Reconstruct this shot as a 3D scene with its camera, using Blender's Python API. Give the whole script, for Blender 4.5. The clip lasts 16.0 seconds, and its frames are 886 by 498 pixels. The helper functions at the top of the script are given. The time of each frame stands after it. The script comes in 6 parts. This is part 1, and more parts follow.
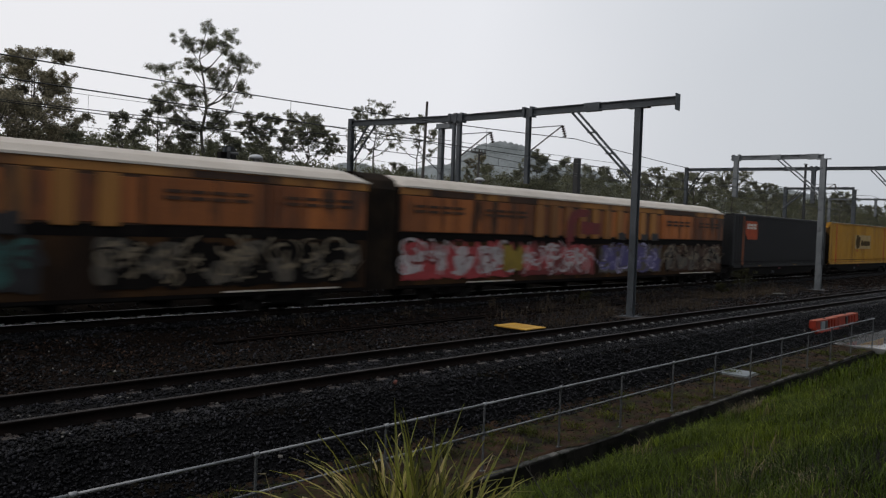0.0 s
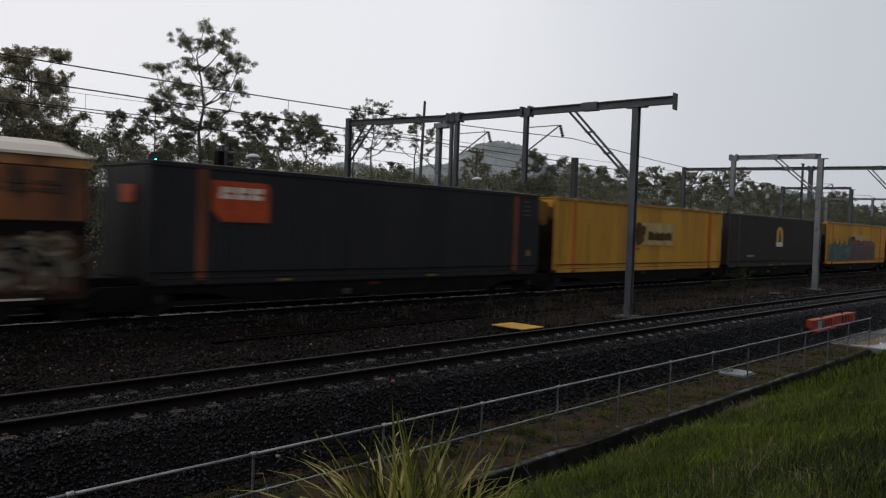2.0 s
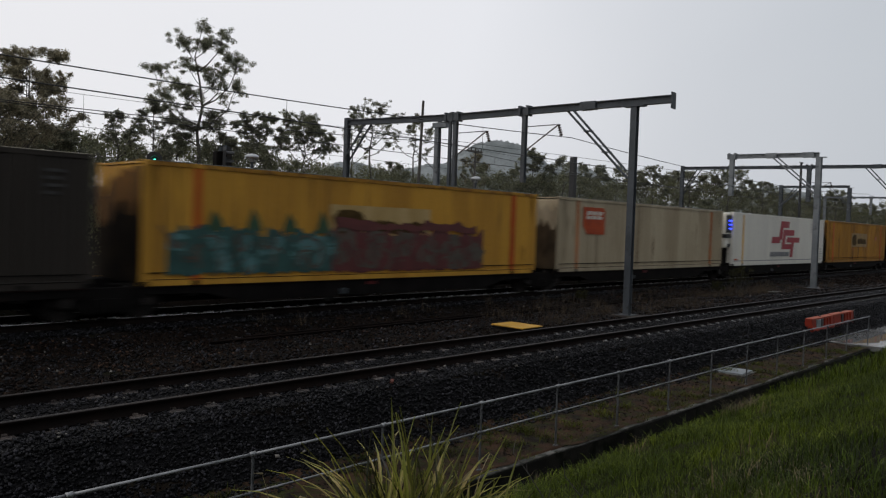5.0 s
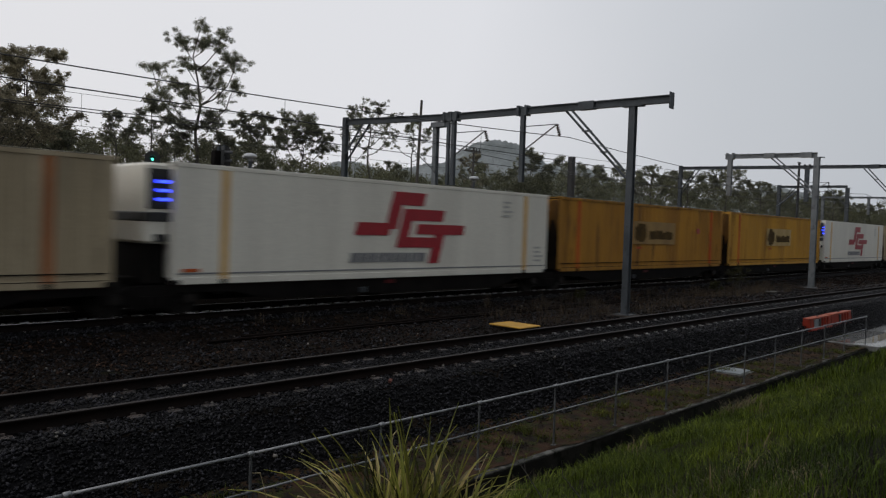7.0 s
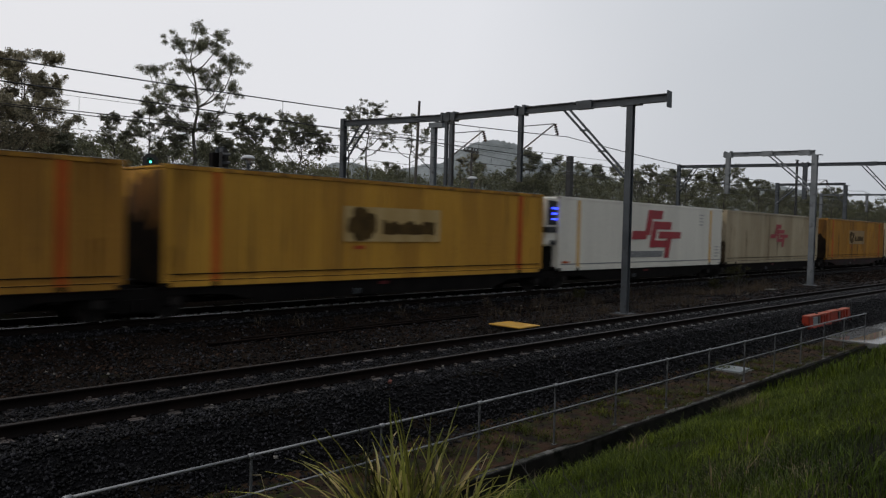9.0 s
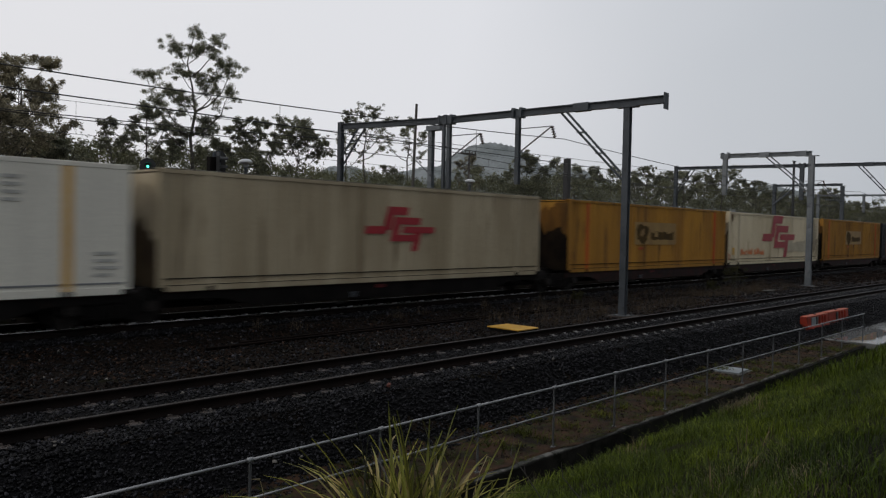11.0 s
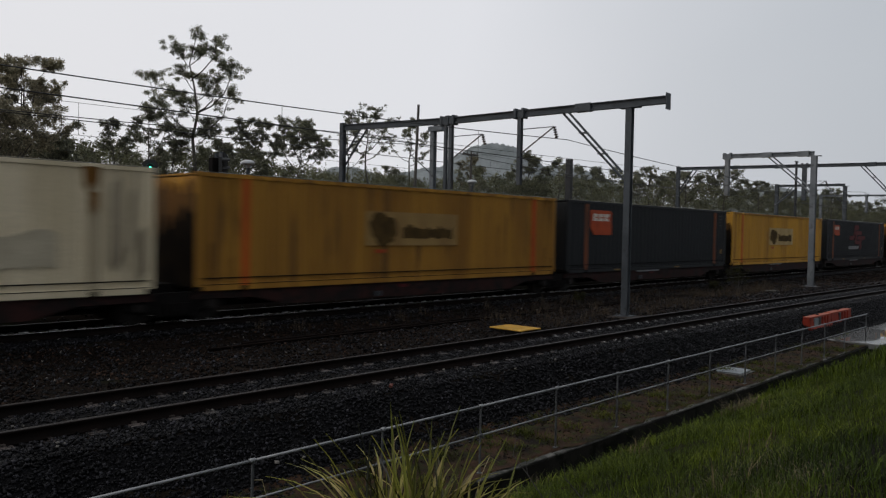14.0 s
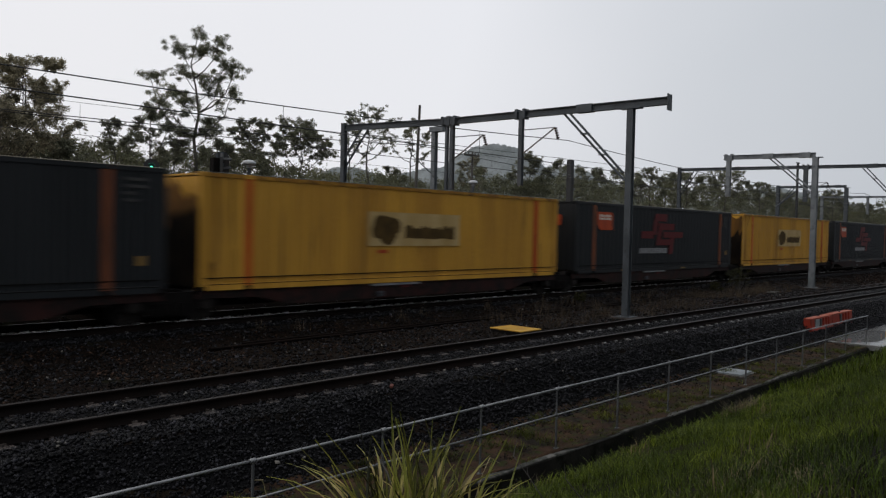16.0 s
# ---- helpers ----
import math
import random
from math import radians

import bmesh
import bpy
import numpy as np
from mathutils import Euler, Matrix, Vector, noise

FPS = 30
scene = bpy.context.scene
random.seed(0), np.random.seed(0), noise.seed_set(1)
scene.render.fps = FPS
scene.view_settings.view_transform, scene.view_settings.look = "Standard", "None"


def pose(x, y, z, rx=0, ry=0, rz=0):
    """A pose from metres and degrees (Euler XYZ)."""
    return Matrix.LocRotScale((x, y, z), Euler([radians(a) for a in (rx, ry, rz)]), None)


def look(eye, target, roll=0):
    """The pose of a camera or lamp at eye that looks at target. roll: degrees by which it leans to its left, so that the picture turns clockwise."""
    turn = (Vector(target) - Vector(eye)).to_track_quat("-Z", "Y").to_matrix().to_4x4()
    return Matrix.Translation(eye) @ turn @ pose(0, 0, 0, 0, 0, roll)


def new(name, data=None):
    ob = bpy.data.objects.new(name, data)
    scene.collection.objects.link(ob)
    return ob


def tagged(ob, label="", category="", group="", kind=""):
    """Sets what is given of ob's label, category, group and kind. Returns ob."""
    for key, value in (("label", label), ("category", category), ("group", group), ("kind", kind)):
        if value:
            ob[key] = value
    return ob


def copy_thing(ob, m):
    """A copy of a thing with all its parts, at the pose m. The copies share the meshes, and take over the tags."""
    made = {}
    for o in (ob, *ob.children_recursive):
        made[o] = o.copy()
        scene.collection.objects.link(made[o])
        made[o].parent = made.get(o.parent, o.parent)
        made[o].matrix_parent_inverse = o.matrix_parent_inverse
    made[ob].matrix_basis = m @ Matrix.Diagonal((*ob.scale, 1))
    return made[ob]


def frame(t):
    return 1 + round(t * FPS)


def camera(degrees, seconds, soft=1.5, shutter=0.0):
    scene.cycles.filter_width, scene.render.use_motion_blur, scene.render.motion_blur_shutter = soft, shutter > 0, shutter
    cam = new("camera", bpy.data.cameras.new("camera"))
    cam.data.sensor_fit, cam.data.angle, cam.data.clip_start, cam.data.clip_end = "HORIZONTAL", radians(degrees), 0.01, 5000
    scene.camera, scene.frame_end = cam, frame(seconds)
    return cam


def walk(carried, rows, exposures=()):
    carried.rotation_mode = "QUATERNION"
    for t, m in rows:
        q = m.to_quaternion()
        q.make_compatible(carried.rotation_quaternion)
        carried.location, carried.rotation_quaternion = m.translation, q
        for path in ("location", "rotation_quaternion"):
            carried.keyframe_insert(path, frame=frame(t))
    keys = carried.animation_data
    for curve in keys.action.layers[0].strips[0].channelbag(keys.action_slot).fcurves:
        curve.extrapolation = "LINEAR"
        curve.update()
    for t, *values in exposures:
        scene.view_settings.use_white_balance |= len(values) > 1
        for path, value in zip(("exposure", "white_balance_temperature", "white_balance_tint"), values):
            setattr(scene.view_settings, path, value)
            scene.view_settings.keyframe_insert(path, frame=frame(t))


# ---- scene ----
# ---- camera and its walk ----
cam = camera(60.66, 16.0, soft=1.25, shutter=0.55)
CAMERA_ROWS = [
    (0, pose(0, 0, 2.6, 88.383, -2.009, -46.082)),
    (0.5, pose(0, 0, 2.6, 88.378, -1.930, -46.115)),
    (1, pose(0, 0, 2.6, 88.373, -1.936, -46.177)),
    (1.5, pose(0, 0, 2.6, 88.359, -1.964, -46.239)),
    (2, pose(0, 0, 2.6, 88.352, -2.024, -46.261)),
    (2.5, pose(0, 0, 2.6, 88.319, -2.051, -46.274)),
    (3, pose(0, 0, 2.6, 88.276, -2.025, -46.278)),
    (3.5, pose(0, 0, 2.6, 88.276, -1.984, -46.281)),
    (4, pose(0, 0, 2.6, 88.307, -1.848, -46.298)),
    (6.5, pose(0, 0, 2.6, 88.313, -1.968, -46.446)),
    (7, pose(0, 0, 2.6, 88.295, -1.932, -46.483)),
    (7.5, pose(0, 0, 2.6, 88.308, -1.876, -46.511)),
    (8, pose(0, 0, 2.6, 88.287, -1.954, -46.546)),
    (8.5, pose(0, 0, 2.6, 88.292, -1.842, -46.565)),
    (9, pose(0, 0, 2.6, 88.328, -1.490, -46.579)),
    (11.5, pose(0, 0, 2.6, 88.552, -1.164, -46.745)),
    (12, pose(0, 0, 2.6, 88.570, -1.253, -46.770)),
    (12.5, pose(0, 0, 2.6, 88.572, -1.229, -46.723)),
    (13, pose(0, 0, 2.6, 88.570, -1.235, -46.662)),
    (13.5, pose(0, 0, 2.6, 88.569, -1.206, -46.655)),
    (14, pose(0, 0, 2.6, 88.591, -1.114, -46.585)),
    (14.5, pose(0, 0, 2.6, 88.612, -1.130, -46.586)),
    (15, pose(0, 0, 2.6, 88.644, -1.182, -46.568)),
    (15.5, pose(0, 0, 2.6, 88.640, -1.211, -46.536)),
    (16, pose(0, 0, 2.6, 88.629, -1.248, -46.513)),
]
walk(cam, CAMERA_ROWS, ((0, 0.02), (4, 0.02), (6.5, -0.1), (7, -0.13), (8, -0.13), (8.5, -0.07), (9, -0.07), (11.5, -0.13), (12.5, -0.11), (14, -0.11), (14.5, -0.08), (15, -0.03), (15.5, 0.02), (16, 0.02)))

# ---- world and light: a dull overcast sky ----
world = bpy.data.worlds.new("overcast")
scene.world = world
world.use_nodes = True
wn, wl = world.node_tree.nodes, world.node_tree.links
bg = wn["Background"]
sky = wn.new("ShaderNodeTexSky")
sky.sky_type, sky.sun_disc = "NISHITA", False
sky.sun_elevation, sky.sun_rotation = radians(35), radians(-60)
sky.air_density, sky.dust_density = 2.0, 6.0
coord = wn.new("ShaderNodeTexCoord")
sep = wn.new("ShaderNodeSeparateXYZ")
wl.new(coord.outputs["Generated"], sep.inputs[0])
clouds = wn.new("ShaderNodeTexNoise")
clouds.inputs["Scale"].default_value, clouds.inputs["Detail"].default_value = 1.6, 3
wl.new(coord.outputs["Generated"], clouds.inputs["Vector"])
toward = wn.new("ShaderNodeVectorMath")
toward.operation = "DOT_PRODUCT"
toward.inputs[1].default_value = (-0.45, 0.75, 0.1)
wl.new(coord.outputs["Generated"], toward.inputs[0])
half = wn.new("ShaderNodeMath")
half.operation, half.inputs[1].default_value, half.inputs[2].default_value = "MULTIPLY_ADD", 0.5, 0.43
wl.new(toward.outputs["Value"], half.inputs[0])
add = wn.new("ShaderNodeMath")
add.operation, add.inputs[1].default_value = "MULTIPLY_ADD", 0.14
wl.new(clouds.outputs["Fac"], add.inputs[0])
wl.new(half.outputs[0], add.inputs[2])
ramp = wn.new("ShaderNodeValToRGB")
ramp.color_ramp.elements[0].position, ramp.color_ramp.elements[0].color = 0.08, (0.27, 0.285, 0.31, 1)
ramp.color_ramp.elements[1].position, ramp.color_ramp.elements[1].color = 0.80, (0.865, 0.865, 0.90, 1)
for at_, grey in ((0.36, (0.515, 0.55, 0.60, 1)), (0.60, (0.835, 0.845, 0.89, 1))):
    ramp.color_ramp.elements.new(at_).color = grey
wl.new(add.outputs[0], ramp.inputs[0])
dim = wn.new("ShaderNodeMixRGB")
dim.blend_type, dim.inputs[0].default_value, dim.inputs[2].default_value = "MULTIPLY", 1, (0.08, 0.08, 0.08, 1)
wl.new(sky.outputs[0], dim.inputs[1])
veil = wn.new("ShaderNodeMixRGB")
veil.inputs[0].default_value = 0.94
wl.new(dim.outputs[0], veil.inputs[1])
wl.new(ramp.outputs[0], veil.inputs[2])
wl.new(veil.outputs[0], bg.inputs["Color"])
bg.inputs["Strength"].default_value = 1.0

sun = new("sun", bpy.data.lights.new("sun", "SUN"))
sun.data.energy, sun.data.angle, sun.data.color = 0.3, radians(25), (1, 0.97, 0.93)
sun.matrix_world = look((0, 0, 60), (35, -20, 18))


# ---- materials ----
def material(name, a, b=None, rough=0.6, metal=0.0, scale=2.0, fine=30.0, bump=0.15, streak=1.0, vary=0.0, wear=None, wear_at=0.62, spec=0.5, island=0.0, thin=0.0):
    """A surface of two tones a and b in large patches, fine grain with relief, and marks of wear. streak < 1 draws the patches out upright."""
    m = bpy.data.materials.new(name)
    m.use_nodes = True
    n, l = m.node_tree.nodes, m.node_tree.links
    p = n["Principled BSDF"]
    p.inputs["Metallic"].default_value = metal
    p.inputs["Specular IOR Level"].default_value = spec
    b = b or tuple(c * 0.7 for c in a)
    tc = n.new("ShaderNodeTexCoord")
    mp = n.new("ShaderNodeMapping")
    mp.inputs["Scale"].default_value = (1, 1, streak)
    l.new(tc.outputs["Object"], mp.inputs["Vector"])
    big = n.new("ShaderNodeTexNoise")
    big.inputs["Scale"].default_value, big.inputs["Detail"].default_value = scale, 4
    l.new(mp.outputs[0], big.inputs["Vector"])
    small = n.new("ShaderNodeTexNoise")
    small.inputs["Scale"].default_value, small.inputs["Detail"].default_value = fine, 3
    l.new(tc.outputs["Object"], small.inputs["Vector"])
    r1 = n.new("ShaderNodeValToRGB")
    r1.color_ramp.elements[0].position, r1.color_ramp.elements[0].color = 0.36, (*b, 1)
    r1.color_ramp.elements[1].position, r1.color_ramp.elements[1].color = 0.62, (*a, 1)
    l.new(big.outputs["Fac"], r1.inputs[0])
    col = r1.outputs[0]
    if wear:
        wn_ = n.new("ShaderNodeTexNoise")
        wn_.inputs["Scale"].default_value, wn_.inputs["Detail"].default_value = scale * 2.7, 6
        l.new(mp.outputs[0], wn_.inputs["Vector"])
        rw = n.new("ShaderNodeValToRGB")
        rw.color_ramp.elements[0].position, rw.color_ramp.elements[1].position = wear_at, wear_at + 0.12
        l.new(wn_.outputs["Fac"], rw.inputs[0])
        mw = n.new("ShaderNodeMixRGB")
        mw.inputs[2].default_value = (*wear, 1)
        l.new(rw.outputs[0], mw.inputs[0])
        l.new(col, mw.inputs[1])
        col = mw.outputs[0]
    grain = n.new("ShaderNodeHueSaturation")
    mr = n.new("ShaderNodeMapRange")
    mr.inputs["To Min"].default_value, mr.inputs["To Max"].default_value = 0.75, 1.25
    l.new(small.outputs["Fac"], mr.inputs["Value"])
    l.new(mr.outputs[0], grain.inputs["Value"])
    l.new(col, grain.inputs["Color"])
    col = grain.outputs[0]
    if vary or island:
        src = n.new("ShaderNodeNewGeometry").outputs["Random Per Island"] if island else n.new("ShaderNodeObjectInfo").outputs["Random"]
        k = island or vary
        mv = n.new("ShaderNodeMapRange")
        mv.inputs["To Min"].default_value, mv.inputs["To Max"].default_value = 1 - k, 1 + k
        if k > 1:
            mv.inputs["To Min"].default_value = 0.3
            rare = n.new("ShaderNodeMath")
            rare.operation, rare.inputs[1].default_value = "POWER", 4.0
            l.new(src, rare.inputs[0])
            src = rare.outputs[0]
        l.new(src, mv.inputs["Value"])
        hv = n.new("ShaderNodeHueSaturation")
        l.new(mv.outputs[0], hv.inputs["Value"])
        l.new(col, hv.inputs["Color"])
        col = hv.outputs[0]
    l.new(col, p.inputs["Base Color"])
    rr = n.new("ShaderNodeMapRange")
    rr.inputs["To Min"].default_value, rr.inputs["To Max"].default_value = max(0.05, rough - 0.12), min(1, rough + 0.12)
    l.new(big.outputs["Fac"], rr.inputs["Value"])
    l.new(rr.outputs[0], p.inputs["Roughness"])
    bp = n.new("ShaderNodeBump")
    bp.inputs["Strength"].default_value, bp.inputs["Distance"].default_value = bump, 0.02
    l.new(small.outputs["Fac"], bp.inputs["Height"])
    l.new(bp.outputs[0], p.inputs["Normal"])
    if thin:
        tr = n.new("ShaderNodeBsdfTranslucent")
        l.new(col, tr.inputs["Color"])
        ms = n.new("ShaderNodeMixShader")
        ms.inputs[0].default_value = thin
        l.new(p.outputs[0], ms.inputs[1])
        l.new(tr.outputs[0], ms.inputs[2])
        l.new(ms.outputs[0], n["Material Output"].inputs["Surface"])
    return m


def stone_bed(name, a, b, cell):
    """A bed of small broken stones: cells of uneven tone with real relief."""
    m = bpy.data.materials.new(name)
    m.use_nodes = True
    n, l = m.node_tree.nodes, m.node_tree.links
    p = n["Principled BSDF"]
    p.inputs["Roughness"].default_value, p.inputs["Specular IOR Level"].default_value = 0.55, 0.045
    tc = n.new("ShaderNodeTexCoord")
    vo = n.new("ShaderNodeTexVoronoi")
    vo.inputs["Scale"].default_value = 1 / cell
    l.new(tc.outputs["Object"], vo.inputs["Vector"])
    pick = n.new("ShaderNodeSeparateColor")
    l.new(vo.outputs["Color"], pick.inputs[0])
    ramp_ = n.new("ShaderNodeValToRGB")
    ramp_.color_ramp.elements[0].position, ramp_.color_ramp.elements[0].color = 0.15, (*b, 1)
    ramp_.color_ramp.elements[1].position, ramp_.color_ramp.elements[1].color = 1.0, (*a, 1)
    l.new(pick.outputs[0], ramp_.inputs[0])
    patch = n.new("ShaderNodeTexNoise")
    patch.inputs["Scale"].default_value, patch.inputs["Detail"].default_value = 1.3, 4
    l.new(tc.outputs["Object"], patch.inputs["Vector"])
    mr = n.new("ShaderNodeMapRange")
    mr.inputs["From Min"].default_value, mr.inputs["From Max"].default_value = 0.3, 0.7
    mr.inputs["To Min"].default_value, mr.inputs["To Max"].default_value = 0.6, 1.3
    l.new(patch.outputs["Fac"], mr.inputs["Value"])
    hv = n.new("ShaderNodeHueSaturation")
    l.new(mr.outputs[0], hv.inputs["Value"])
    l.new(ramp_.outputs[0], hv.inputs["Color"])
    l.new(hv.outputs[0], p.inputs["Base Color"])
    bp = n.new("ShaderNodeBump")
    bp.invert = True
    bp.inputs["Strength"].default_value, bp.inputs["Distance"].default_value = 1.0, cell * 0.7
    l.new(vo.outputs["Distance"], bp.inputs["Height"])
    l.new(bp.outputs[0], p.inputs["Normal"])
    return m


def still_water(name):
    """A clear film of standing water over grey concrete."""
    m = bpy.data.materials.new(name)
    m.use_nodes = True
    n, l = m.node_tree.nodes, m.node_tree.links
    p = n["Principled BSDF"]
    tc = n.new("ShaderNodeTexCoord")
    big = n.new("ShaderNodeTexNoise")
    big.inputs["Scale"].default_value, big.inputs["Detail"].default_value = 1.4, 4
    l.new(tc.outputs["Object"], big.inputs["Vector"])
    r = n.new("ShaderNodeValToRGB")
    r.color_ramp.elements[0].color, r.color_ramp.elements[1].color = (0.10, 0.10, 0.098, 1), (0.2, 0.2, 0.195, 1)
    l.new(big.outputs["Fac"], r.inputs[0])
    l.new(r.outputs[0], p.inputs["Base Color"])
    p.inputs["Roughness"].default_value, p.inputs["IOR"].default_value = 0.015, 1.33
    return m


def glow(name, colour, strength):
    m = bpy.data.materials.new(name)
    m.use_nodes = True
    p = m.node_tree.nodes["Principled BSDF"]
    p.inputs["Base Color"].default_value = (*colour, 1)
    p.inputs["Emission Color"].default_value = (*colour, 1)
    p.inputs["Emission Strength"].default_value = strength
    return m


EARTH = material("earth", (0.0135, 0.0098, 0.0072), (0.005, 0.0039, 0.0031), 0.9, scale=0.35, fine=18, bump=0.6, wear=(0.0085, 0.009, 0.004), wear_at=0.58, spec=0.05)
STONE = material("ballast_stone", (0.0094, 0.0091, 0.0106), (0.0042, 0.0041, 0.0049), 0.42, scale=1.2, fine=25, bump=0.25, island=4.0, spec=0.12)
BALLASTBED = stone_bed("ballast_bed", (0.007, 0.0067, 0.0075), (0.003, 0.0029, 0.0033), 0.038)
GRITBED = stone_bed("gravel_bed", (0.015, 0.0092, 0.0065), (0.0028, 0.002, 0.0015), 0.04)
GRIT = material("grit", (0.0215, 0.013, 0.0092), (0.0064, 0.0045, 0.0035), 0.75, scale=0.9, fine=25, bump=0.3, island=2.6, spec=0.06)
GRASS = material("grass_blade", (0.078, 0.106, 0.0068), (0.026, 0.042, 0.0037), 0.5, scale=0.7, fine=6, bump=0.05, island=0.8, spec=0.15, thin=0.35)
GRASSTOP = material("bright_grass_blade", (0.122, 0.154, 0.0115), (0.046, 0.07, 0.0062), 0.5, scale=0.8, fine=6, bump=0.05, island=0.8, spec=0.25, thin=0.4)
WEED = material("weed_leaf", (0.082, 0.09, 0.012), (0.034, 0.041, 0.006), 0.5, scale=1.5, fine=8, bump=0.05, island=0.6, spec=0.15, thin=0.35)
DEADWEED = material("dead_weed", (0.062, 0.041, 0.02), (0.03, 0.02, 0.011), 0.8, scale=1.2, fine=9, bump=0.05, island=0.5)
BELLOWS = material("brown_bellows", (0.026, 0.018, 0.012), (0.012, 0.009, 0.007), 0.8, scale=1.2, fine=16, bump=0.1, spec=0.1)
MUD = material("brown_mud", (0.052, 0.029, 0.0175), (0.0125, 0.009, 0.007), 0.8, scale=2.0, fine=26, bump=1.0, wear=(0.024, 0.029, 0.008), wear_at=0.52, spec=0.06)
TUFT = material("strap_leaf", (0.22, 0.205, 0.036), (0.055, 0.075, 0.014), 0.42, scale=1.2, fine=9, bump=0.05, vary=0.95, wear=(0.27, 0.2, 0.08), wear_at=0.58, thin=0.3)
STRAW = material("dry_grass", (0.15, 0.115, 0.055), (0.075, 0.056, 0.028), 0.8, scale=1.2, fine=9, bump=0.05, island=0.5)
SEED = material("pale_dry_stalk", (0.25, 0.20, 0.105), (0.15, 0.12, 0.06), 0.8, scale=3, fine=12, bump=0.05, vary=0.5)
YELLOWSOOT = material("brown_soot_streak", (0.16, 0.073, 0.014), (0.075, 0.037, 0.01), 0.75, scale=3, fine=20, bump=0.03, streak=0.2, spec=0.15)
ENDDARK = material("black_end_layer", (0.02, 0.014, 0.009), (0.008, 0.006, 0.005), 0.9, scale=2, fine=20, bump=0.03, spec=0.05)
ENDBROWN = material("brown_end_layer", (0.10, 0.072, 0.044), (0.045, 0.033, 0.022), 0.9, scale=1.5, fine=20, bump=0.03, spec=0.05)
GREYSOOT = material("grey_brown_soot_streak", (0.33, 0.275, 0.19), (0.20, 0.16, 0.105), 0.7, scale=3, fine=20, bump=0.03, streak=0.2)
GREYWASH = material("grey_overpaint", (0.47, 0.415, 0.305), (0.36, 0.315, 0.225), 0.65, scale=1.1, fine=20, bump=0.02, spec=0.2)
LEAF = material("gum_leaf", (0.22, 0.222, 0.145), (0.118, 0.12, 0.08), 0.5, scale=0.25, fine=3, bump=0.05, island=0.6, thin=0.5)
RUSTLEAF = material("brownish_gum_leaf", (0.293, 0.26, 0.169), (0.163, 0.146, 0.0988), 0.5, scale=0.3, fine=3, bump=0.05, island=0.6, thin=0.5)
SHRUBLEAF = material("shrub_leaf", (0.048, 0.046, 0.014), (0.022, 0.022, 0.008), 0.55, scale=1.5, fine=8, bump=0.05, island=0.6, spec=0.2, thin=0.3)
SCRUB = material("scrub_leaf", (0.125, 0.125, 0.062), (0.06, 0.062, 0.033), 0.6, scale=0.12, fine=3, bump=0.05, island=0.4, thin=0.45)
BARK = material("bark", (0.09, 0.08, 0.07), (0.045, 0.04, 0.036), 0.9, scale=1.5, fine=14, bump=0.5, streak=0.3)
# Pale grey for distance: the mist is put into the base colour.
HAZEHILL = material("haze_pale_hill", (0.25, 0.27, 0.272), (0.175, 0.192, 0.19), 1.0, scale=0.05, fine=0.35, bump=0.6, spec=0.0)
CONCRETE = material("concrete", (0.125, 0.12, 0.106), (0.05, 0.046, 0.04), 0.75, scale=2.2, fine=35, bump=0.5, wear=(0.014, 0.015, 0.009), wear_at=0.48)
KERBSTONE = material("kerb_concrete", (0.105, 0.1, 0.088), (0.036, 0.033, 0.028), 0.75, scale=2.2, fine=35, bump=0.6, wear=(0.014, 0.014, 0.008), wear_at=0.44)
STAINED = material("stained_concrete", (0.062, 0.05, 0.042), (0.024, 0.019, 0.016), 0.75, scale=2.2, fine=35, bump=0.4, spec=0.15)
WETPAD = material("wet_concrete", (0.22, 0.22, 0.215), (0.13, 0.13, 0.125), 0.05, scale=0.7, fine=20, bump=0.004, spec=0.7)
DRAINSHADE = material("shaded_drain_concrete", (0.022, 0.02, 0.017), (0.009, 0.0085, 0.0075), 0.8, scale=1.1, fine=20, bump=0.3, wear=(0.006, 0.007, 0.004), wear_at=0.5, spec=0.08)
SLEEPER = material("sleeper_concrete", (0.066, 0.053, 0.047), (0.03, 0.024, 0.0215), 0.34, scale=4.5, fine=40, bump=0.1, vary=0.45, spec=0.6)
WETSLEEPER = material("wet_sleeper_concrete", (0.06, 0.056, 0.052), (0.03, 0.028, 0.026), 0.35, scale=4.5, fine=40, bump=0.1, vary=0.35, spec=0.6)
PALESTONE = material("pale_stone", (0.13, 0.12, 0.105), (0.08, 0.072, 0.064), 0.7, scale=3, fine=20, bump=0.2, island=0.5)
BRICKRED = material("broken_brick", (0.14, 0.04, 0.026), (0.09, 0.026, 0.018), 0.8, scale=8, fine=40, bump=0.3)
RAIL = material("rusty_rail", (0.0105, 0.0066, 0.0054), (0.0055, 0.004, 0.0035), 0.75, 0.0, scale=1.5, fine=30, bump=0.25, spec=0.06)
RAILTOP = material("worn_rail_head", (0.62, 0.61, 0.60), (0.52, 0.51, 0.50), 0.2, 1.0, scale=4, fine=50, bump=0.02)
CLIP = material("shiny_clip_steel", (0.55, 0.55, 0.55), (0.35, 0.34, 0.33), 0.35, 1.0, scale=9, fine=50, bump=0.05)
DULLCLIP = material("dull_clip_steel", (0.26, 0.25, 0.24), (0.15, 0.145, 0.14), 0.5, 0.6, scale=9, fine=50, bump=0.05, vary=0.5)
RUSTSHADETOP = material("dull_rail_head", (0.024, 0.018, 0.0155), (0.013, 0.0105, 0.0095), 0.55, 0.2, scale=4, fine=50, bump=0.05, spec=0.3)
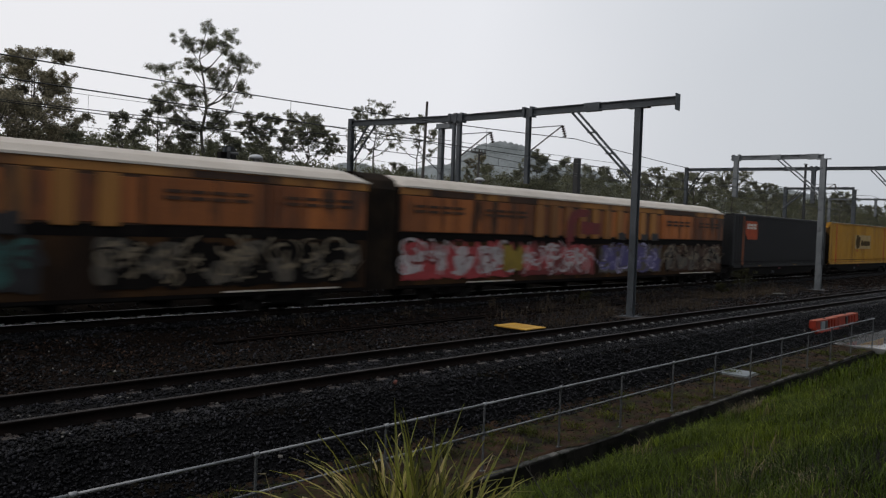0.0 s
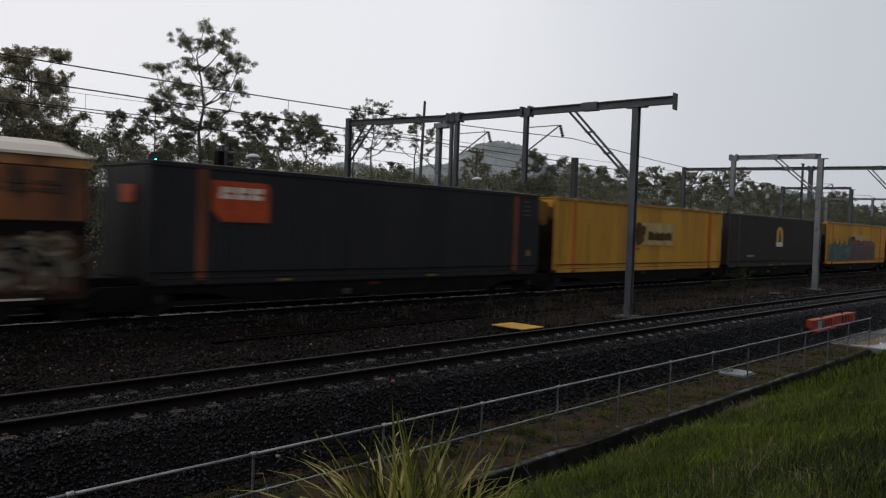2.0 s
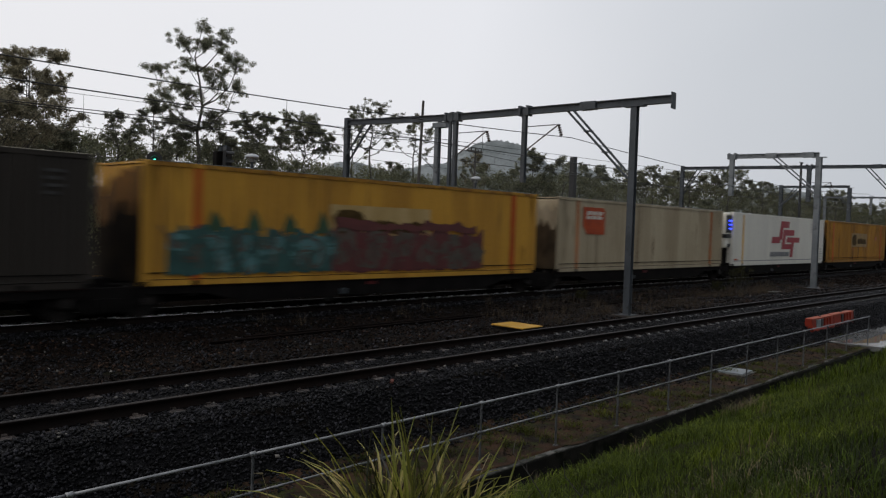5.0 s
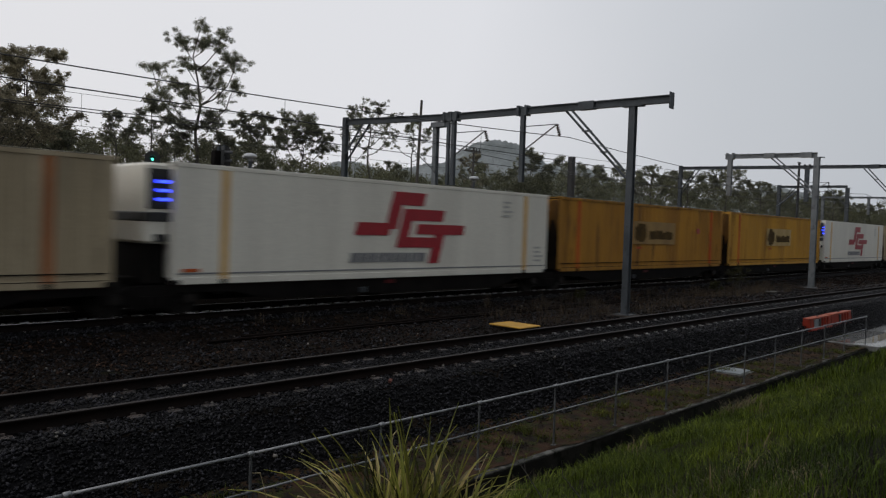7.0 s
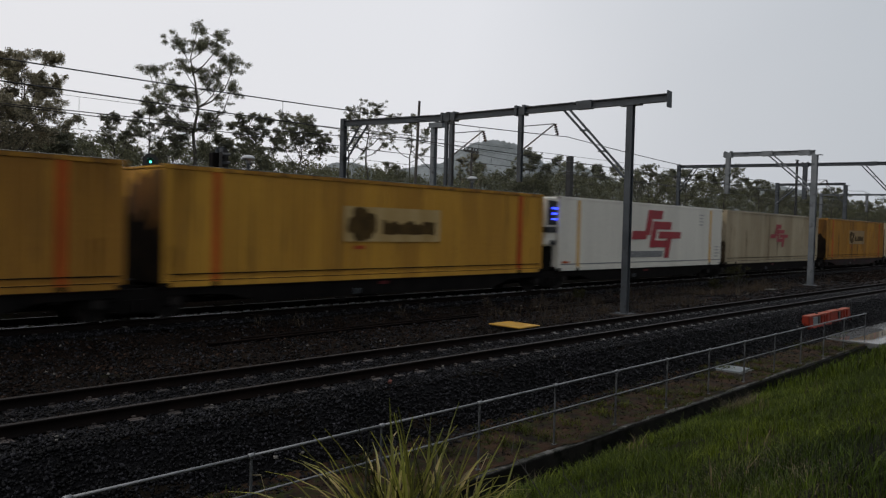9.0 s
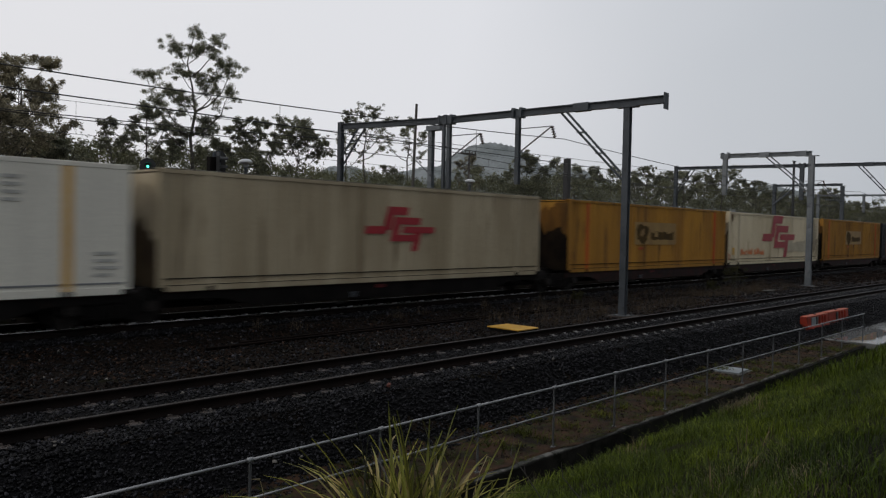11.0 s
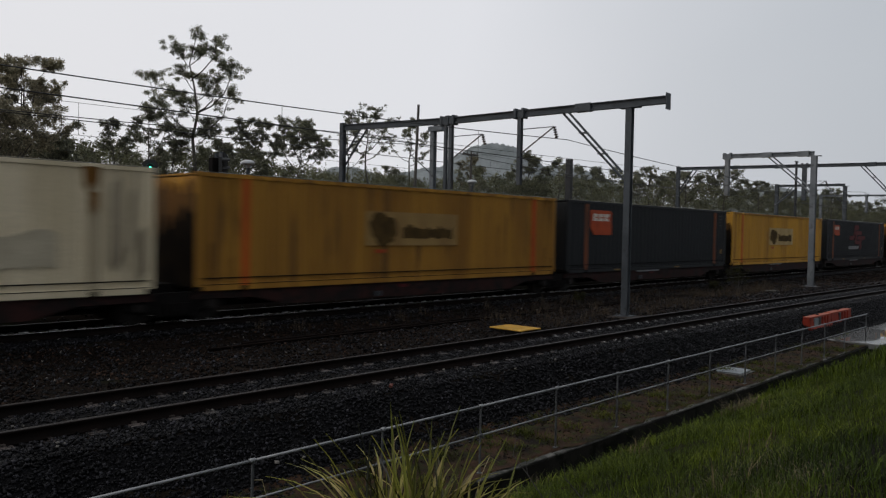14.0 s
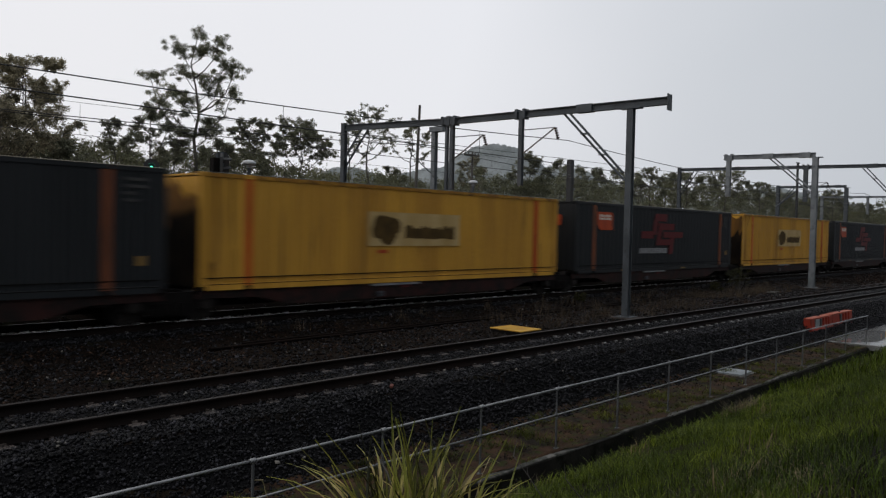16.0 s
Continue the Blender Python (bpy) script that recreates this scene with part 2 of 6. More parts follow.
GALV = material("galvanised_steel", (0.285, 0.29, 0.295), (0.18, 0.185, 0.19), 0.5, 0.8, scale=3, fine=60, bump=0.05)
STEEL = material("painted_grey_steel", (0.066, 0.074, 0.082), (0.042, 0.049, 0.056), 0.5, 0.1, scale=1.2, fine=25, bump=0.06, spec=0.3, wear=(0.03, 0.031, 0.032), wear_at=0.6)
PALESTEEL = material("pale_grey_steel", (0.165, 0.178, 0.187), (0.105, 0.116, 0.124), 0.5, 0.2, scale=1.2, fine=25, bump=0.06, wear=(0.06, 0.064, 0.068), wear_at=0.58)
BLACK = material("black_fitting", (0.02, 0.02, 0.021), (0.012, 0.012, 0.012), 0.5, scale=3, fine=30, bump=0.06)
WIRE = material("weathered_copper_wire", (0.05, 0.05, 0.05), (0.03, 0.03, 0.03), 0.5, 0.5, scale=2, fine=20, bump=0.02)
PORCELAIN = material("brown_insulator", (0.05, 0.035, 0.03), (0.03, 0.022, 0.02), 0.25, scale=4, fine=20, bump=0.02)
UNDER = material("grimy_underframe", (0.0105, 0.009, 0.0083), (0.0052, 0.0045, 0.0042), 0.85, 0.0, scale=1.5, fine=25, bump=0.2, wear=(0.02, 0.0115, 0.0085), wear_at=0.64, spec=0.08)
SILL = material("red_brown_sill", (0.033, 0.0105, 0.0085), (0.014, 0.0062, 0.0055), 0.7, scale=1.5, fine=25, bump=0.1, wear=(0.008, 0.006, 0.005), wear_at=0.48, spec=0.2)
WHEEL = material("wheel_steel", (0.022, 0.018, 0.016), (0.010, 0.009, 0.008), 0.6, 0.2, scale=5, fine=30, bump=0.1, spec=0.2)
YELLOW = material("yellow_container_paint", (0.55, 0.29, 0.037), (0.40, 0.20, 0.026), 0.55, scale=1.3, fine=22, bump=0.05, streak=0.1, vary=0.12, wear=(0.21, 0.105, 0.022), wear_at=0.6, spec=0.24)
YELLOWDIRTY = material("grimy_yellow_container_paint", (0.39, 0.192, 0.028), (0.255, 0.12, 0.02), 0.6, scale=1.1, fine=22, bump=0.05, streak=0.12, vary=0.12, wear=(0.14, 0.07, 0.02), wear_at=0.57, spec=0.2)
PANELDIRTY = material("grimy_panel_paint", (0.30, 0.185, 0.052), (0.21, 0.115, 0.028), 0.55, scale=1.6, fine=25, bump=0.02, streak=0.3)
ORANGE = material("orange_post_paint", (0.52, 0.09, 0.012), (0.36, 0.06, 0.01), 0.6, scale=2, fine=25, bump=0.05, streak=0.3, wear=(0.22, 0.08, 0.02), spec=0.2)
AMBER = material("amber_post_paint", (0.66, 0.40, 0.10), (0.55, 0.31, 0.07), 0.5, scale=2, fine=25, bump=0.05, streak=0.3)
DARKBLUE = material("dark_slate_container_paint", (0.0215, 0.0212, 0.0225), (0.0145, 0.0145, 0.0158), 0.5, scale=1.1, fine=22, bump=0.05, streak=0.12, vary=0.1, wear=(0.028, 0.025, 0.022), wear_at=0.64, spec=0.2)
DARKBROWN = material("dark_brown_container_paint", (0.034, 0.028, 0.0225), (0.025, 0.0205, 0.0165), 0.5, scale=1.1, fine=22, bump=0.05, streak=0.12, wear=(0.034, 0.027, 0.02), wear_at=0.66, spec=0.2)
DULLPOST = material("faded_orange_post", (0.25, 0.075, 0.028), (0.13, 0.045, 0.02), 0.6, scale=2, fine=25, bump=0.05, streak=0.3, spec=0.2)
DARKTEAL = material("dark_teal_container_paint", (0.0175, 0.0195, 0.0215), (0.012, 0.0138, 0.0155), 0.5, scale=1.1, fine=22, bump=0.05, streak=0.12, vary=0.1, wear=(0.024, 0.024, 0.023), wear_at=0.64, spec=0.2)
GREYWHITE = material("grey_white_container_paint", (0.43, 0.36, 0.245), (0.31, 0.25, 0.16), 0.55, scale=1.1, fine=22, bump=0.05, streak=0.12, wear=(0.17, 0.125, 0.072), wear_at=0.6, spec=0.25)
WHITE = material("white_container_paint", (0.72, 0.69, 0.60), (0.63, 0.60, 0.52), 0.4, scale=1.1, fine=22, bump=0.02, streak=0.1, wear=(0.50, 0.48, 0.41), wear_at=0.66)
WHITEGRIMY = material("stained_white_container_paint", (0.66, 0.57, 0.40), (0.54, 0.455, 0.30), 0.55, scale=1.1, fine=22, bump=0.05, streak=0.15, wear=(0.32, 0.24, 0.14), wear_at=0.62, spec=0.25)
LOGORED = material("red_lettering_paint", (0.34, 0.015, 0.025), (0.28, 0.012, 0.02), 0.45, scale=3, fine=25, bump=0.02)
DULLRED = material("dull_red_lettering_paint", (0.105, 0.012, 0.013), (0.075, 0.010, 0.011), 0.6, scale=3, fine=25, bump=0.02, spec=0.2)
DIMGREY = material("dim_grey_stencil", (0.06, 0.058, 0.056), (0.04, 0.039, 0.038), 0.6, scale=6, fine=25, bump=0.02, spec=0.2)
DIMGOLD = material("dirty_yellow_plate", (0.26, 0.15, 0.03), (0.18, 0.10, 0.022), 0.6, scale=3, fine=25, bump=0.03)
FADEDPOST = material("faded_rusty_post_paint", (0.46, 0.175, 0.062), (0.28, 0.105, 0.042), 0.65, scale=2, fine=22, bump=0.04, streak=0.2, spec=0.2)
SKYLIP = material("sky_lit_roof_edge", (0.26, 0.235, 0.18), (0.13, 0.115, 0.085), 0.25, 0.3, scale=1.6, fine=20, bump=0.05, wear=(0.06, 0.045, 0.025), wear_at=0.52, spec=0.6)
RUSTEDGE = material("rust_stained_yellow_rail", (0.42, 0.21, 0.026), (0.25, 0.11, 0.018), 0.6, scale=1.4, fine=22, bump=0.06, vary=0.1, wear=(0.08, 0.042, 0.016), wear_at=0.52, spec=0.2)
OLDGALV = material("dull_galvanised_post", (0.125, 0.13, 0.135), (0.07, 0.073, 0.077), 0.55, 0.5, scale=4, fine=50, bump=0.06)
LOGOGREY = material("grey_lettering_paint", (0.22, 0.22, 0.225), (0.15, 0.15, 0.155), 0.5, scale=6, fine=25, bump=0.02)
LOGOORANGE = material("orange_sign_paint", (0.42, 0.068, 0.018), (0.31, 0.048, 0.015), 0.55, scale=3, fine=25, bump=0.02, spec=0.2)
LOGOWHITE = material("white_sign_paint", (0.66, 0.62, 0.54), (0.5, 0.46, 0.38), 0.5, scale=3, fine=25, bump=0.02, streak=0.3)
PANEL = material("faded_panel_paint", (0.46, 0.33, 0.15), (0.36, 0.24, 0.085), 0.6, scale=2, fine=25, bump=0.02, streak=0.3, spec=0.2)
LOGOBROWN = material("brown_overpaint", (0.085, 0.052, 0.017), (0.05, 0.031, 0.011), 0.75, scale=2.5, fine=20, bump=0.04, spec=0.1)
MARK = material("stencilled_mark", (0.44, 0.43, 0.40), (0.34, 0.33, 0.30), 0.6, scale=6, fine=25, bump=0.02)
GOLD = material("yellow_plate_paint", (0.56, 0.31, 0.03), (0.45, 0.24, 0.025), 0.5, scale=3, fine=25, bump=0.05, wear=(0.25, 0.16, 0.05), wear_at=0.62)
BARRIER = material("orange_plastic", (0.28, 0.027, 0.010), (0.18, 0.018, 0.008), 0.55, scale=3, fine=20, bump=0.05, wear=(0.12, 0.045, 0.03), wear_at=0.6, spec=0.25)
BARRIERPALE = material("pale_orange_plastic", (0.36, 0.085, 0.04), (0.25, 0.05, 0.024), 0.6, scale=4, fine=25, bump=0.05, spec=0.25)
LIDGREY = material("pit_lid_grey", (0.20, 0.225, 0.235), (0.14, 0.158, 0.167), 0.6, scale=3, fine=30, bump=0.1)
VANROOF = material("white_van_roof", (0.56, 0.50, 0.43), (0.46, 0.40, 0.33), 0.55, scale=0.8, fine=20, bump=0.1, wear=(0.25, 0.17, 0.12), wear_at=0.68)
VANORANGE = material("weathered_orange_van", (0.34, 0.105, 0.022), (0.14, 0.042, 0.011), 0.6, scale=0.7, fine=18, bump=0.08, streak=0.22, wear=(0.035, 0.016, 0.008), wear_at=0.52, vary=0.3)
VANYELLOW = material("weathered_yellow_van", (0.38, 0.165, 0.034), (0.21, 0.082, 0.02), 0.6, scale=0.8, fine=18, bump=0.08, streak=0.2, wear=(0.075, 0.034, 0.014), wear_at=0.54, vary=0.15)
VANBROWN = material("brown_van_panel", (0.07, 0.028, 0.011), (0.028, 0.012, 0.006), 0.65, scale=0.8, fine=18, bump=0.08, streak=0.3)
VANLOWER = material("grimy_lower_van_wall", (0.06, 0.03, 0.013), (0.02, 0.012, 0.008), 0.75, scale=0.7, fine=18, bump=0.08, streak=0.35, wear=(0.13, 0.055, 0.014), wear_at=0.63, spec=0.1)
VANBLACK = material("black_van_band", (0.011, 0.009, 0.008), (0.006, 0.005, 0.005), 0.75, scale=2, fine=20, bump=0.05, spec=0.08)
def paint(name, c):
    return material(name, c, tuple(k * 0.72 for k in c), 0.5, scale=2.2, fine=14, bump=0.03)


PAINTWHITE = paint("white_spray", (0.5, 0.44, 0.44))
PAINTPINK = paint("pink_spray", (0.40, 0.045, 0.05))
PAINTRED = paint("red_spray", (0.17, 0.014, 0.014))
PAINTLILAC = paint("lilac_spray", (0.40, 0.36, 0.52))
PAINTVIOLET = paint("violet_spray", (0.085, 0.068, 0.2))
PAINTBLACK = paint("black_spray", (0.018, 0.016, 0.018))
PAINTBEIGE = paint("beige_spray", (0.2, 0.155, 0.1))
PAINTGREY = paint("grey_spray_paint", (0.085, 0.07, 0.052))
PAINTTEAL = paint("dark_teal_spray", (0.025, 0.085, 0.075))
PAINTGREEN = paint("dark_green_spray", (0.03, 0.075, 0.03))
PAINTSKY = paint("pale_teal_paint", (0.085, 0.20, 0.20))
SCRAWL = paint("orange_spray", (0.62, 0.19, 0.06))
PAINTYELLOW = paint("yellow_spray", (0.28, 0.19, 0.018))
PAINTMAROON = paint("maroon_spray", (0.11, 0.022, 0.02))
WATER = still_water("standing_water")
BLUEGLOW = glow("blue_light", (0.025, 0.05, 1.0), 5)
GREENGLOW = glow("green_signal_light", (0.08, 0.9, 0.6), 4)
WHITEGLOW = material("white_dome", (0.5, 0.51, 0.52), (0.42, 0.43, 0.44), 0.35, scale=3, fine=20, bump=0.02)


# ---- building helpers ----
def part(name, bm, mat, parent=None, label="", smooth=False):
    """Links a bmesh as one mesh object, under a thing or a part."""
    me = bpy.data.meshes.new(name)
    bm.to_mesh(me)
    bm.free()
    return piece(name, me, mat, parent, label, smooth)


def piece(name, me, mat, parent=None, label="", smooth=False):
    """Links a mesh, which may be shared, as one object."""
    if mat and not me.materials:
        me.materials.append(mat)
    if smooth:
        me.shade_smooth()
    ob = new(name, me)
    if parent:
        ob.parent = parent
    if label:
        ob["label"] = label
    return ob


def thing(name, m, label, category, group="", kind=""):
    """An Empty at a thing's base, which parents its parts."""
    ob = new(name)
    ob.empty_display_size = 0.2
    ob.matrix_basis = m
    return tagged(ob, label, category, group, kind)


def box(bm, x0, x1, y0, y1, z0, z1, bevel=0.0):
    v = [bm.verts.new((x, y, z)) for x in (x0, x1) for y in (y0, y1) for z in (z0, z1)]
    fs = [bm.faces.new([v[i] for i in q]) for q in ((0, 1, 3, 2), (4, 6, 7, 5), (0, 4, 5, 1), (2, 3, 7, 6), (0, 2, 6, 4), (1, 5, 7, 3))]
    if bevel:
        es = list({e for f in fs for e in f.edges})
        bmesh.ops.bevel(bm, geom=es, offset=bevel, segments=1, affect="EDGES")
    return bm


def boxes(*rows, bevel=0.0):
    bm = bmesh.new()
    for r in rows:
        box(bm, *r, bevel=bevel)
    return bm


def tube(bm, p, q, r0, r1=None, n=8, caps=True):
    """A round or tapered bar from p to q."""
    p, q = Vector(p), Vector(q)
    r1 = r0 if r1 is None else r1
    d = (q - p).normalized()
    a = d.orthogonal().normalized()
    b = d.cross(a)
    rings = []
    for c, r in ((p, r0), (q, r1)):
        rings.append([bm.verts.new(c + (a * math.cos(k) + b * math.sin(k)) * r) for k in (2 * math.pi * i / n for i in range(n))])
    for i in range(n):
        bm.faces.new((rings[0][i], rings[0][(i + 1) % n], rings[1][(i + 1) % n], rings[1][i]))
    if caps:
        bm.faces.new(rings[0][::-1])
        bm.faces.new(rings[1])
    return bm


def bar(bm, p, q, w, h):
    """A square bar from p to q."""
    p, q = Vector(p), Vector(q)
    d = (q - p).normalized()
    side = d.cross(Vector((0, 0, 1)))
    side = side.normalized() if side.length > 0.01 else Vector((1, 0, 0))
    up = side.cross(d)
    r = [[bm.verts.new(c + side * i * w / 2 + up * j * h / 2) for i, j in ((-1, -1), (1, -1), (1, 1), (-1, 1))] for c in (p, q)]
    for i in range(4):
        bm.faces.new((r[0][i], r[0][(i + 1) % 4], r[1][(i + 1) % 4], r[1][i]))
    bm.faces.new(r[0][::-1])
    bm.faces.new(r[1])
    return bm


def plate(bm, outline, y0, y1):
    """A flat plate with the outline (x, z), from depth y0 to y1."""
    a = [bm.verts.new((x, y0, z)) for x, z in outline]
    b = [bm.verts.new((x, y1, z)) for x, z in outline]
    bm.faces.new(a)
    bm.faces.new(b[::-1])
    for i in range(len(a)):
        j = (i + 1) % len(a)
        bm.faces.new((a[j], a[i], b[i], b[j]))
    return bm


def lathe(bm, profile, n=16, centre=(0, 0, 0)):
    """A body turned round z: profile of (radius, height)."""
    c = Vector(centre)
    rings = [[bm.verts.new(c + Vector((r * math.cos(2 * math.pi * i / n), r * math.sin(2 * math.pi * i / n), z))) for i in range(n)] for r, z in profile]
    for a, b in zip(rings, rings[1:]):
        for i in range(n):
            bm.faces.new((a[i], a[(i + 1) % n], b[(i + 1) % n], b[i]))
    bm.faces.new(rings[0][::-1])
    bm.faces.new(rings[-1])
    return bm


def from_arrays(name, verts, faces, mat, smooth=False):
    """A mesh from numpy arrays; all faces have the same number of corners."""
    me = bpy.data.meshes.new(name)
    k = faces.shape[1]
    me.vertices.add(len(verts))
    me.vertices.foreach_set("co", verts.astype(np.float32).ravel())
    me.loops.add(faces.size)
    me.loops.foreach_set("vertex_index", faces.astype(np.int32).ravel())
    me.polygons.add(len(faces))
    me.polygons.foreach_set("loop_start", np.arange(0, faces.size, k, dtype=np.int32))
    me.update(calc_edges=True)
    me.materials.append(mat)
    if smooth:
        me.shade_smooth()
    return me


# ---- ground: one sheet, with bank, drain side, ballast shoulders and the far slope ----
TRACK_Y, TRAIN_Y, TRAIN_RAIL, BODY_Z = 11.08, 18.25, 0.235, 0.22
# The low rise at y 20 is added to darken the view under wagons.
BANK = [(-400, 3.0), (-30, 2.2), (-3, 1.35), (0, 1.0), (1.6, 0.94), (6.58, -1.2), (6.84, -1.6), (7.1, -1.75), (7.2, -1.13), (7.6, -1.1), (8.55, -1.06),
        (8.75, -0.98), (9.65, -0.25), (10.0, -0.195), (12.25, -0.195), (12.5, -0.23), (13.1, -0.14), (15.7, -0.17), (16.35, -0.05), (16.75, 0.01), (19.75, 0.01), (20.1, 0.45), (21.2, 0.5), (27.5, 0.4),
        (31, 0.8), (46, 3.2), (70, 5.2), (140, 6.5), (400, 8.0), (3000, 8.0)]


def ground_z(y):
    return float(np.interp(y, [p[0] for p in BANK], [p[1] for p in BANK]))


def bend(x):
    """How far the nearer line swings towards the road side, far along."""
    return -0.00013 * max(x, 0) ** 2


rng = np.random.default_rng(7)
gx = np.concatenate([np.linspace(-900, -20, 20), np.arange(-12, 70, 0.7), np.linspace(75, 200, 24), np.linspace(230, 3000, 20)])
gy = np.unique(np.concatenate([[p[0] for p in BANK], np.arange(0, 30, 0.3), np.linspace(31, 140, 30), np.linspace(200, 3000, 12)]))
gy = gy[np.concatenate([[True], np.diff(gy) > 0.02])]
GX, GY = np.meshgrid(gx, gy, indexing="ij")
GZ = np.interp(GY, [p[0] for p in BANK], [p[1] for p in BANK])
GZ = GZ + 0.02 * np.sin(GX * 1.9 + GY * 3.1) * np.sin(GY * 2.3 - GX * 0.7) * (GY < 27) * ((GY < 6.8) | (GY > 7.5))
nx, ny = GX.shape
idx = np.arange(nx * ny).reshape(nx, ny)
quads = np.stack([idx[:-1, :-1], idx[1:, :-1], idx[1:, 1:], idx[:-1, 1:]], -1).reshape(-1, 4)
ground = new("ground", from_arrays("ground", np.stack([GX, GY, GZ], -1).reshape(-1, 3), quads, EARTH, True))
tagged(ground, "dark wet earth and gravel beside the railway", "ground", kind="structure")


def bed(name, y0, y1, mat, label):
    """A thin layer of crushed stone lying on the ground between two depths."""
    bx, by = np.meshgrid(np.concatenate([np.arange(-14, 70, 0.35), np.linspace(71, 240, 60)]), np.linspace(y0, y1, int((y1 - y0) / 0.12)), indexing="ij")
    bz = np.interp(by, [p[0] for p in BANK], [p[1] for p in BANK]) + 0.012 + 0.016 * np.sin(bx * 2.3 + by * 1.7) * np.sin(by * 2.9 - bx) * (by > 12.6) - 0.02 * (by == y0) - 0.02 * (by == y1)
    bi = np.arange(bx.size).reshape(bx.shape)
    bq = np.stack([bi[:-1, :-1], bi[1:, :-1], bi[1:, 1:], bi[:-1, 1:]], -1).reshape(-1, 4)
    tagged(new(name, from_arrays(name, np.stack([bx, by, bz], -1).reshape(-1, 3), bq, mat, True)), label, "ballast", kind="structure")


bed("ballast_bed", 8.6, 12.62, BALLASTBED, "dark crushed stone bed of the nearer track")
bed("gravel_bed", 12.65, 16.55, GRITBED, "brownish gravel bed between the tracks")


# ---- loose stones ----
def stones(name, n, area, size, mat, label, height=0.0, dense=0.6):
    """Many broken stones strewn over the ground in area (x0, x1, y0, y1); dense near x0."""
    x0, x1, y0, y1 = area
    x = x0 + (x1 - x0) * rng.random(n) ** (1 / dense)
    y = y0 + (y1 - y0) * rng.random(n)
    z = np.interp(y, [p[0] for p in BANK], [p[1] for p in BANK]) + height + 0.014
    y = y - 0.00013 * np.maximum(x, 0) ** 2 * (y < 13)
    s = size * (0.55 + 0.9 * rng.random(n)) * (1 + x / 60)
    corner = np.array(((1, 0, 0), (0, 1, 0), (-1, 0, 0), (0, -1, 0), (0, 0, 1), (0, 0, -1)), float)
    v = corner[None] * (0.6 + 0.8 * rng.random((n, 6, 1))) + 0.35 * (rng.random((n, 6, 3)) - 0.5)
    ang = rng.random((n, 3)) * 6.28
    c, d = np.cos(ang), np.sin(ang)
    v = np.stack([v[..., 0] * c[:, :1] - v[..., 1] * d[:, :1], v[..., 0] * d[:, :1] + v[..., 1] * c[:, :1], v[..., 2] * 0.75], -1)
    v = np.stack([v[..., 0], v[..., 1] * c[:, 1:2] - v[..., 2] * d[:, 1:2], v[..., 1] * d[:, 1:2] + v[..., 2] * c[:, 1:2]], -1)
    v = v * s[:, None, None] * 0.6 + np.stack([x, y, z + s * 0.12], -1)[:, None]
    f = np.array(((0, 1, 4), (1, 2, 4), (2, 3, 4), (3, 0, 4), (1, 0, 5), (2, 1, 5), (3, 2, 5), (0, 3, 5)))
    faces = (np.arange(n)[:, None, None] * 6 + f[None]).reshape(-1, 3)
    return tagged(new(name, from_arrays(name, v.reshape(-1, 3), faces, mat)), label, "ballast", kind="stuff")


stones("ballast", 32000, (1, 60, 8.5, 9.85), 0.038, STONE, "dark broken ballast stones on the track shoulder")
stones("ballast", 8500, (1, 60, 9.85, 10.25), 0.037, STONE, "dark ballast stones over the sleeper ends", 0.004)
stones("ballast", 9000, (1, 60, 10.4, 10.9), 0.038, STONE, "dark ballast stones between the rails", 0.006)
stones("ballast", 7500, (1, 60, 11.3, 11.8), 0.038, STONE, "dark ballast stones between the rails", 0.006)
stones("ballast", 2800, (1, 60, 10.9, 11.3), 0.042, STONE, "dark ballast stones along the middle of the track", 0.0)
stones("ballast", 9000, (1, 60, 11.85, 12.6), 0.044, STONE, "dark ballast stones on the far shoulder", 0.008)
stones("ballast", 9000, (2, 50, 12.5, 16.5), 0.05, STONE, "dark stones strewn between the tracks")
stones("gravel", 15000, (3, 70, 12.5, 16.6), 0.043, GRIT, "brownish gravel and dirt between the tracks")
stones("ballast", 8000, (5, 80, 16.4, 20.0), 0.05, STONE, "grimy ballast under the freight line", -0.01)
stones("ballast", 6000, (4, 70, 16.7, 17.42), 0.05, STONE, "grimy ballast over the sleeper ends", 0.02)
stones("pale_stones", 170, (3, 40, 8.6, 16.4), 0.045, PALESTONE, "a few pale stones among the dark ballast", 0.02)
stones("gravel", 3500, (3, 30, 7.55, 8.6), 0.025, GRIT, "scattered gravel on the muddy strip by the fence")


# ---- tracks ----
def rail_mesh(name, xs, ys, z, mat):
    """A rail: foot, web and head, along the points (x, y)."""
    prof = [(-0.07, -0.17), (0.07, -0.17), (0.07, -0.155), (0.012, -0.135), (0.012, -0.045), (0.036, -0.036), (0.036, -0.006), (0.028, 0), (-0.028, 0), (-0.036, -0.006), (-0.036, -0.036), (-0.012, -0.045), (-0.012, -0.135), (-0.07, -0.155)]
    n, k = len(xs), len(prof)
    v = np.array([(x, y + a, z + b) for x, y in zip(xs, ys) for a, b in prof])
    i = np.arange(n - 1)[:, None] * k
    j = np.arange(k)[None]
    f = np.stack([i + j, i + (j + 1) % k, i + k + (j + 1) % k, i + k + j], -1).reshape(-1, 4)
    return from_arrays(name, v, f, mat)


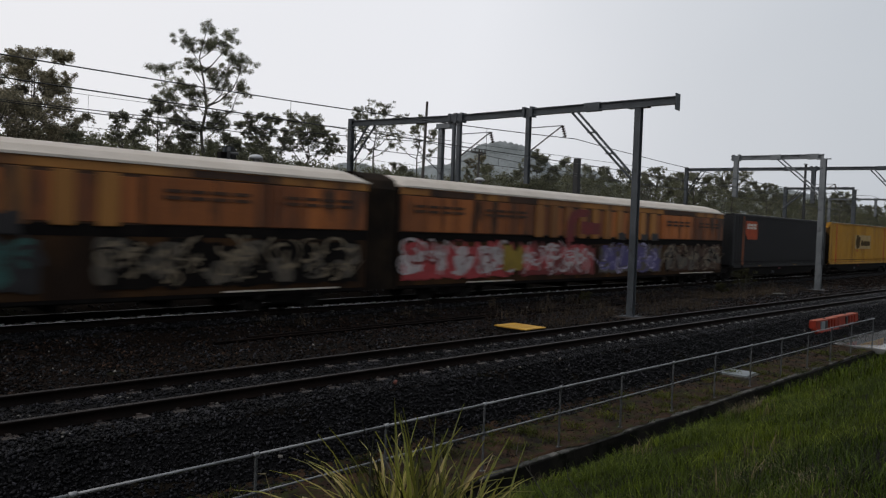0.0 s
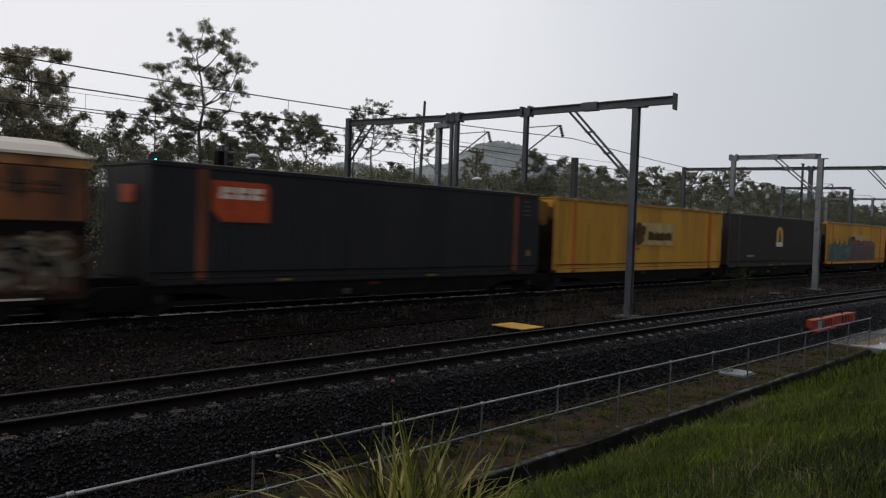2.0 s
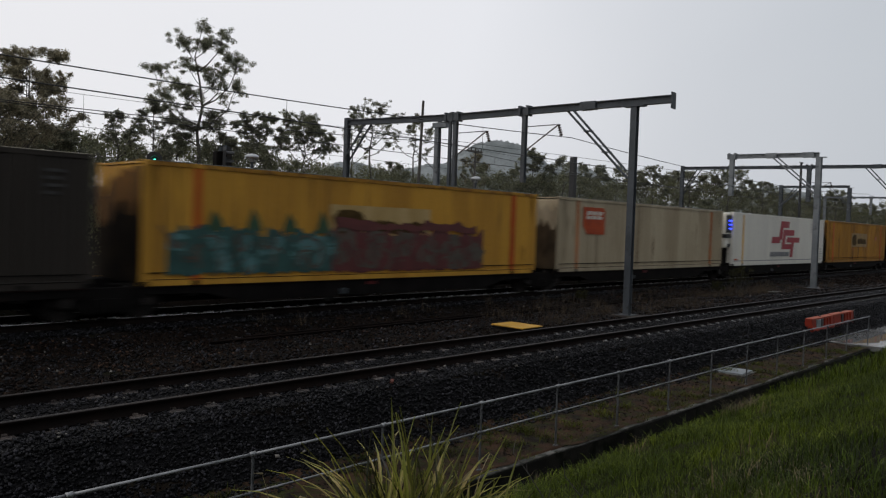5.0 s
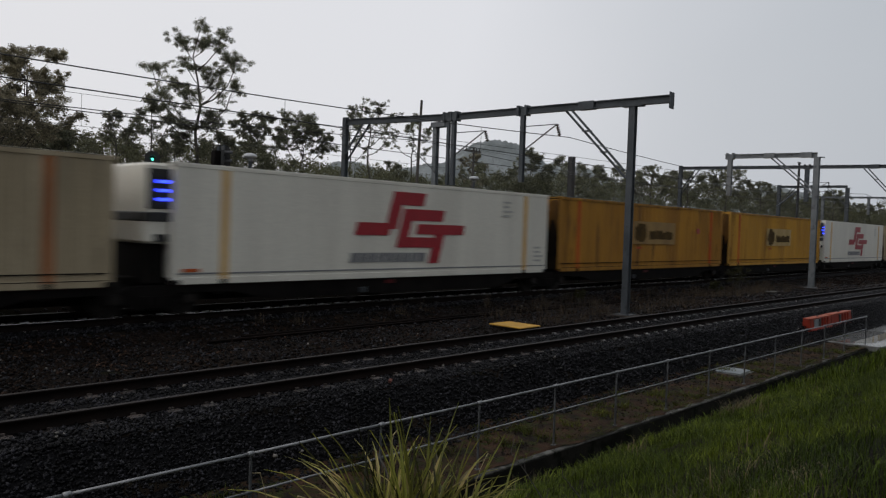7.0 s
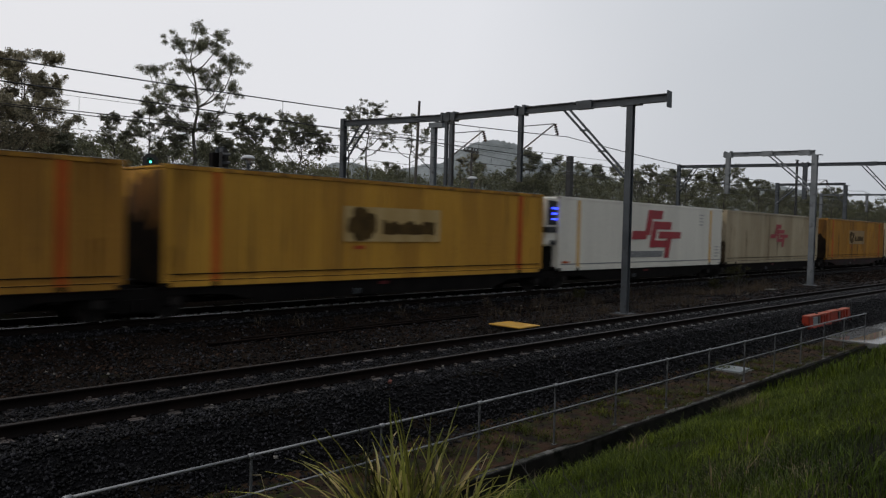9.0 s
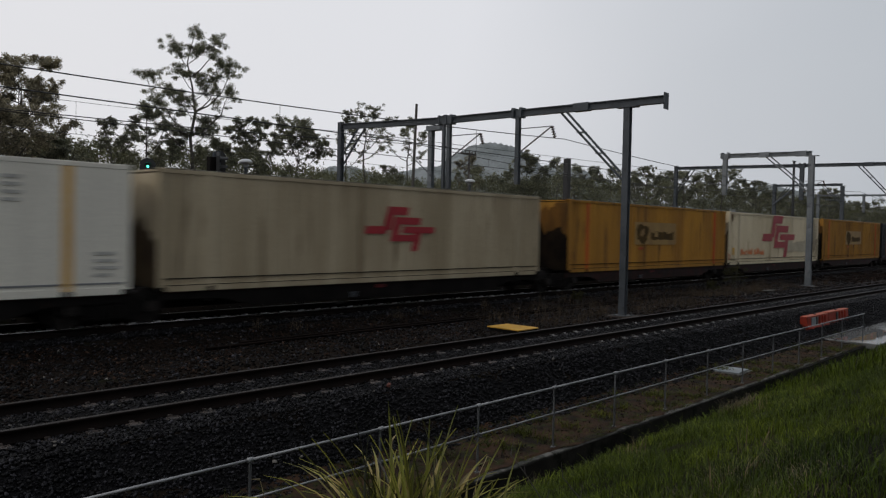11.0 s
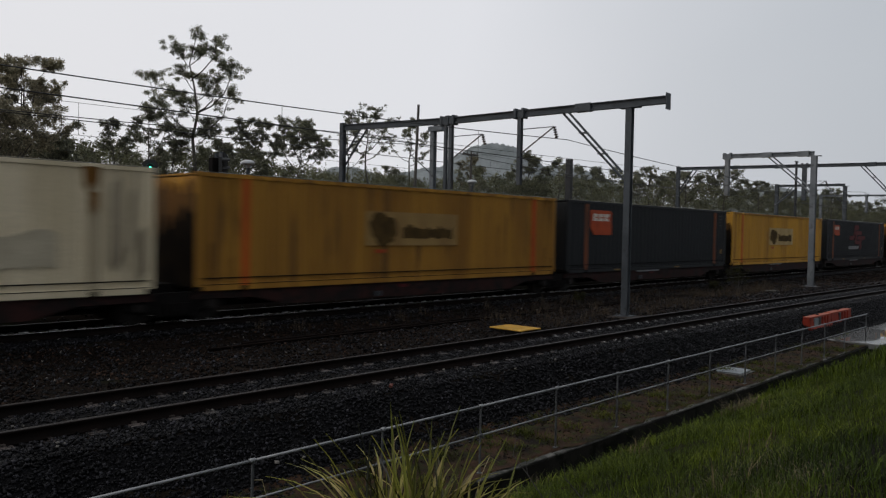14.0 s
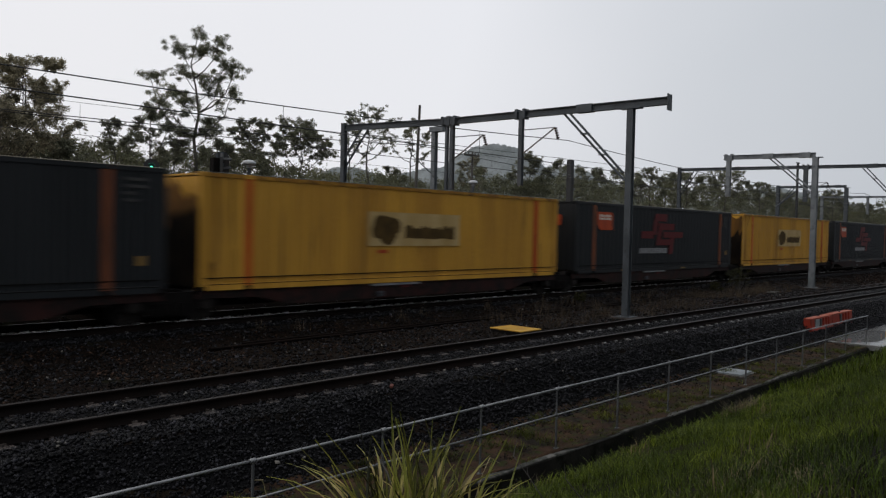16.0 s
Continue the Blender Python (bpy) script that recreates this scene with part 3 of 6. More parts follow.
def rail(parent, name, xs, ys, z, top, label):
    ob = piece(name, rail_mesh(name, xs, ys, z, RAIL), RAIL, parent, label)
    bm = bmesh.new()
    crown = ((-0.037, -0.0075), (-0.035, -0.003), (-0.028, 0.0008), (-0.014, 0.003), (0.028, 0.0036))
    rows = [[bm.verts.new((x, y + a, z + b)) for a, b in crown] for x, y in zip(xs, ys)]
    for a, b in zip(rows, rows[1:]):
        for i in range(4):
            bm.faces.new((a[i], b[i], b[i + 1], a[i + 1]))
    part("running_surface", bm, top, ob)
    return ob


def sleeper_mesh(mat, seats):
    """A concrete sleeper: either bare with raised clips, or with the ballast leaving only the seats beside the rails bare."""
    bm = bmesh.new()
    box(bm, -0.11, 0.11, -1.2, 1.2, -0.2, 0, 0.02)
    for s in (-1, 1):
        for k in (-1, 1):
            y = s * 0.7525 + k * (0.19 if seats else 0.11)
            if seats:
                box(bm, -0.105, 0.105, y - 0.075, y + 0.06, 0, 0.05, 0.008)
                box(bm, -0.03, 0.03, s * 0.7525 + k * 0.1 - 0.025, s * 0.7525 + k * 0.1 + 0.025, 0.03, 0.07)
            else:
                box(bm, -0.05, 0.05, y - 0.035, y + 0.035, 0, 0.045)
    me = bpy.data.meshes.new("sleeper")
    bm.to_mesh(me)
    bm.free()
    me.materials.append(mat)
    return me


SLEEPER_MESH = sleeper_mesh(SLEEPER, True)
WET_MESH = sleeper_mesh(WETSLEEPER, False)


def railway(name, y, z, x0, x1, step, top, curved, label, count=140, sink=0.205, mesh=None):
    t = thing(name, pose(0, 0, 0), label, "railway track", kind="structure")
    xs = [x0 + (x1 - x0) * (i / 60) ** 1.5 for i in range(61)] if curved else [x0, 40, 120, x1]
    for s in (-1, 1):
        # On the freight line the far rail's missing shine is put into the material.
        rail(t, "rail", xs, [y + s * 0.7525 + (bend(x) if curved else 0) for x in xs], z, top if s < 0 else RUSTSHADETOP, "")
    for i in range(count):
        x = x0 + 3 + i * step
        ob = piece("sleeper", mesh or SLEEPER_MESH, SLEEPER, t)
        ob.location = (x, y + (bend(x) if curved else 0) + random.uniform(-0.02, 0.02), z - sink + random.uniform(-0.014, 0.006))
    return t


near_track = railway("near_track", TRACK_Y, 0.0, -6, 120, 0.548, RUSTSHADETOP, True, "rusty rails on concrete sleepers half sunk in ballast")
freight = railway("freight_track", TRAIN_Y, TRAIN_RAIL, -20, 260, 0.65, RAILTOP, False, "shiny worn rails on concrete sleepers under the train", 150, 0.19, WET_MESH)
bm = bmesh.new()
rows = [[bm.verts.new((x, a, b)) for a, b in ((-0.03, 0), (-0.02, 0.05), (0.01, 0.058), (0.03, 0.03), (0.03, 0))] for x in (-0.095, -0.05, 0.05, 0.095)]
for k, (a, b) in enumerate(zip(rows, rows[1:])):
    for v in a[1:3] if k == 1 else ():
        v.co.z -= 0.014
    for i in range(4):
        bm.faces.new((a[i], b[i], b[i + 1], a[i + 1]))
bm.faces.new(rows[0])
bm.faces.new(rows[-1][::-1])
bmesh.ops.recalc_face_normals(bm, faces=bm.faces)
CLIP_MESH = bpy.data.meshes.new("rail_clip")
bm.to_mesh(CLIP_MESH)
bm.free()
for i in range(95):
    ob = piece("rail_clip", CLIP_MESH, CLIP, freight, "shiny steel clip" if i == 0 else "")
    ob.location = (-2.45 + 0.65 * i, TRAIN_Y + 0.7525 - 0.14, TRAIN_RAIL - 0.196)
SMALL_CLIP = CLIP_MESH.copy()
SMALL_CLIP.materials.clear()
for i in range(36, 124):
    x = -3 + i * 0.548
    for y in (0.7525 - 0.15, -0.7525 - 0.15):
        ob = piece("rail_clip", SMALL_CLIP, DULLCLIP, near_track)
        ob.location = (x, TRACK_Y + y + bend(x), -0.155)
        ob.scale = (0.5, 0.8, 0.5)
old = thing("disused_track", pose(0, 0, 0), "rusty disused rails lying in dirt between the lines", "railway track", kind="structure")
for y, a, b in ((15.02, 8.5, 34), (15.32, 9.5, 38)):
    xs = [a + (b - a) * i / 12 for i in range(13)]
    rail(old, "rail", xs, [y + 0.008 * (x - a) for x in xs], -0.075, RAIL, "")

# ---- drain, kerb, pads ----
kerb = thing("drain_kerb", pose(0, 0, 0), "weathered concrete kerb along an open drain", "kerb", kind="structure")
for i in range(22):
    x = -8 + i * 2.05
    dy = 0.0 if x < 14 else 0.015 * (x - 14)
    part("kerb_block", boxes((x, x + 2.035, 7.165 + dy * 0.3 + random.uniform(-0.012, 0.012), 7.285 + dy * 0.3 + random.uniform(-0.015, 0.03), -1.112, -1.078 + random.uniform(-0.01, 0.008)), bevel=0.012), KERBSTONE, kerb)
# Shade inside the open channel is put into this near-black concrete.
part("drain_wall", boxes((-8, 40, 7.15, 7.24, -1.8, -1.114)), DRAINSHADE, kerb, "concrete drain wall with the channel shade in its dark colour")
pad = part("concrete_pad", boxes((28.95, 46, 6.75, 8.85, -1.2, -1.0), bevel=0.02), WETPAD)
tagged(pad, "wet pale concrete pad at the end of the fence", "concrete pad", kind="structure")
vx, vy = np.meshgrid(np.arange(-6, 31, 0.12), np.linspace(7.25, 8.8, 18), indexing="ij")
vz = np.interp(vy, [p[0] for p in BANK], [p[1] for p in BANK]) + 0.012 + 0.03 * rng.random(vx.shape) ** 2
vy[:, 0] = np.interp(vx[:, 0], np.arange(-6, 32, 0.45), 7.245 + 0.075 * rng.standard_normal(85).clip(-1.1, 1.0))
vz[:, 0] = np.where(vy[:, 0] < 7.285, np.maximum(vz[:, 0], -1.066), vz[:, 0])
vz[:, 1] = np.maximum(vz[:, 1], -1.07)
vi = np.arange(vx.size).reshape(vx.shape)
vq = np.stack([vi[:-1, :-1], vi[1:, :-1], vi[1:, 1:], vi[:-1, 1:]], -1).reshape(-1, 4)
verge = new("verge", from_arrays("verge", np.stack([vx, vy, vz], -1).reshape(-1, 3), vq, MUD, True))
tagged(verge, "brown muddy verge with weeds beside the fence", "verge", kind="structure")
bm = bmesh.new()
edge = [(31.45 + 2.4 * math.cos(a) * (1 + 0.12 * math.sin(3 * a)), 7.9 + 0.85 * math.sin(a) * (1 + 0.1 * math.sin(5 * a + 1))) for a in (2 * math.pi * k / 40 for k in range(40))]
low_, top_ = [[bm.verts.new((x, y, z)) for x, y in edge] for z in (-0.999, -0.995)]
bm.faces.new(top_)
for k in range(40):
    bm.faces.new((low_[k], low_[(k + 1) % 40], top_[(k + 1) % 40], top_[k]))
tagged(part("puddle", bm, WATER), "shallow rainwater standing on the concrete pad", "puddle", kind="structure")
lid = thing("pit_lid", pose(20.2, 8.4, -1.1, 0, 0, 4), "grey concrete cable pit cover lying in weeds", "pit cover")
part("surround", boxes((-0.5, 0.5, -0.58, 0.58, 0, 0.06), bevel=0.01), CONCRETE, lid)
for s in (-1, 1):
    part("cover", boxes((-0.42, 0.42, min(0.01 * s, 0.5 * s), max(0.01 * s, 0.5 * s), 0.06, 0.09), bevel=0.008), LIDGREY, lid)

brick = part("brick_fragment", boxes((-0.04, 0.04, -0.03, 0.03, -0.02, 0.032), bevel=0.01), BRICKRED)
brick.matrix_basis = pose(9.05, 9.75, -0.155, 12, -20, 30)
tagged(brick, "broken red brick lying on the ballast", "brick")
hatch = thing("equipment_box", pose(16.48, 12.8, -0.3), "low dark box with a bright yellow lid by the track", "equipment box")
part("body", boxes((-0.44, 0.44, -0.52, 0.52, 0, 0.24), bevel=0.01), UNDER, hatch)
part("lid", boxes((-0.45, 0.45, -0.55, 0.55, 0.24, 0.275), bevel=0.01), GOLD, hatch, "bright yellow lid")


def barrier(x, y, z, length, turn):
    b = thing("plastic_barrier", pose(x, y, z, 0, 0, turn), "faded orange plastic water-filled barrier on the ballast", "barrier", "orange barriers by the track")
    bm = bmesh.new()
    a = [(-0.21, 0), (0.21, 0), (0.21, 0.07), (0.15, 0.13), (0.12, 0.46), (-0.12, 0.46), (-0.15, 0.13), (-0.21, 0.07)]
    rows = [[bm.verts.new((px, py * k, pz)) for py, pz in a] for px, k in ((0, 0.9), (0.06, 1), (length - 0.06, 1), (length, 0.9))]
    for p, q in zip(rows, rows[1:]):
        for i in range(8):
            j = (i + 1) % 8
            bm.faces.new((p[j], p[i], q[i], q[j]))
    bm.faces.new(rows[0])
    bm.faces.new(rows[-1][::-1])
    bmesh.ops.bevel(bm, geom=list(bm.edges), offset=0.015, segments=2, affect="EDGES")
    part("shell", bm, BARRIER, b)
    part("lip", boxes((0.05, length - 0.05, -0.135, 0.135, 0.445, 0.475), bevel=0.012), BARRIERPALE, b, "pale upper edge")
    if length < 2.5:
        part("reflector", boxes((0.42, 0.86, -0.17, -0.12, 0.14, 0.41), bevel=0.006), LIDGREY, b, "grey faded reflector panel")
    # A flat black plate paints the shade of a gap in the shell.
    part("recess", boxes((0.92, 1.14, -0.168, -0.12, 0.12, 0.42), bevel=0.006), BLACK, b, "black plate painting the shade of a moulded gap")
    for k in range(3):
        px = 1.3 + k * (length - 1.5) / 3
        part("moulded_rib", boxes((px, px + 0.09, -0.175, -0.11, 0.09, 0.43), bevel=0.015), BARRIER, b)
    bm = bmesh.new()
    tube(bm, (length / 2, 0, 0.47), (length / 2, 0, 0.51), 0.05, n=10)
    part("cap", bm, BLACK, b)
    return b


barrier(28.75, 9.14, -0.74, 2.45, 0)
barrier(31.3, 9.18, -0.74, 2.6, 0)

# ---- fence: galvanised posts and two rails ----
fence = thing("handrail_fence", pose(0, 7.4, 0), "galvanised two-rail pipe fence along the drain", "fence")
FENCE_TOP = -0.056
FENCE_X = [4.745 + 1.993 * i for i in range(-4, 4)] + [12.73 + 2.05 * i for i in range(8)] + [29.55]
for z, r in ((FENCE_TOP, 0.018), (-0.5, 0.0135)):
    for i in range(16):
        bm = bmesh.new()
        tube(bm, (FENCE_X[i], 0, z), (FENCE_X[i + 1], 0, z), r, n=10)
        part("fence_rail", bm, GALV, fence, smooth=True)
for i in range(17):
    x = FENCE_X[i]
    bm = bmesh.new()
    tube(bm, (x, 0.0, -1.07), (x + random.uniform(-0.01, 0.01), 0.0, FENCE_TOP - 0.02), 0.0175, n=10)
    box(bm, x - 0.035, x + 0.035, -0.035, 0.035, -1.09, -1.068)
    post = part("post", bm, OLDGALV, fence)
    for z, r in ((FENCE_TOP, 0.031), (-0.5, 0.024)):
        bm = bmesh.new()
        tube(bm, (x - 0.035, 0, z), (x + 0.035, 0, z), r, n=10)
        part("clamp", bm, OLDGALV if z < -0.2 else GALV, post, smooth=True)


# ---- overhead line structures ----
def steel_post(parent, x, y, z0, z1, w, mat, base=True):
    """A rolled steel upright: an I-section in one piece."""
    bm = bmesh.new()
    h, f, t = w / 2, 0.03, 0.05
    sect = [(-h, -h), (h, -h), (h, -h + f), (t, -h + f), (t, h - f), (h, h - f), (h, h), (-h, h), (-h, h - f), (-t, h - f), (-t, -h + f), (-h, -h + f)]
    lo, hi = [[bm.verts.new((x + b, y + a, z)) for a, b in sect] for z in (z0, z1)]
    for i in range(12):
        bm.faces.new((lo[i], lo[(i + 1) % 12], hi[(i + 1) % 12], hi[i]))
    bm.faces.new(hi)
    bm.faces.new(lo[::-1])
    bmesh.ops.recalc_face_normals(bm, faces=list(bm.faces))
    p = part("post", bm, mat, parent)
    if base:
        bm = bmesh.new()
        box(bm, x - 0.28, x + 0.28, y - 0.28, y + 0.28, z0, z0 + 0.03)
        for i in (-1, 1):
            for j in (-1, 1):
                tube(bm, (x + 0.2 * i, y + 0.2 * j, z0), (x + 0.2 * i, y + 0.2 * j, z0 + 0.1), 0.02, n=6)
        part("base_plate", bm, mat, p)
    return p


def insulator(parent, p, q):
    """A string of discs from p to q."""
    bm = bmesh.new()
    p, q = Vector(p), Vector(q)
    tube(bm, p, q, 0.02, n=6)
    for i in range(5):
        c = p.lerp(q, (i + 0.5) / 5)
        d = (q - p).normalized() * 0.02
        tube(bm, c - d, c + d, 0.075, 0.05, n=10)
    return part("insulator", bm, PORCELAIN, parent)


def gantry(m, near, far, top, tilt, overhang, droppers, braces, mat, label, far_post=True, w=0.26, splice=None, dip=0.0):
    """A portal across the tracks: posts at the depths near and far, a beam that rises by tilt to the far end and dips at its splice, hanging droppers and braces."""
    g = thing("overhead_gantry", m, label, "gantry", "overhead line gantries")
    splice = splice or (near + far) / 2
    mid = top + tilt * (splice - near) / (far - near) - dip
    z = lambda y: mid + (y - splice) * ((top - mid) / (near - splice) if y < splice else (top + tilt - mid) / (far - splice))
    sect = [(-0.1, -0.125), (0.1, -0.125), (0.1, -0.095), (0.015, -0.095), (0.015, 0.095), (0.1, 0.095), (0.1, 0.125), (-0.1, 0.125), (-0.1, 0.095), (-0.015, 0.095), (-0.015, -0.095), (-0.1, -0.095)]
    for a, b in ((near - overhang, splice), (splice, far)):
        bm = bmesh.new()
        p, q = [[bm.verts.new((x, y, z(y) + h)) for x, h in sect] for y in (a, b)]
        for i in range(12):
            bm.faces.new((p[i], p[(i + 1) % 12], q[(i + 1) % 12], q[i]))
        bm.faces.new(p[::-1])
        bm.faces.new(q)
        bmesh.ops.recalc_face_normals(bm, faces=bm.faces)
        part("beam", bm, mat, g)
    for y in (splice, near + 0.22 * (splice - near)):
        part("splice_plate", boxes((-0.12, 0.12, y - 0.3, y + 0.3, z(y) - 0.145, z(y) + 0.145), bevel=0.01), mat, g)
    part("knee_plate", boxes((-0.14, 0.14, near - 0.36, near + 0.36, z(near) - 0.16, z(near) - 0.125)), mat, g)
    if overhang > 0.5:
        part("end_plate", boxes((-0.16, 0.16, near - overhang - 0.03, near - overhang, z(near) - 0.32, z(near) + 0.2)), mat, g)
    steel_post(g, 0, near, ground_z(m.translation.y + near) + 0.06, z(near) - 0.13, w, mat)
    bm = boxes((-0.48, 0.48, near - 0.45, near + 0.42, ground_z(m.translation.y + near) - 0.4, ground_z(m.translation.y + near) + 0.07), bevel=0.02)
    part("footing", bm, STAINED, g, "low stained concrete footing")
    if far_post:
        steel_post(g, 0, far, ground_z(m.translation.y + far), z(far) + 0.2, w, mat)
    for y, length, pw in droppers:
        d = steel_post(g, 0, y, z(y) - length, z(y) + 0.12, pw, mat, False)
        for s in (-1, 1):
            part("clamp_plate", boxes((-0.15, 0.15, y + s * 0.17 - 0.05, y + s * 0.17 + 0.05, z(y) - 0.18, z(y) + 0.19)), mat, d)
    for y0, y1, drop in braces:
        bm = bmesh.new()
        bar(bm, (-0.07, y0, z(y0) - 0.12), (-0.07, y1, z(y1) - drop), 0.05, 0.07)
        b = part("brace", bm, mat, g)
        s = 0.3 if y0 > y1 else -0.3
        bm = bmesh.new()
        bar(bm, (0.07, y0 + s, z(y0) - 0.12), (0.07, y1, z(y1) - drop - 0.25), 0.05, 0.07)
        part("brace", bm, mat, g)
        for k in (0.35, 0.7):
            y = y0 + (y1 - y0) * k
            zz = z(y) - 0.12 - (drop - 0.12) * k
            part("tie", boxes((-0.09, 0.09, min(y, y + s), max(y, y + s), zz - 0.02, zz + 0.02)), mat, b)
    return g, z


def arm(g, y, z, reach, rise):
    """A registration arm from a dropper at depth y."""
    bm = bmesh.new()
    tube(bm, (0, y, z), (0, y - reach, z + rise), 0.03, n=8)
    tube(bm, (0, y, z + rise), (0, y - reach, z + rise), 0.018, n=6)
    a = part("bracket_arm", bm, GALV, g)
    insulator(a, (0, y - reach, z + rise), (0.02, y - reach - 0.12, z + rise - 0.42))


g1, z1 = gantry(pose(23.02, 0, 0, 0, 0, 3.0), 12.8, 26.78, 6.9, 0.22, 1.3, ((20.72, 2.7, 0.12), (20.45, 2.7, 0.16), (17.16, 2.6, 0.16)), ((15.08, 13.0, 2.25), (25.6, 26.9, 1.7)), STEEL, "dark grey steel overhead gantry spanning the tracks", w=0.215, splice=20.6, dip=0.09)
arm(g1, 20.35, 5.45, 1.45, 0.85)
arm(g1, 17.06, 5.5, 1.35, 0.85)
gantry(pose(44.55, 0, 0, 0, 0, 2.0), 13.85, 18.9, 7.2, 0.08, 0.0, ((18.6, 2.3, 0.24),), ((16.0, 14.0, 1.9),), PALESTEEL, "pale galvanised steel portal with one leg and a hanging dropper", False, 0.28)
g3, z3 = gantry(pose(60.3, 0, 0, 0, 0, 1.0), 13.2, 29.5, 7.85, 0.3, 0.0, ((19.5, 2.6, 0.28),), ((15.4, 13.4, 2.4), (28.2, 29.4, 1.9)), STEEL, "dark grey steel overhead gantry farther along the line")
arm(g3, 19.4, 6.0, 1.4, 0.8)
gantry(pose(86, 0, 0), 23.9, 30.8, 8.15, 0.05, 0.0, ((27.2, 2.4, 0.3),), ((25.6, 24.0, 1.8), (29.4, 30.7, 1.8)), STEEL, "dark steel overhead gantry in the distance", True, 0.34)
gantry(pose(118, 0, 0), 26, 36, 8.6, 0.1, 0.0, ((30, 2.4, 0.3),), ((28, 26.1, 1.8),), PALESTEEL, "distant steel overhead gantry beyond the bend", True, 0.36)


def wire(points, r, label, droppers=None):
    w = thing("overhead_wire", pose(0, 0, 0), label, "overhead wire", "overhead wires")
    bm = bmesh.new()
    rings = [[bm.verts.new((p[0], p[1] + r * math.cos(k), p[2] + r * math.sin(k))) for k in (0, 1.571, 3.142, 4.712)] for p in points]
    for a, b in zip(rings, rings[1:]):
        for i in range(4):
            bm.faces.new((a[i], a[(i + 1) % 4], b[(i + 1) % 4], b[i]))
    part("cable", bm, WIRE, w)
    return w


def catenary(y, x0, spans, top, contact, sag, r=0.0135):
    """A bearer wire that sags between the gantries, a level contact wire, and droppers."""
    a, b, hang = [], [], []
    for xa, xb in zip(spans, spans[1:]):
        for i in range(16):
            k = i / 16
            x = xa + (xb - xa) * k
            a.append((x, y, top + 0.002 * max(x - 22, 0) * 0 - sag * 4 * k * (1 - k)))
            if i % 3 == 2 and x > x0 and x < 70:
                hang.append((x, top - sag * 4 * k * (1 - k)))
    b = [(x, y, contact) for x in spans]
    if x0 == spans[0]:
        b = [(x0, y, top), (x0 + 6, y, contact)] + b[1:]
    w = wire(a, r, "sagging dark bearer wire over the railway")
    c = wire(b, r, "dark contact wire stretched level over the railway")
    for x, z in hang:
        bm = bmesh.new()
        tube(bm, (x, y, contact), (x, y, z), 0.006, n=4, caps=False)
        part("dropper", bm, WIRE, w)


SPANS = (-40, -18, 22.3, 60, 86, 118, 160)
catenary(15.5, -30, (-54, -16, 22.75, 60, 86, 118, 160), 5.93, 5.06, 0.46)
catenary(22.6, -30, SPANS, 6.15, 5.55, 0.58)
catenary(25.5, -30, SPANS, 6.75, 5.45, 0.3, 0.007)
wire([(22.3, 27, 7.0), (60, 29.5, 7.9), (118, 36, 8.7)], 0.013, "thin earth wire strung between gantry posts")


# ---- posts, signals and lamps behind the freight line ----
def timber_pole(x, y, top, lean, cross, label):
    p = thing("line_pole", pose(x, y, ground_z(y) - 0.3), label, "pole")
    h = top - ground_z(y) + 0.3
    bm = bmesh.new()
    tube(bm, (0, 0, 0), (lean, 0, h), 0.11, 0.07, n=10)
    part("shaft", bm, BARK, p)
    if cross:
        part("crossarm", boxes((-0.9, 0.9, -0.06, 0.06, h - 0.35, h - 0.22)), BARK, p)
        for k in (-0.8, -0.4, 0.4, 0.8):
            bm = bmesh.new()
            tube(bm, (k, 0, h - 0.22), (k, 0, h - 0.05), 0.04, n=6)
            part("insulator", bm, PORCELAIN, p)
    return p


mast = thing("overhead_mast", pose(33.67, 32.82, ground_z(32.82)), "pale grey mast with a bracket arm behind the gantry", "mast")
steel_post(mast, 0, 0, 0, 7.6, 0.3, PALESTEEL)
part("cap", boxes((-0.25, 0.25, -0.9, 0.25, 7.6, 7.9)), PALESTEEL, mast)
bm = bmesh.new()
tube(bm, (0, 0, 4.9), (-1.5, 0.6, 6.2), 0.035, n=8)
part("bracket_arm", bm, GALV, mast)
timber_pole(29.1, 29.9, 9.5, 0.35, False, "tall thin dark pole leaning slightly behind the railway")
timber_pole(45.3, 40.0, 8.95, 0.1, True, "timber pole with a crossarm on the slope")
thin_pole = thing("signal_mast", pose(77.6, 26.0, ground_z(26)), "thin dark mast with a short crossbar and a side bracket", "mast")
bm = bmesh.new()
tube(bm, (0, 0, 0), (0, 0, 9.6), 0.16, 0.11, n=8)
part("shaft", bm, BLACK, thin_pole)
part("crossbar", boxes((-0.4, 0.4, -0.05, 0.05, 9.5, 9.62)), GALV, thin_pole)
bm = bmesh.new()
bar(bm, (0, 0, 6.9), (-1.6, 1.4, 5.2), 0.1, 0.12)
part("bracket", bm, STEEL, thin_pole)
dark_post = thing("equipment_post", pose(35.5, 24.0, -0.15), "black square post with small white fittings", "post")
part("shaft", boxes((-0.15, 0.15, -0.15, 0.15, 0, 6.85), bevel=0.01), BLACK, dark_post)
for z in (5.2, 4.4):
    part("fitting", boxes((0.15, 0.4, -0.06, 0.06, z, z + 0.1)), GALV, dark_post)


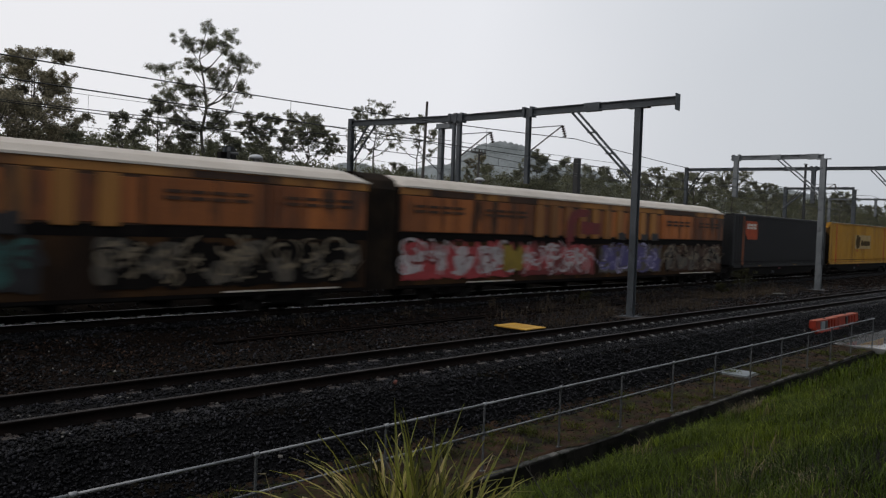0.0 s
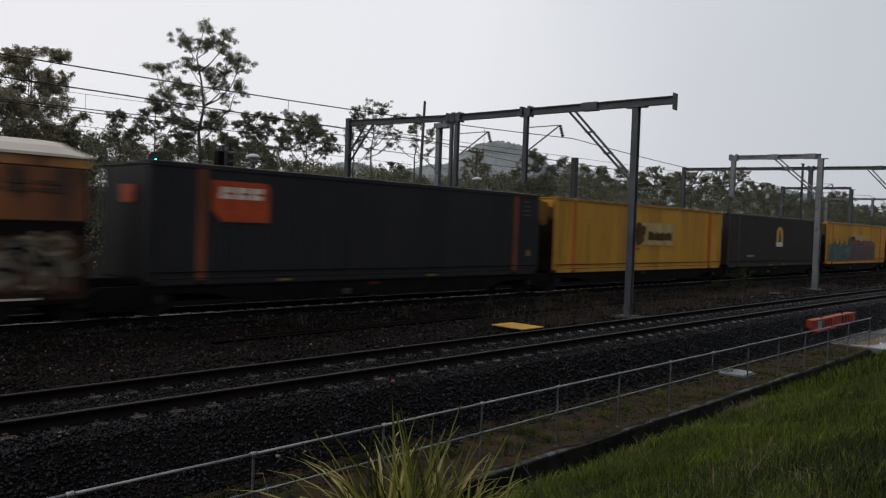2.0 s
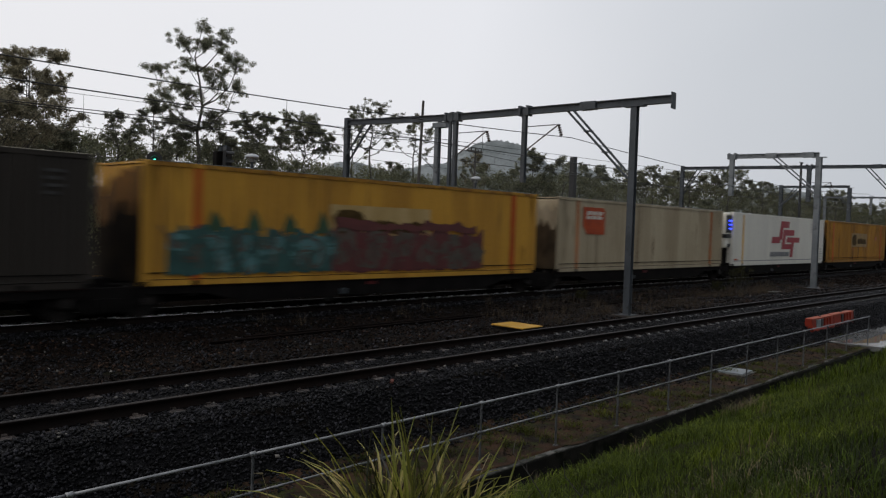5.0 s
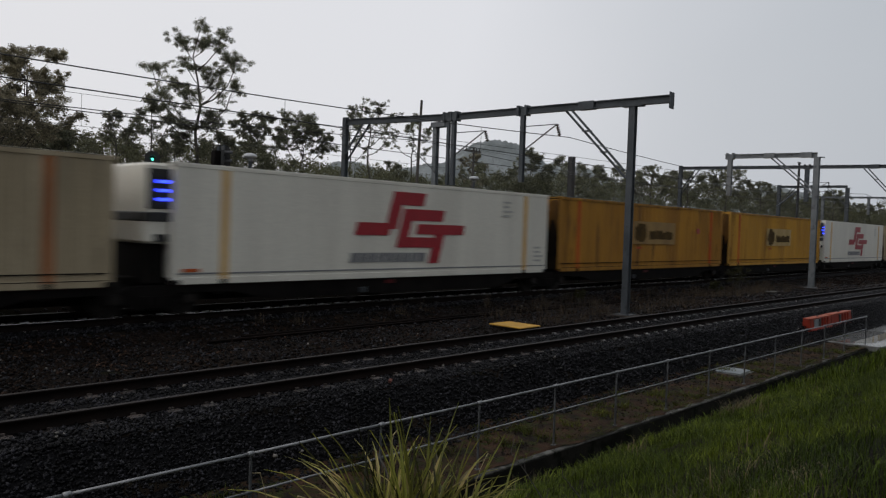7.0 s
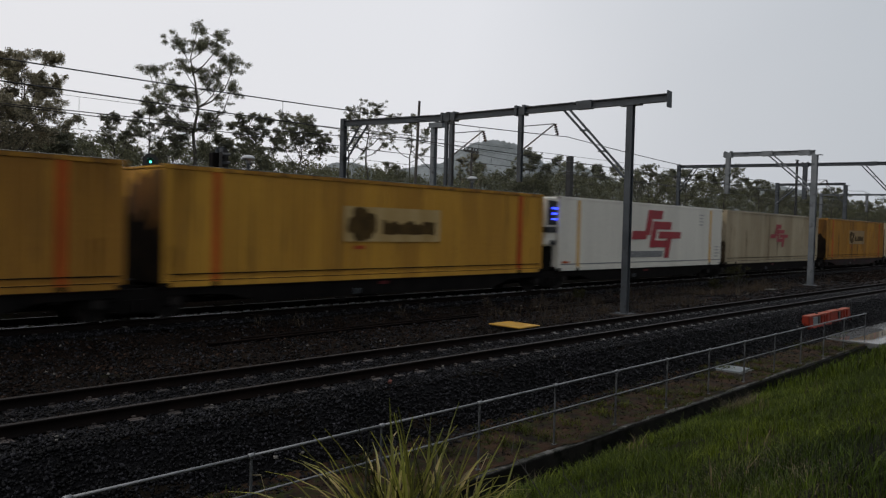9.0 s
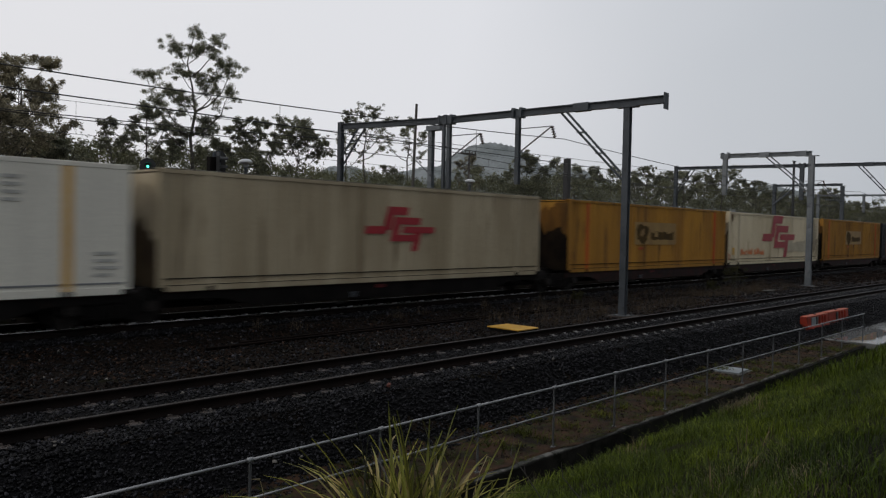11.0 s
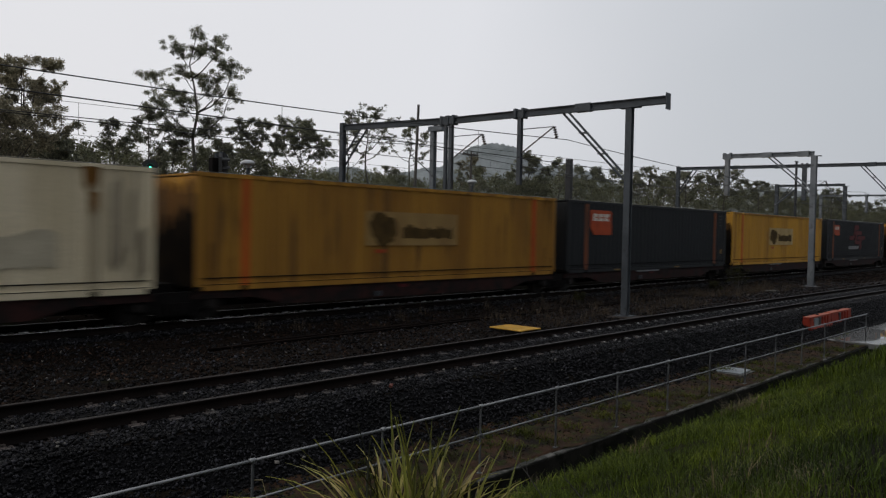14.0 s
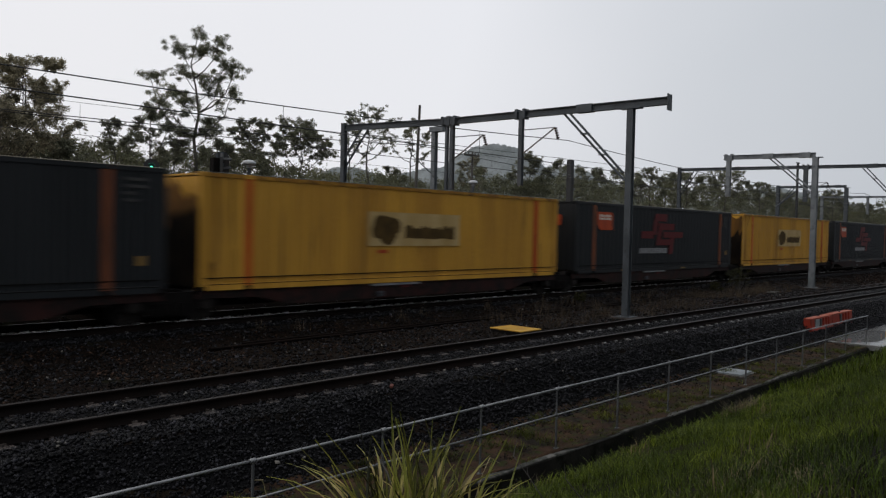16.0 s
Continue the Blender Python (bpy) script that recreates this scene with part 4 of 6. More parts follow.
def dome_lamp(x, y, top):
    d = thing("dome_lamp", pose(x, y, ground_z(y)), "grey post with a white domed lamp head", "lamp post", "domed lamps")
    h = top - ground_z(y)
    bm = bmesh.new()
    tube(bm, (0, 0, 0), (0, 0, h), 0.06, n=8)
    part("post", bm, STEEL, d)
    bm = bmesh.new()
    lathe(bm, [(0.22, h - 0.02), (0.27, h + 0.02), (0.25, h + 0.08), (0.16, h + 0.14), (0.04, h + 0.16)])
    part("head", bm, WHITEGLOW, d, "white dome", True)
    bm = bmesh.new()
    lathe(bm, [(0.1, h - 0.16), (0.12, h - 0.02)])
    part("lens", bm, GALV, d)


dome_lamp(29.6, 26.0, 5.1)
dome_lamp(16.3, 26.0, 5.05)


def signal(x, y, top, lit, label):
    s = thing("railway_signal", pose(x, y, ground_z(y)), label, "railway signal", "signals")
    h = top - ground_z(y)
    bm = bmesh.new()
    tube(bm, (0, 0.1, 0), (0, 0.1, h), 0.07, n=8)
    part("mast", bm, STEEL, s)
    bm = bmesh.new()
    plate(bm, [(-0.26, h - 1.2), (0.26, h - 1.2), (0.26, h - 0.15), (0.13, h), (-0.13, h), (-0.26, h - 0.15)], -0.1, 0.02)
    part("backboard", bm, BLACK, s)
    for k in range(3):
        z = h - 0.28 - k * 0.32
        bm = bmesh.new()
        tube(bm, (0, -0.1, z), (0, -0.14, z), 0.04 if lit == k else 0.1, n=12)
        part("lens", bm, GREENGLOW if lit == k else BLACK, s, "lit green lens" if lit == k else "")
        bm = bmesh.new()
        for i in range(8):
            a0, a1 = radians(10 + 20 * i), radians(30 + 20 * i)
            bm.faces.new([bm.verts.new(p) for p in ((0.13 * math.cos(a0), -0.1, z + 0.13 * math.sin(a0)), (0.13 * math.cos(a1), -0.1, z + 0.13 * math.sin(a1)), (0.13 * math.cos(a1), -0.4, z + 0.13 * math.sin(a1)), (0.13 * math.cos(a0), -0.4, z + 0.13 * math.sin(a0)))])
        part("hood", bm, BLACK, s)
    return s


signal(12.35, 26.0, 4.9, 0, "black railway signal showing a green light").rotation_euler = (0, 0, radians(-25))
signal(15.05, 26.0, 5.35, None, "black hooded railway signal head, unlit").rotation_euler = (0, 0, radians(60))
signal(15.3, 26.3, 5.45, None, "black hooded railway signal head, unlit").rotation_euler = (0, 0, radians(150))
cabinet = thing("equipment_cabinet", pose(14.82, 26.0, ground_z(26)), "black equipment cabinet on a post by the signals", "equipment cabinet")
part("case", boxes((-0.13, 0.15, -0.15, 0.15, 4.2, 4.75), bevel=0.03), UNDER, cabinet)
part("stand", boxes((-0.06, 0.06, -0.06, 0.06, 0, 4.2)), STEEL, cabinet)


# ---- the freight train ----
def run(t):
    """How far the train has gone after t seconds; it slows a little."""
    return 16.15 * t - 0.0095 * t * t


FACE_Y, DECK_Z = 17.0, 0.99
LONG, HIGH, WIDE = 15.05, 2.93, 2.5
MOVING = []
SHAPES = {}


def shared(key, build):
    """A mesh made once for all alike pieces."""
    if key not in SHAPES:
        bm = build()
        me = bpy.data.meshes.new(key)
        bm.to_mesh(me)
        bm.free()
        SHAPES[key] = me
    return SHAPES[key]


def colour_piece(name, key, build, mat, parent, label=""):
    """A piece whose mesh is shared by all of that key and paint."""
    return piece(name, shared(key + "|" + mat.name, build), mat, parent, label)


def corrugated(y, out, pitch=0.34, depth=0.045):
    """A corrugated side wall between the corner posts; out: -1 faces the near side."""
    bm = bmesh.new()
    pts, x = [], 0.14
    while x < LONG - 0.14 - pitch:
        pts += [(x, 0), (x + pitch * 0.36, 0), (x + pitch * 0.5, depth), (x + pitch * 0.86, depth)]
        x += pitch
    pts += [(x, 0), (LONG - 0.14, 0)]
    rows = [[bm.verts.new((px, y - out * (0.014 + d), z)) for z in (0.16, HIGH - 0.1)] for px, d in pts]
    for a, b in zip(rows, rows[1:]):
        bm.faces.new((a[0], b[0], b[1], a[1]) if out < 0 else (b[0], a[0], a[1], b[1]))
    return bm


def plain_side(y, out):
    a, b = (y + 0.012, y + 0.06) if out < 0 else (y - 0.06, y - 0.012)
    return boxes((0.14, LONG - 0.14, a, b, 0.16, HIGH - 0.1))


def end_wall(x, out):
    bm = bmesh.new()
    rows = []
    n = 9
    for i in range(n * 2 + 1):
        d = 0.03 * (i % 2)
        rows.append([bm.verts.new((x + out * (-0.05 + d), 0.14 + (WIDE - 0.28) * i / (2 * n), z)) for z in (0.16, HIGH - 0.1)])
    for a, b in zip(rows, rows[1:]):
        bm.faces.new((a[0], a[1], b[1], b[0]) if out < 0 else (a[0], b[0], b[1], a[1]))
    return bm


def cargo_container(s_left, paint, posts, label, smooth=False, dark_line=True):
    c = thing("container", pose(s_left, FACE_Y, DECK_Z), label, "container", "containers on the train")
    side = plain_side if smooth else corrugated
    kind = "smooth" if smooth else "ribbed"
    colour_piece("side_wall", kind + "_near", lambda: side(0, -1), paint, c)
    colour_piece("side_wall", kind + "_far", lambda: side(WIDE, 1), paint, c)
    for x, o, k in ((0, -1, "a"), (LONG, 1, "b")):
        colour_piece("end_wall", "end_" + k, lambda: end_wall(x, o), paint, c)
    colour_piece("roof", "roof", lambda: boxes((0.02, LONG - 0.02, 0.02, WIDE - 0.02, HIGH - 0.06, HIGH - 0.02)), paint, c)
    colour_piece("floor", "floor", lambda: boxes((0.02, LONG - 0.02, 0.08, WIDE - 0.08, 0.04, 0.14)), UNDER, c)
    for y0, y1, k in ((0, 0.1, "n"), (WIDE - 0.1, WIDE, "f")):
        colour_piece("top_rail", "top_rail_" + k, lambda: boxes((0.14, LONG - 0.14, y0, y1, HIGH - 0.11, HIGH), bevel=0.008), RUSTEDGE if paint in (YELLOW, YELLOWDIRTY) else paint, c)
        colour_piece("bottom_rail", "bottom_rail_" + k, lambda: boxes((0.14, LONG - 0.14, y0, y1, 0, 0.17), bevel=0.008), paint, c)
    # A pale glossy lip is added to draw the sky's reflection along the roof.
    if not smooth:
        colour_piece("roof_lip", "roof_lip", lambda: boxes((0.1, LONG - 0.1, -0.006, 0.06, HIGH - 0.012, HIGH + 0.012), bevel=0.009), SKYLIP, c, "worn lip added for the pale sky highlight along the roof")
    if dark_line:
        colour_piece("rub_strip", "rub_strip", lambda: boxes((0.14, LONG - 0.14, -0.012, 0.02, 0.30, 0.325)), UNDER, c, "dark grimy line above the bottom rail")
        colour_piece("rail_seam", "rail_seam", lambda: boxes((0.14, LONG - 0.14, -0.008, 0.02, 0.142, 0.16)), UNDER, c, "dark seam along the bottom rail")
    for x, k in ((0, "0"), (LONG - 0.15, "1")):
        for y in (0, WIDE - 0.15):
            colour_piece("corner_post", f"corner{k}{y}", lambda: boxes((x, x + 0.15, y, y + 0.15, 0, HIGH), bevel=0.012), paint, c)
    for x in (1.27, LONG - 1.27 - 0.2):
        for y, k in ((-0.006, "n"), (WIDE - 0.08, "f")):
            colour_piece("lashing_post", f"lash{x:.1f}{k}", lambda: boxes((x, x + 0.2, y, y + 0.086, 0.0, HIGH - 0.005), bevel=0.006), posts, c, "contrasting painted upright post")
    for x in (0, LONG - 0.19, 1.27, LONG - 1.47):
        for z in (-0.005, HIGH - 0.115):
            colour_piece("casting", f"casting{x:.1f}{z:.1f}", lambda: boxes((x, x + 0.19, -0.012, 0.16, z, z + 0.12), bevel=0.01), paint if z > 0 else UNDER, c)
    # Two ragged layers on the left end wall, darkest towards the bottom.
    grime = ENDDARK if paint in (YELLOW, YELLOWDIRTY) else ENDBROWN if paint in (GREYWHITE, WHITEGRIMY) else None
    for layer, top, deep in ((grime, 1.75, -0.012), (YELLOWSOOT if grime is ENDDARK else GREYSOOT, 2.6, -0.008)) if grime else ():
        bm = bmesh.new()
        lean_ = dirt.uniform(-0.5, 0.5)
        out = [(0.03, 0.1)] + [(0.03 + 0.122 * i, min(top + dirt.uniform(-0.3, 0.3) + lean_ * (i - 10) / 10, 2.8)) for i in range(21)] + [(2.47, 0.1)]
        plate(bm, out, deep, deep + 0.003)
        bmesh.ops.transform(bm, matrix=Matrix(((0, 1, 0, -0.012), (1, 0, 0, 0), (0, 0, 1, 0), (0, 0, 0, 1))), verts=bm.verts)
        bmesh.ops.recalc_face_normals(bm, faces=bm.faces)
        part("end_grime", bm, layer, c, "dark ragged layer on the end wall")
    soot = YELLOWSOOT if paint in (YELLOW, YELLOWDIRTY) else GREYSOOT if paint in (GREYWHITE, WHITEGRIMY) else None
    for i in range(14 if soot else 0):
        x = (i % 2) * (LONG - 1.15) + dirt.uniform(0.03, 1.0) if i < 10 else dirt.uniform(2, LONG - 2)
        w = dirt.uniform(0.012, 0.04) if i < 10 else dirt.uniform(0.008, 0.022)
        top, long_ = (HIGH - 0.12, dirt.uniform(0.3, 1.5)) if i % 3 else (dirt.uniform(0.6, 1.2), 0.0)
        low = top - long_ if long_ else 0.18
        sheet(c, "soot_streak", [(x + w * 0.4, low), (x + w * 0.8, low + 0.3 * (top - low)), (x + w * 1.3, top), (x - w * 0.4, top), (x, low + 0.4 * (top - low))], soot, "", -0.001 if i < 10 else -0.002, 0.002)
    MOVING.append((c, s_left, FACE_Y, DECK_Z))
    return c


dirt = random.Random(31)


def sheet(c, name, outline, mat, label, y=-0.009, thick=0.006):
    bm = bmesh.new()
    plate(bm, outline, y, y + thick)
    return part(name, bm, mat, c, label)


def rect(x0, x1, z0, z1, slant=0.0):
    return [(x0, z0), (x1, z0), (x1 + slant * (z1 - z0), z1), (x0 + slant * (z1 - z0), z1)]


def ragged(x0, x1, z0, z1, amount, rnd, n=26):
    """An uneven painted outline."""
    top = [(x0 + (x1 - x0) * i / n, z1 - rnd.random() * amount) for i in range(n + 1)]
    low = [(x0 + (x1 - x0) * i / n, z0 + rnd.random() * amount * 0.35) for i in range(n + 1)]
    return low + top[::-1]


def bar_mark(c, x, z, k, red, grey):
    """A mark of slanting bars, with a row of short bars under it."""
    for i, (x0, x1, z0, z1) in enumerate(((1.32, 2.72, 0.95, 1.35), (1.10, 1.58, 0.2, 0.98), (-0.1, 1.25, 0.0, 0.38), (2.05, 3.6, 0.48, 0.84), (1.55, 2.0, -0.36, 0.84),
                                          (1.56, 3.12, -0.36, -0.04), (2.38, 4.6, 0.06, 0.38), (2.98, 3.44, -0.86, 0.08))):
        sheet(c, "mark_bar", [(x + k * a, z + k * b) for a, b in rect(x0, x1, z0, z1, 0.27)], red, "slanting red bar of a painted mark", -0.012 - 0.0012 * i)
    if grey:
        for i in range(9):
            x0 = x + k * (-0.25 + i * 0.345)
            sheet(c, "caption_bar", rect(x0, x0 + k * 0.3, z - k * 0.80, z - k * 0.52, 0.2), grey, "short bar of unreadable lettering", -0.012)


def corner_sign(c, x, z, k=1.0, h=1.0):
    """An orange corner sign with three white blocks on it."""
    sheet(c, "sign", [(x + k * a, z + h * b) for a, b in ((0.3, 0), (1.62, 0), (1.62, 0.98), (1.5, 1.1), (0, 1.1), (0, 0.35))], LOGOORANGE, "orange sign with a clipped corner")
    for i in range(3):
        a = x + k * (0.22 + i * 0.42)
        sheet(c, "sign_block", rect(a, a + 0.34 * k, z + 0.62 * h, z + 0.94 * h, 0.1), LOGOWHITE, "white block on the sign", -0.014)
        sheet(c, "sign_slot", rect(a + 0.14 * k, a + 0.35 * k, z + 0.74 * h, z + 0.80 * h, 0.1), LOGOORANGE, "", -0.018)


def painted_out(c, x, z, rnd, panel, gap=False):
    """A white panel whose emblem and words are painted over in brown."""
    sheet(c, "panel", rect(x, x + 4.0, z, z + 1.02), panel, "pale faded rectangular panel")
    for dx, dz, rx, rz in ((0.66, 0.5, 0.4, 0.46), (0.95, 0.56, 0.3, 0.32), (0.42, 0.5, 0.28, 0.26), (0.8, 0.28, 0.3, 0.2)):
        sheet(c, "emblem_patch", blob(x + dx, z + dz, rx, rz, 20, 0.16), LOGOBROWN, "dark brown patch over an emblem", -0.013 - 0.001 * rnd.random())
    if gap:
        sheet(c, "emblem_gap", [(x + 0.5, z + 0.42), (x + 0.66, z + 0.36), (x + 0.86, z + 0.5), (x + 0.84, z + 0.7), (x + 0.76, z + 0.74), (x + 0.6, z + 0.6)], panel, "unpainted gap in the emblem", -0.019)
        sheet(c, "word_gap", rect(x + 1.86, x + 2.16, z + 0.36, z + 0.6), panel, "unpainted gap in the lettering bar", -0.019)
    sheet(c, "word_patch", ragged(x + 1.5, x + 3.75, z + 0.2, z + 0.66, 0.16, rnd, 18), LOGOBROWN, "dark brown bar over lettering", -0.013)


def small_marks(c, x, z, rnd, mat=MARK):
    for i in range(4):
        w = rnd.uniform(0.25, 0.55)
        sheet(c, "stencil_bar", rect(x, x + w, z - i * 0.16, z - i * 0.16 + 0.07), mat, "", -0.011, 0.004)


def bogie(parent, x):
    """A four-wheel truck at x along its wagon, standing on the rails below the wagon's own level."""
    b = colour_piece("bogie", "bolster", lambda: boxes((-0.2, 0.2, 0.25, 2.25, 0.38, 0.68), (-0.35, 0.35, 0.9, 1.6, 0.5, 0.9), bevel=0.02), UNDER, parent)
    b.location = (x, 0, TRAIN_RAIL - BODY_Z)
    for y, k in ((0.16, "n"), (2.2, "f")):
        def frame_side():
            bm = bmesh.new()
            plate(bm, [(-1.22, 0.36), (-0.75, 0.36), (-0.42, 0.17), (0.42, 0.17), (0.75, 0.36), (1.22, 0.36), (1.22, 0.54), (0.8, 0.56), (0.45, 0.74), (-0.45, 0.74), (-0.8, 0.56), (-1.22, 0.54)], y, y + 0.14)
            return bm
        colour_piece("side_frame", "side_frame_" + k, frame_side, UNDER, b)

        def springs():
            bm = bmesh.new()
            for i in (-0.2, 0, 0.2):
                tube(bm, (i, y + 0.07 - 0.1, 0.22), (i, y + 0.07 - 0.1, 0.5), 0.075, n=8)
            return bm
        colour_piece("spring_set", "springs_" + k, springs, UNDER, b)
        for a in (-0.9, 0.9):
            def cap():
                bm = bmesh.new()
                tube(bm, (a, y - 0.06, 0.43), (a, y + 0.16, 0.43), 0.13, n=10)
                return bm
            colour_piece("axle_box", f"axle_box{k}{a}", cap, WHEEL, b)
    axles = []
    for a in (-0.9, 0.9):
        def wheels():
            bm = bmesh.new()
            tube(bm, (0, -1.05, 0), (0, 1.05, 0), 0.075, n=8)
            for s in (-1, 1):
                tube(bm, (0, s * 0.69, 0), (0, s * 0.82, 0), 0.43, n=20)
                tube(bm, (0, s * 0.66, 0), (0, s * 0.69, 0), 0.46, n=20)
                for i in range(4):
                    u = math.pi / 2 * i
                    tube(bm, (0.25 * math.cos(u), s * 0.82, 0.25 * math.sin(u)), (0.25 * math.cos(u), s * 0.835, 0.25 * math.sin(u)), 0.06, n=6)
            return bm
        w = colour_piece("wheelset", "wheelset", wheels, WHEEL, b)
        w.location = (a, 1.25, 0.43)
        axles.append(w)
    AXLES.append(axles)
    return b


AXLES = []


def flat_wagon(s_left, s_next, last=False):
    """A skeletal wagon platform under one container, with a shared truck at the gap before it."""
    w = thing("container_wagon", pose(s_left, FACE_Y, BODY_Z), "grimy skeletal container wagon with dark bogies", "wagon", "wagons of the train")
    n = s_next - s_left
    key = f"{n:.2f}"
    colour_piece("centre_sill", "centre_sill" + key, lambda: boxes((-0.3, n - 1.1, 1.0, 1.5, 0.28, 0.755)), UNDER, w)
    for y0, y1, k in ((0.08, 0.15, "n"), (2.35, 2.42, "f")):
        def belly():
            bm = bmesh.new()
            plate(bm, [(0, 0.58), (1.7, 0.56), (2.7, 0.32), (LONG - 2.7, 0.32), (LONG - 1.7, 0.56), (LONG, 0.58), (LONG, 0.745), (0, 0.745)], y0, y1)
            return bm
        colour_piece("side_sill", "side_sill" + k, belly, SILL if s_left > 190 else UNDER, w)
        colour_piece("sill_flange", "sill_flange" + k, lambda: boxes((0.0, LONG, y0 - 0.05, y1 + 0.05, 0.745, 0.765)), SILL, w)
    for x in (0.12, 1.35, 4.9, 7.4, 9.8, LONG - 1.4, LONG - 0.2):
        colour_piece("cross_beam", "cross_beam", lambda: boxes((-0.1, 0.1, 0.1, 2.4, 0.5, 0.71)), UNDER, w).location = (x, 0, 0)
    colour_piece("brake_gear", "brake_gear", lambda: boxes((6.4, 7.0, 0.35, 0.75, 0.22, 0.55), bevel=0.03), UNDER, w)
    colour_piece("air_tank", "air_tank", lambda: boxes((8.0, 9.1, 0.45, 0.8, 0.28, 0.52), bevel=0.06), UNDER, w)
    colour_piece("valve_cover", "valve_cover", lambda: boxes((5.9, 6.12, 0.04, 0.09, 0.36, 0.52), bevel=0.02), STEEL, w, "grey metal cover")
    colour_piece("reflector_plate", "reflector_plate", lambda: boxes((6.9, 7.25, 0.06, 0.085, 0.6, 0.7), bevel=0.004), DULLRED, w, "dull red plate")
    if s_left > 240:
        colour_piece("chalk_board", "chalk_board", lambda: boxes((5.6, 7.6, 0.015, 0.03, 0.69, 0.755), bevel=0.004), LOGOGREY, w, "pale grey marking board")

    def hand_wheel():
        bm = bmesh.new()
        tube(bm, (5.6, 0.2, 0.35), (5.6, 0.24, 0.35), 0.2, n=12)
        return bm
    colour_piece("hand_wheel", "hand_wheel", hand_wheel, WHEEL, w)
    bogie(w, -(n - LONG) / 2)
    if last:
        bogie(w, LONG + (n - LONG) / 2)
    MOVING.append((w, s_left, FACE_Y, BODY_Z))
    return w


def cooling_unit(c):
    """The refrigeration unit on a container's front, with three lit blue strips."""
    u = part("cooling_unit", boxes((-0.62, 0.0, 0.14, 2.36, 0.98, 2.88), bevel=0.06), WHITE, c, "white refrigeration unit")
    part("grille", boxes((-0.58, -0.02, 0.1, 0.16, 1.8, 2.74), bevel=0.012), BLACK, u, "black louvred grille")
    for i in range(5):
        part("louvre", boxes((-0.56, -0.04, 0.085, 0.11, 1.86 + i * 0.17, 1.89 + i * 0.17)), BLACK, u)
    for i in range(3):
        part("light_strip", boxes((-0.36, -0.1, 0.065, 0.095, 1.99 + i * 0.21, 2.055 + i * 0.21)), BLUEGLOW, u, "lit blue strip")
    part("condenser_slot", boxes((-0.64, -0.02, 0.1, 2.1, 1.5, 1.72), bevel=0.02), BLACK, u)
    part("fuel_tank", boxes((-0.5, -0.02, 0.3, 2.2, 0.0, 0.96), bevel=0.04), UNDER, c, "dark tank below the unit")
    part("control_box", boxes((-0.4, -0.1, 0.1, 0.16, 1.03, 1.2)), BLACK, u)


rnd = random.Random(5)


# ---- graffiti ----
def blob(cx, cz, rx, rz, n=16, rough=0.22):
    p = rnd.uniform(0, 6)
    out = []
    for i in range(n):
        a = 2 * math.pi * i / n
        k = 1 + rough * math.sin(2 * a + p) + rough * 0.6 * math.sin(3 * a + 2 * p) + rnd.uniform(-0.06, 0.06)
        c, s = math.cos(a), math.sin(a)
        out.append((cx + rx * k * math.copysign(abs(c) ** 0.75, c), cz + rz * min(k, 1.12) * math.copysign(abs(s) ** 0.75, s)))
    return out


def ribbon(cx, cz, rx, rz, a0, a1, w, n=9):
    arc = [(a0 + (a1 - a0) * i / n) for i in range(n + 1)]
    outer = [(cx + (rx + w) * math.cos(a), cz + (rz + w) * math.sin(a)) for a in arc]
    inner = [(cx + (rx - w) * math.cos(a), cz + (rz - w) * math.sin(a)) for a in arc]
    return outer + inner[::-1]


def scrawl(v, x0, x1, z0, z1, n, colours, label, y=-0.014):
    """Sprayed graffiti: a ragged ground, uneven patches, and a tangle of thin curved and slanting strokes; it spells nothing."""
    ground_, block, slash, second = colours
    sheet(v, "graffiti", ragged(x0, x1, z0, z1, 0.35, rnd, 40), ground_, label, y)
    w, h = (x1 - x0) / n, z1 - z0
    for i in range(n):
        cx = x0 + w * (i + 0.5) + rnd.uniform(-0.12, 0.12) * w
        d = y - 0.004 - 0.004 * (i % 2)
        for k in range(3):
            sheet(v, "paint_block", blob(cx + rnd.uniform(-0.3, 0.3) * w, z0 + h * rnd.uniform(0.25, 0.72), w * rnd.uniform(0.18, 0.34), h * rnd.uniform(0.14, 0.26), 14, 0.25), block, "", d - 0.0006 * k, 0.002)
        for k in range(9):
            a = rnd.uniform(0, 6.28)
            rx, rz = w * rnd.uniform(0.12, 0.36), h * rnd.uniform(0.08, 0.26)
            cz = z0 + h * rnd.uniform(0.2, 0.8)
            rz = min(rz, cz - z0 - 0.05, z1 - cz - 0.05)
            if rz > 0.03:
                sheet(v, "paint_stroke", ribbon(cx + rnd.uniform(-0.4, 0.4) * w, cz, rx, rz, a, a + rnd.uniform(1.6, 4.2), rnd.uniform(0.018, 0.055)), (slash, slash, second)[k % 3], "", d - 0.004 - 0.001 * k, 0.0008)
        for k in range(5):
            a, b = cx + rnd.uniform(-0.5, 0.4) * w, z0 + h * rnd.uniform(0.08, 0.7)
            tall = min(h * rnd.uniform(0.12, 0.35), z1 - b)
            sheet(v, "paint_slash", rect(a, a + rnd.uniform(0.03, 0.08), b, b + tall, rnd.uniform(-1.8, 1.8)), (second, slash)[k % 2], "", d - 0.012 - 0.001 * k, 0.0008)


ENDS = (55.21, 71.27, 87.21, 103.38, 119.81, 136.26, 152.1, 168.05, 184.19, 199.9, 216.92, 232.44, 248.54, 264.42, 280.33, 296.67, 313.32, 329.72, 346.12)
STARTS = [e - LONG for e in ENDS]
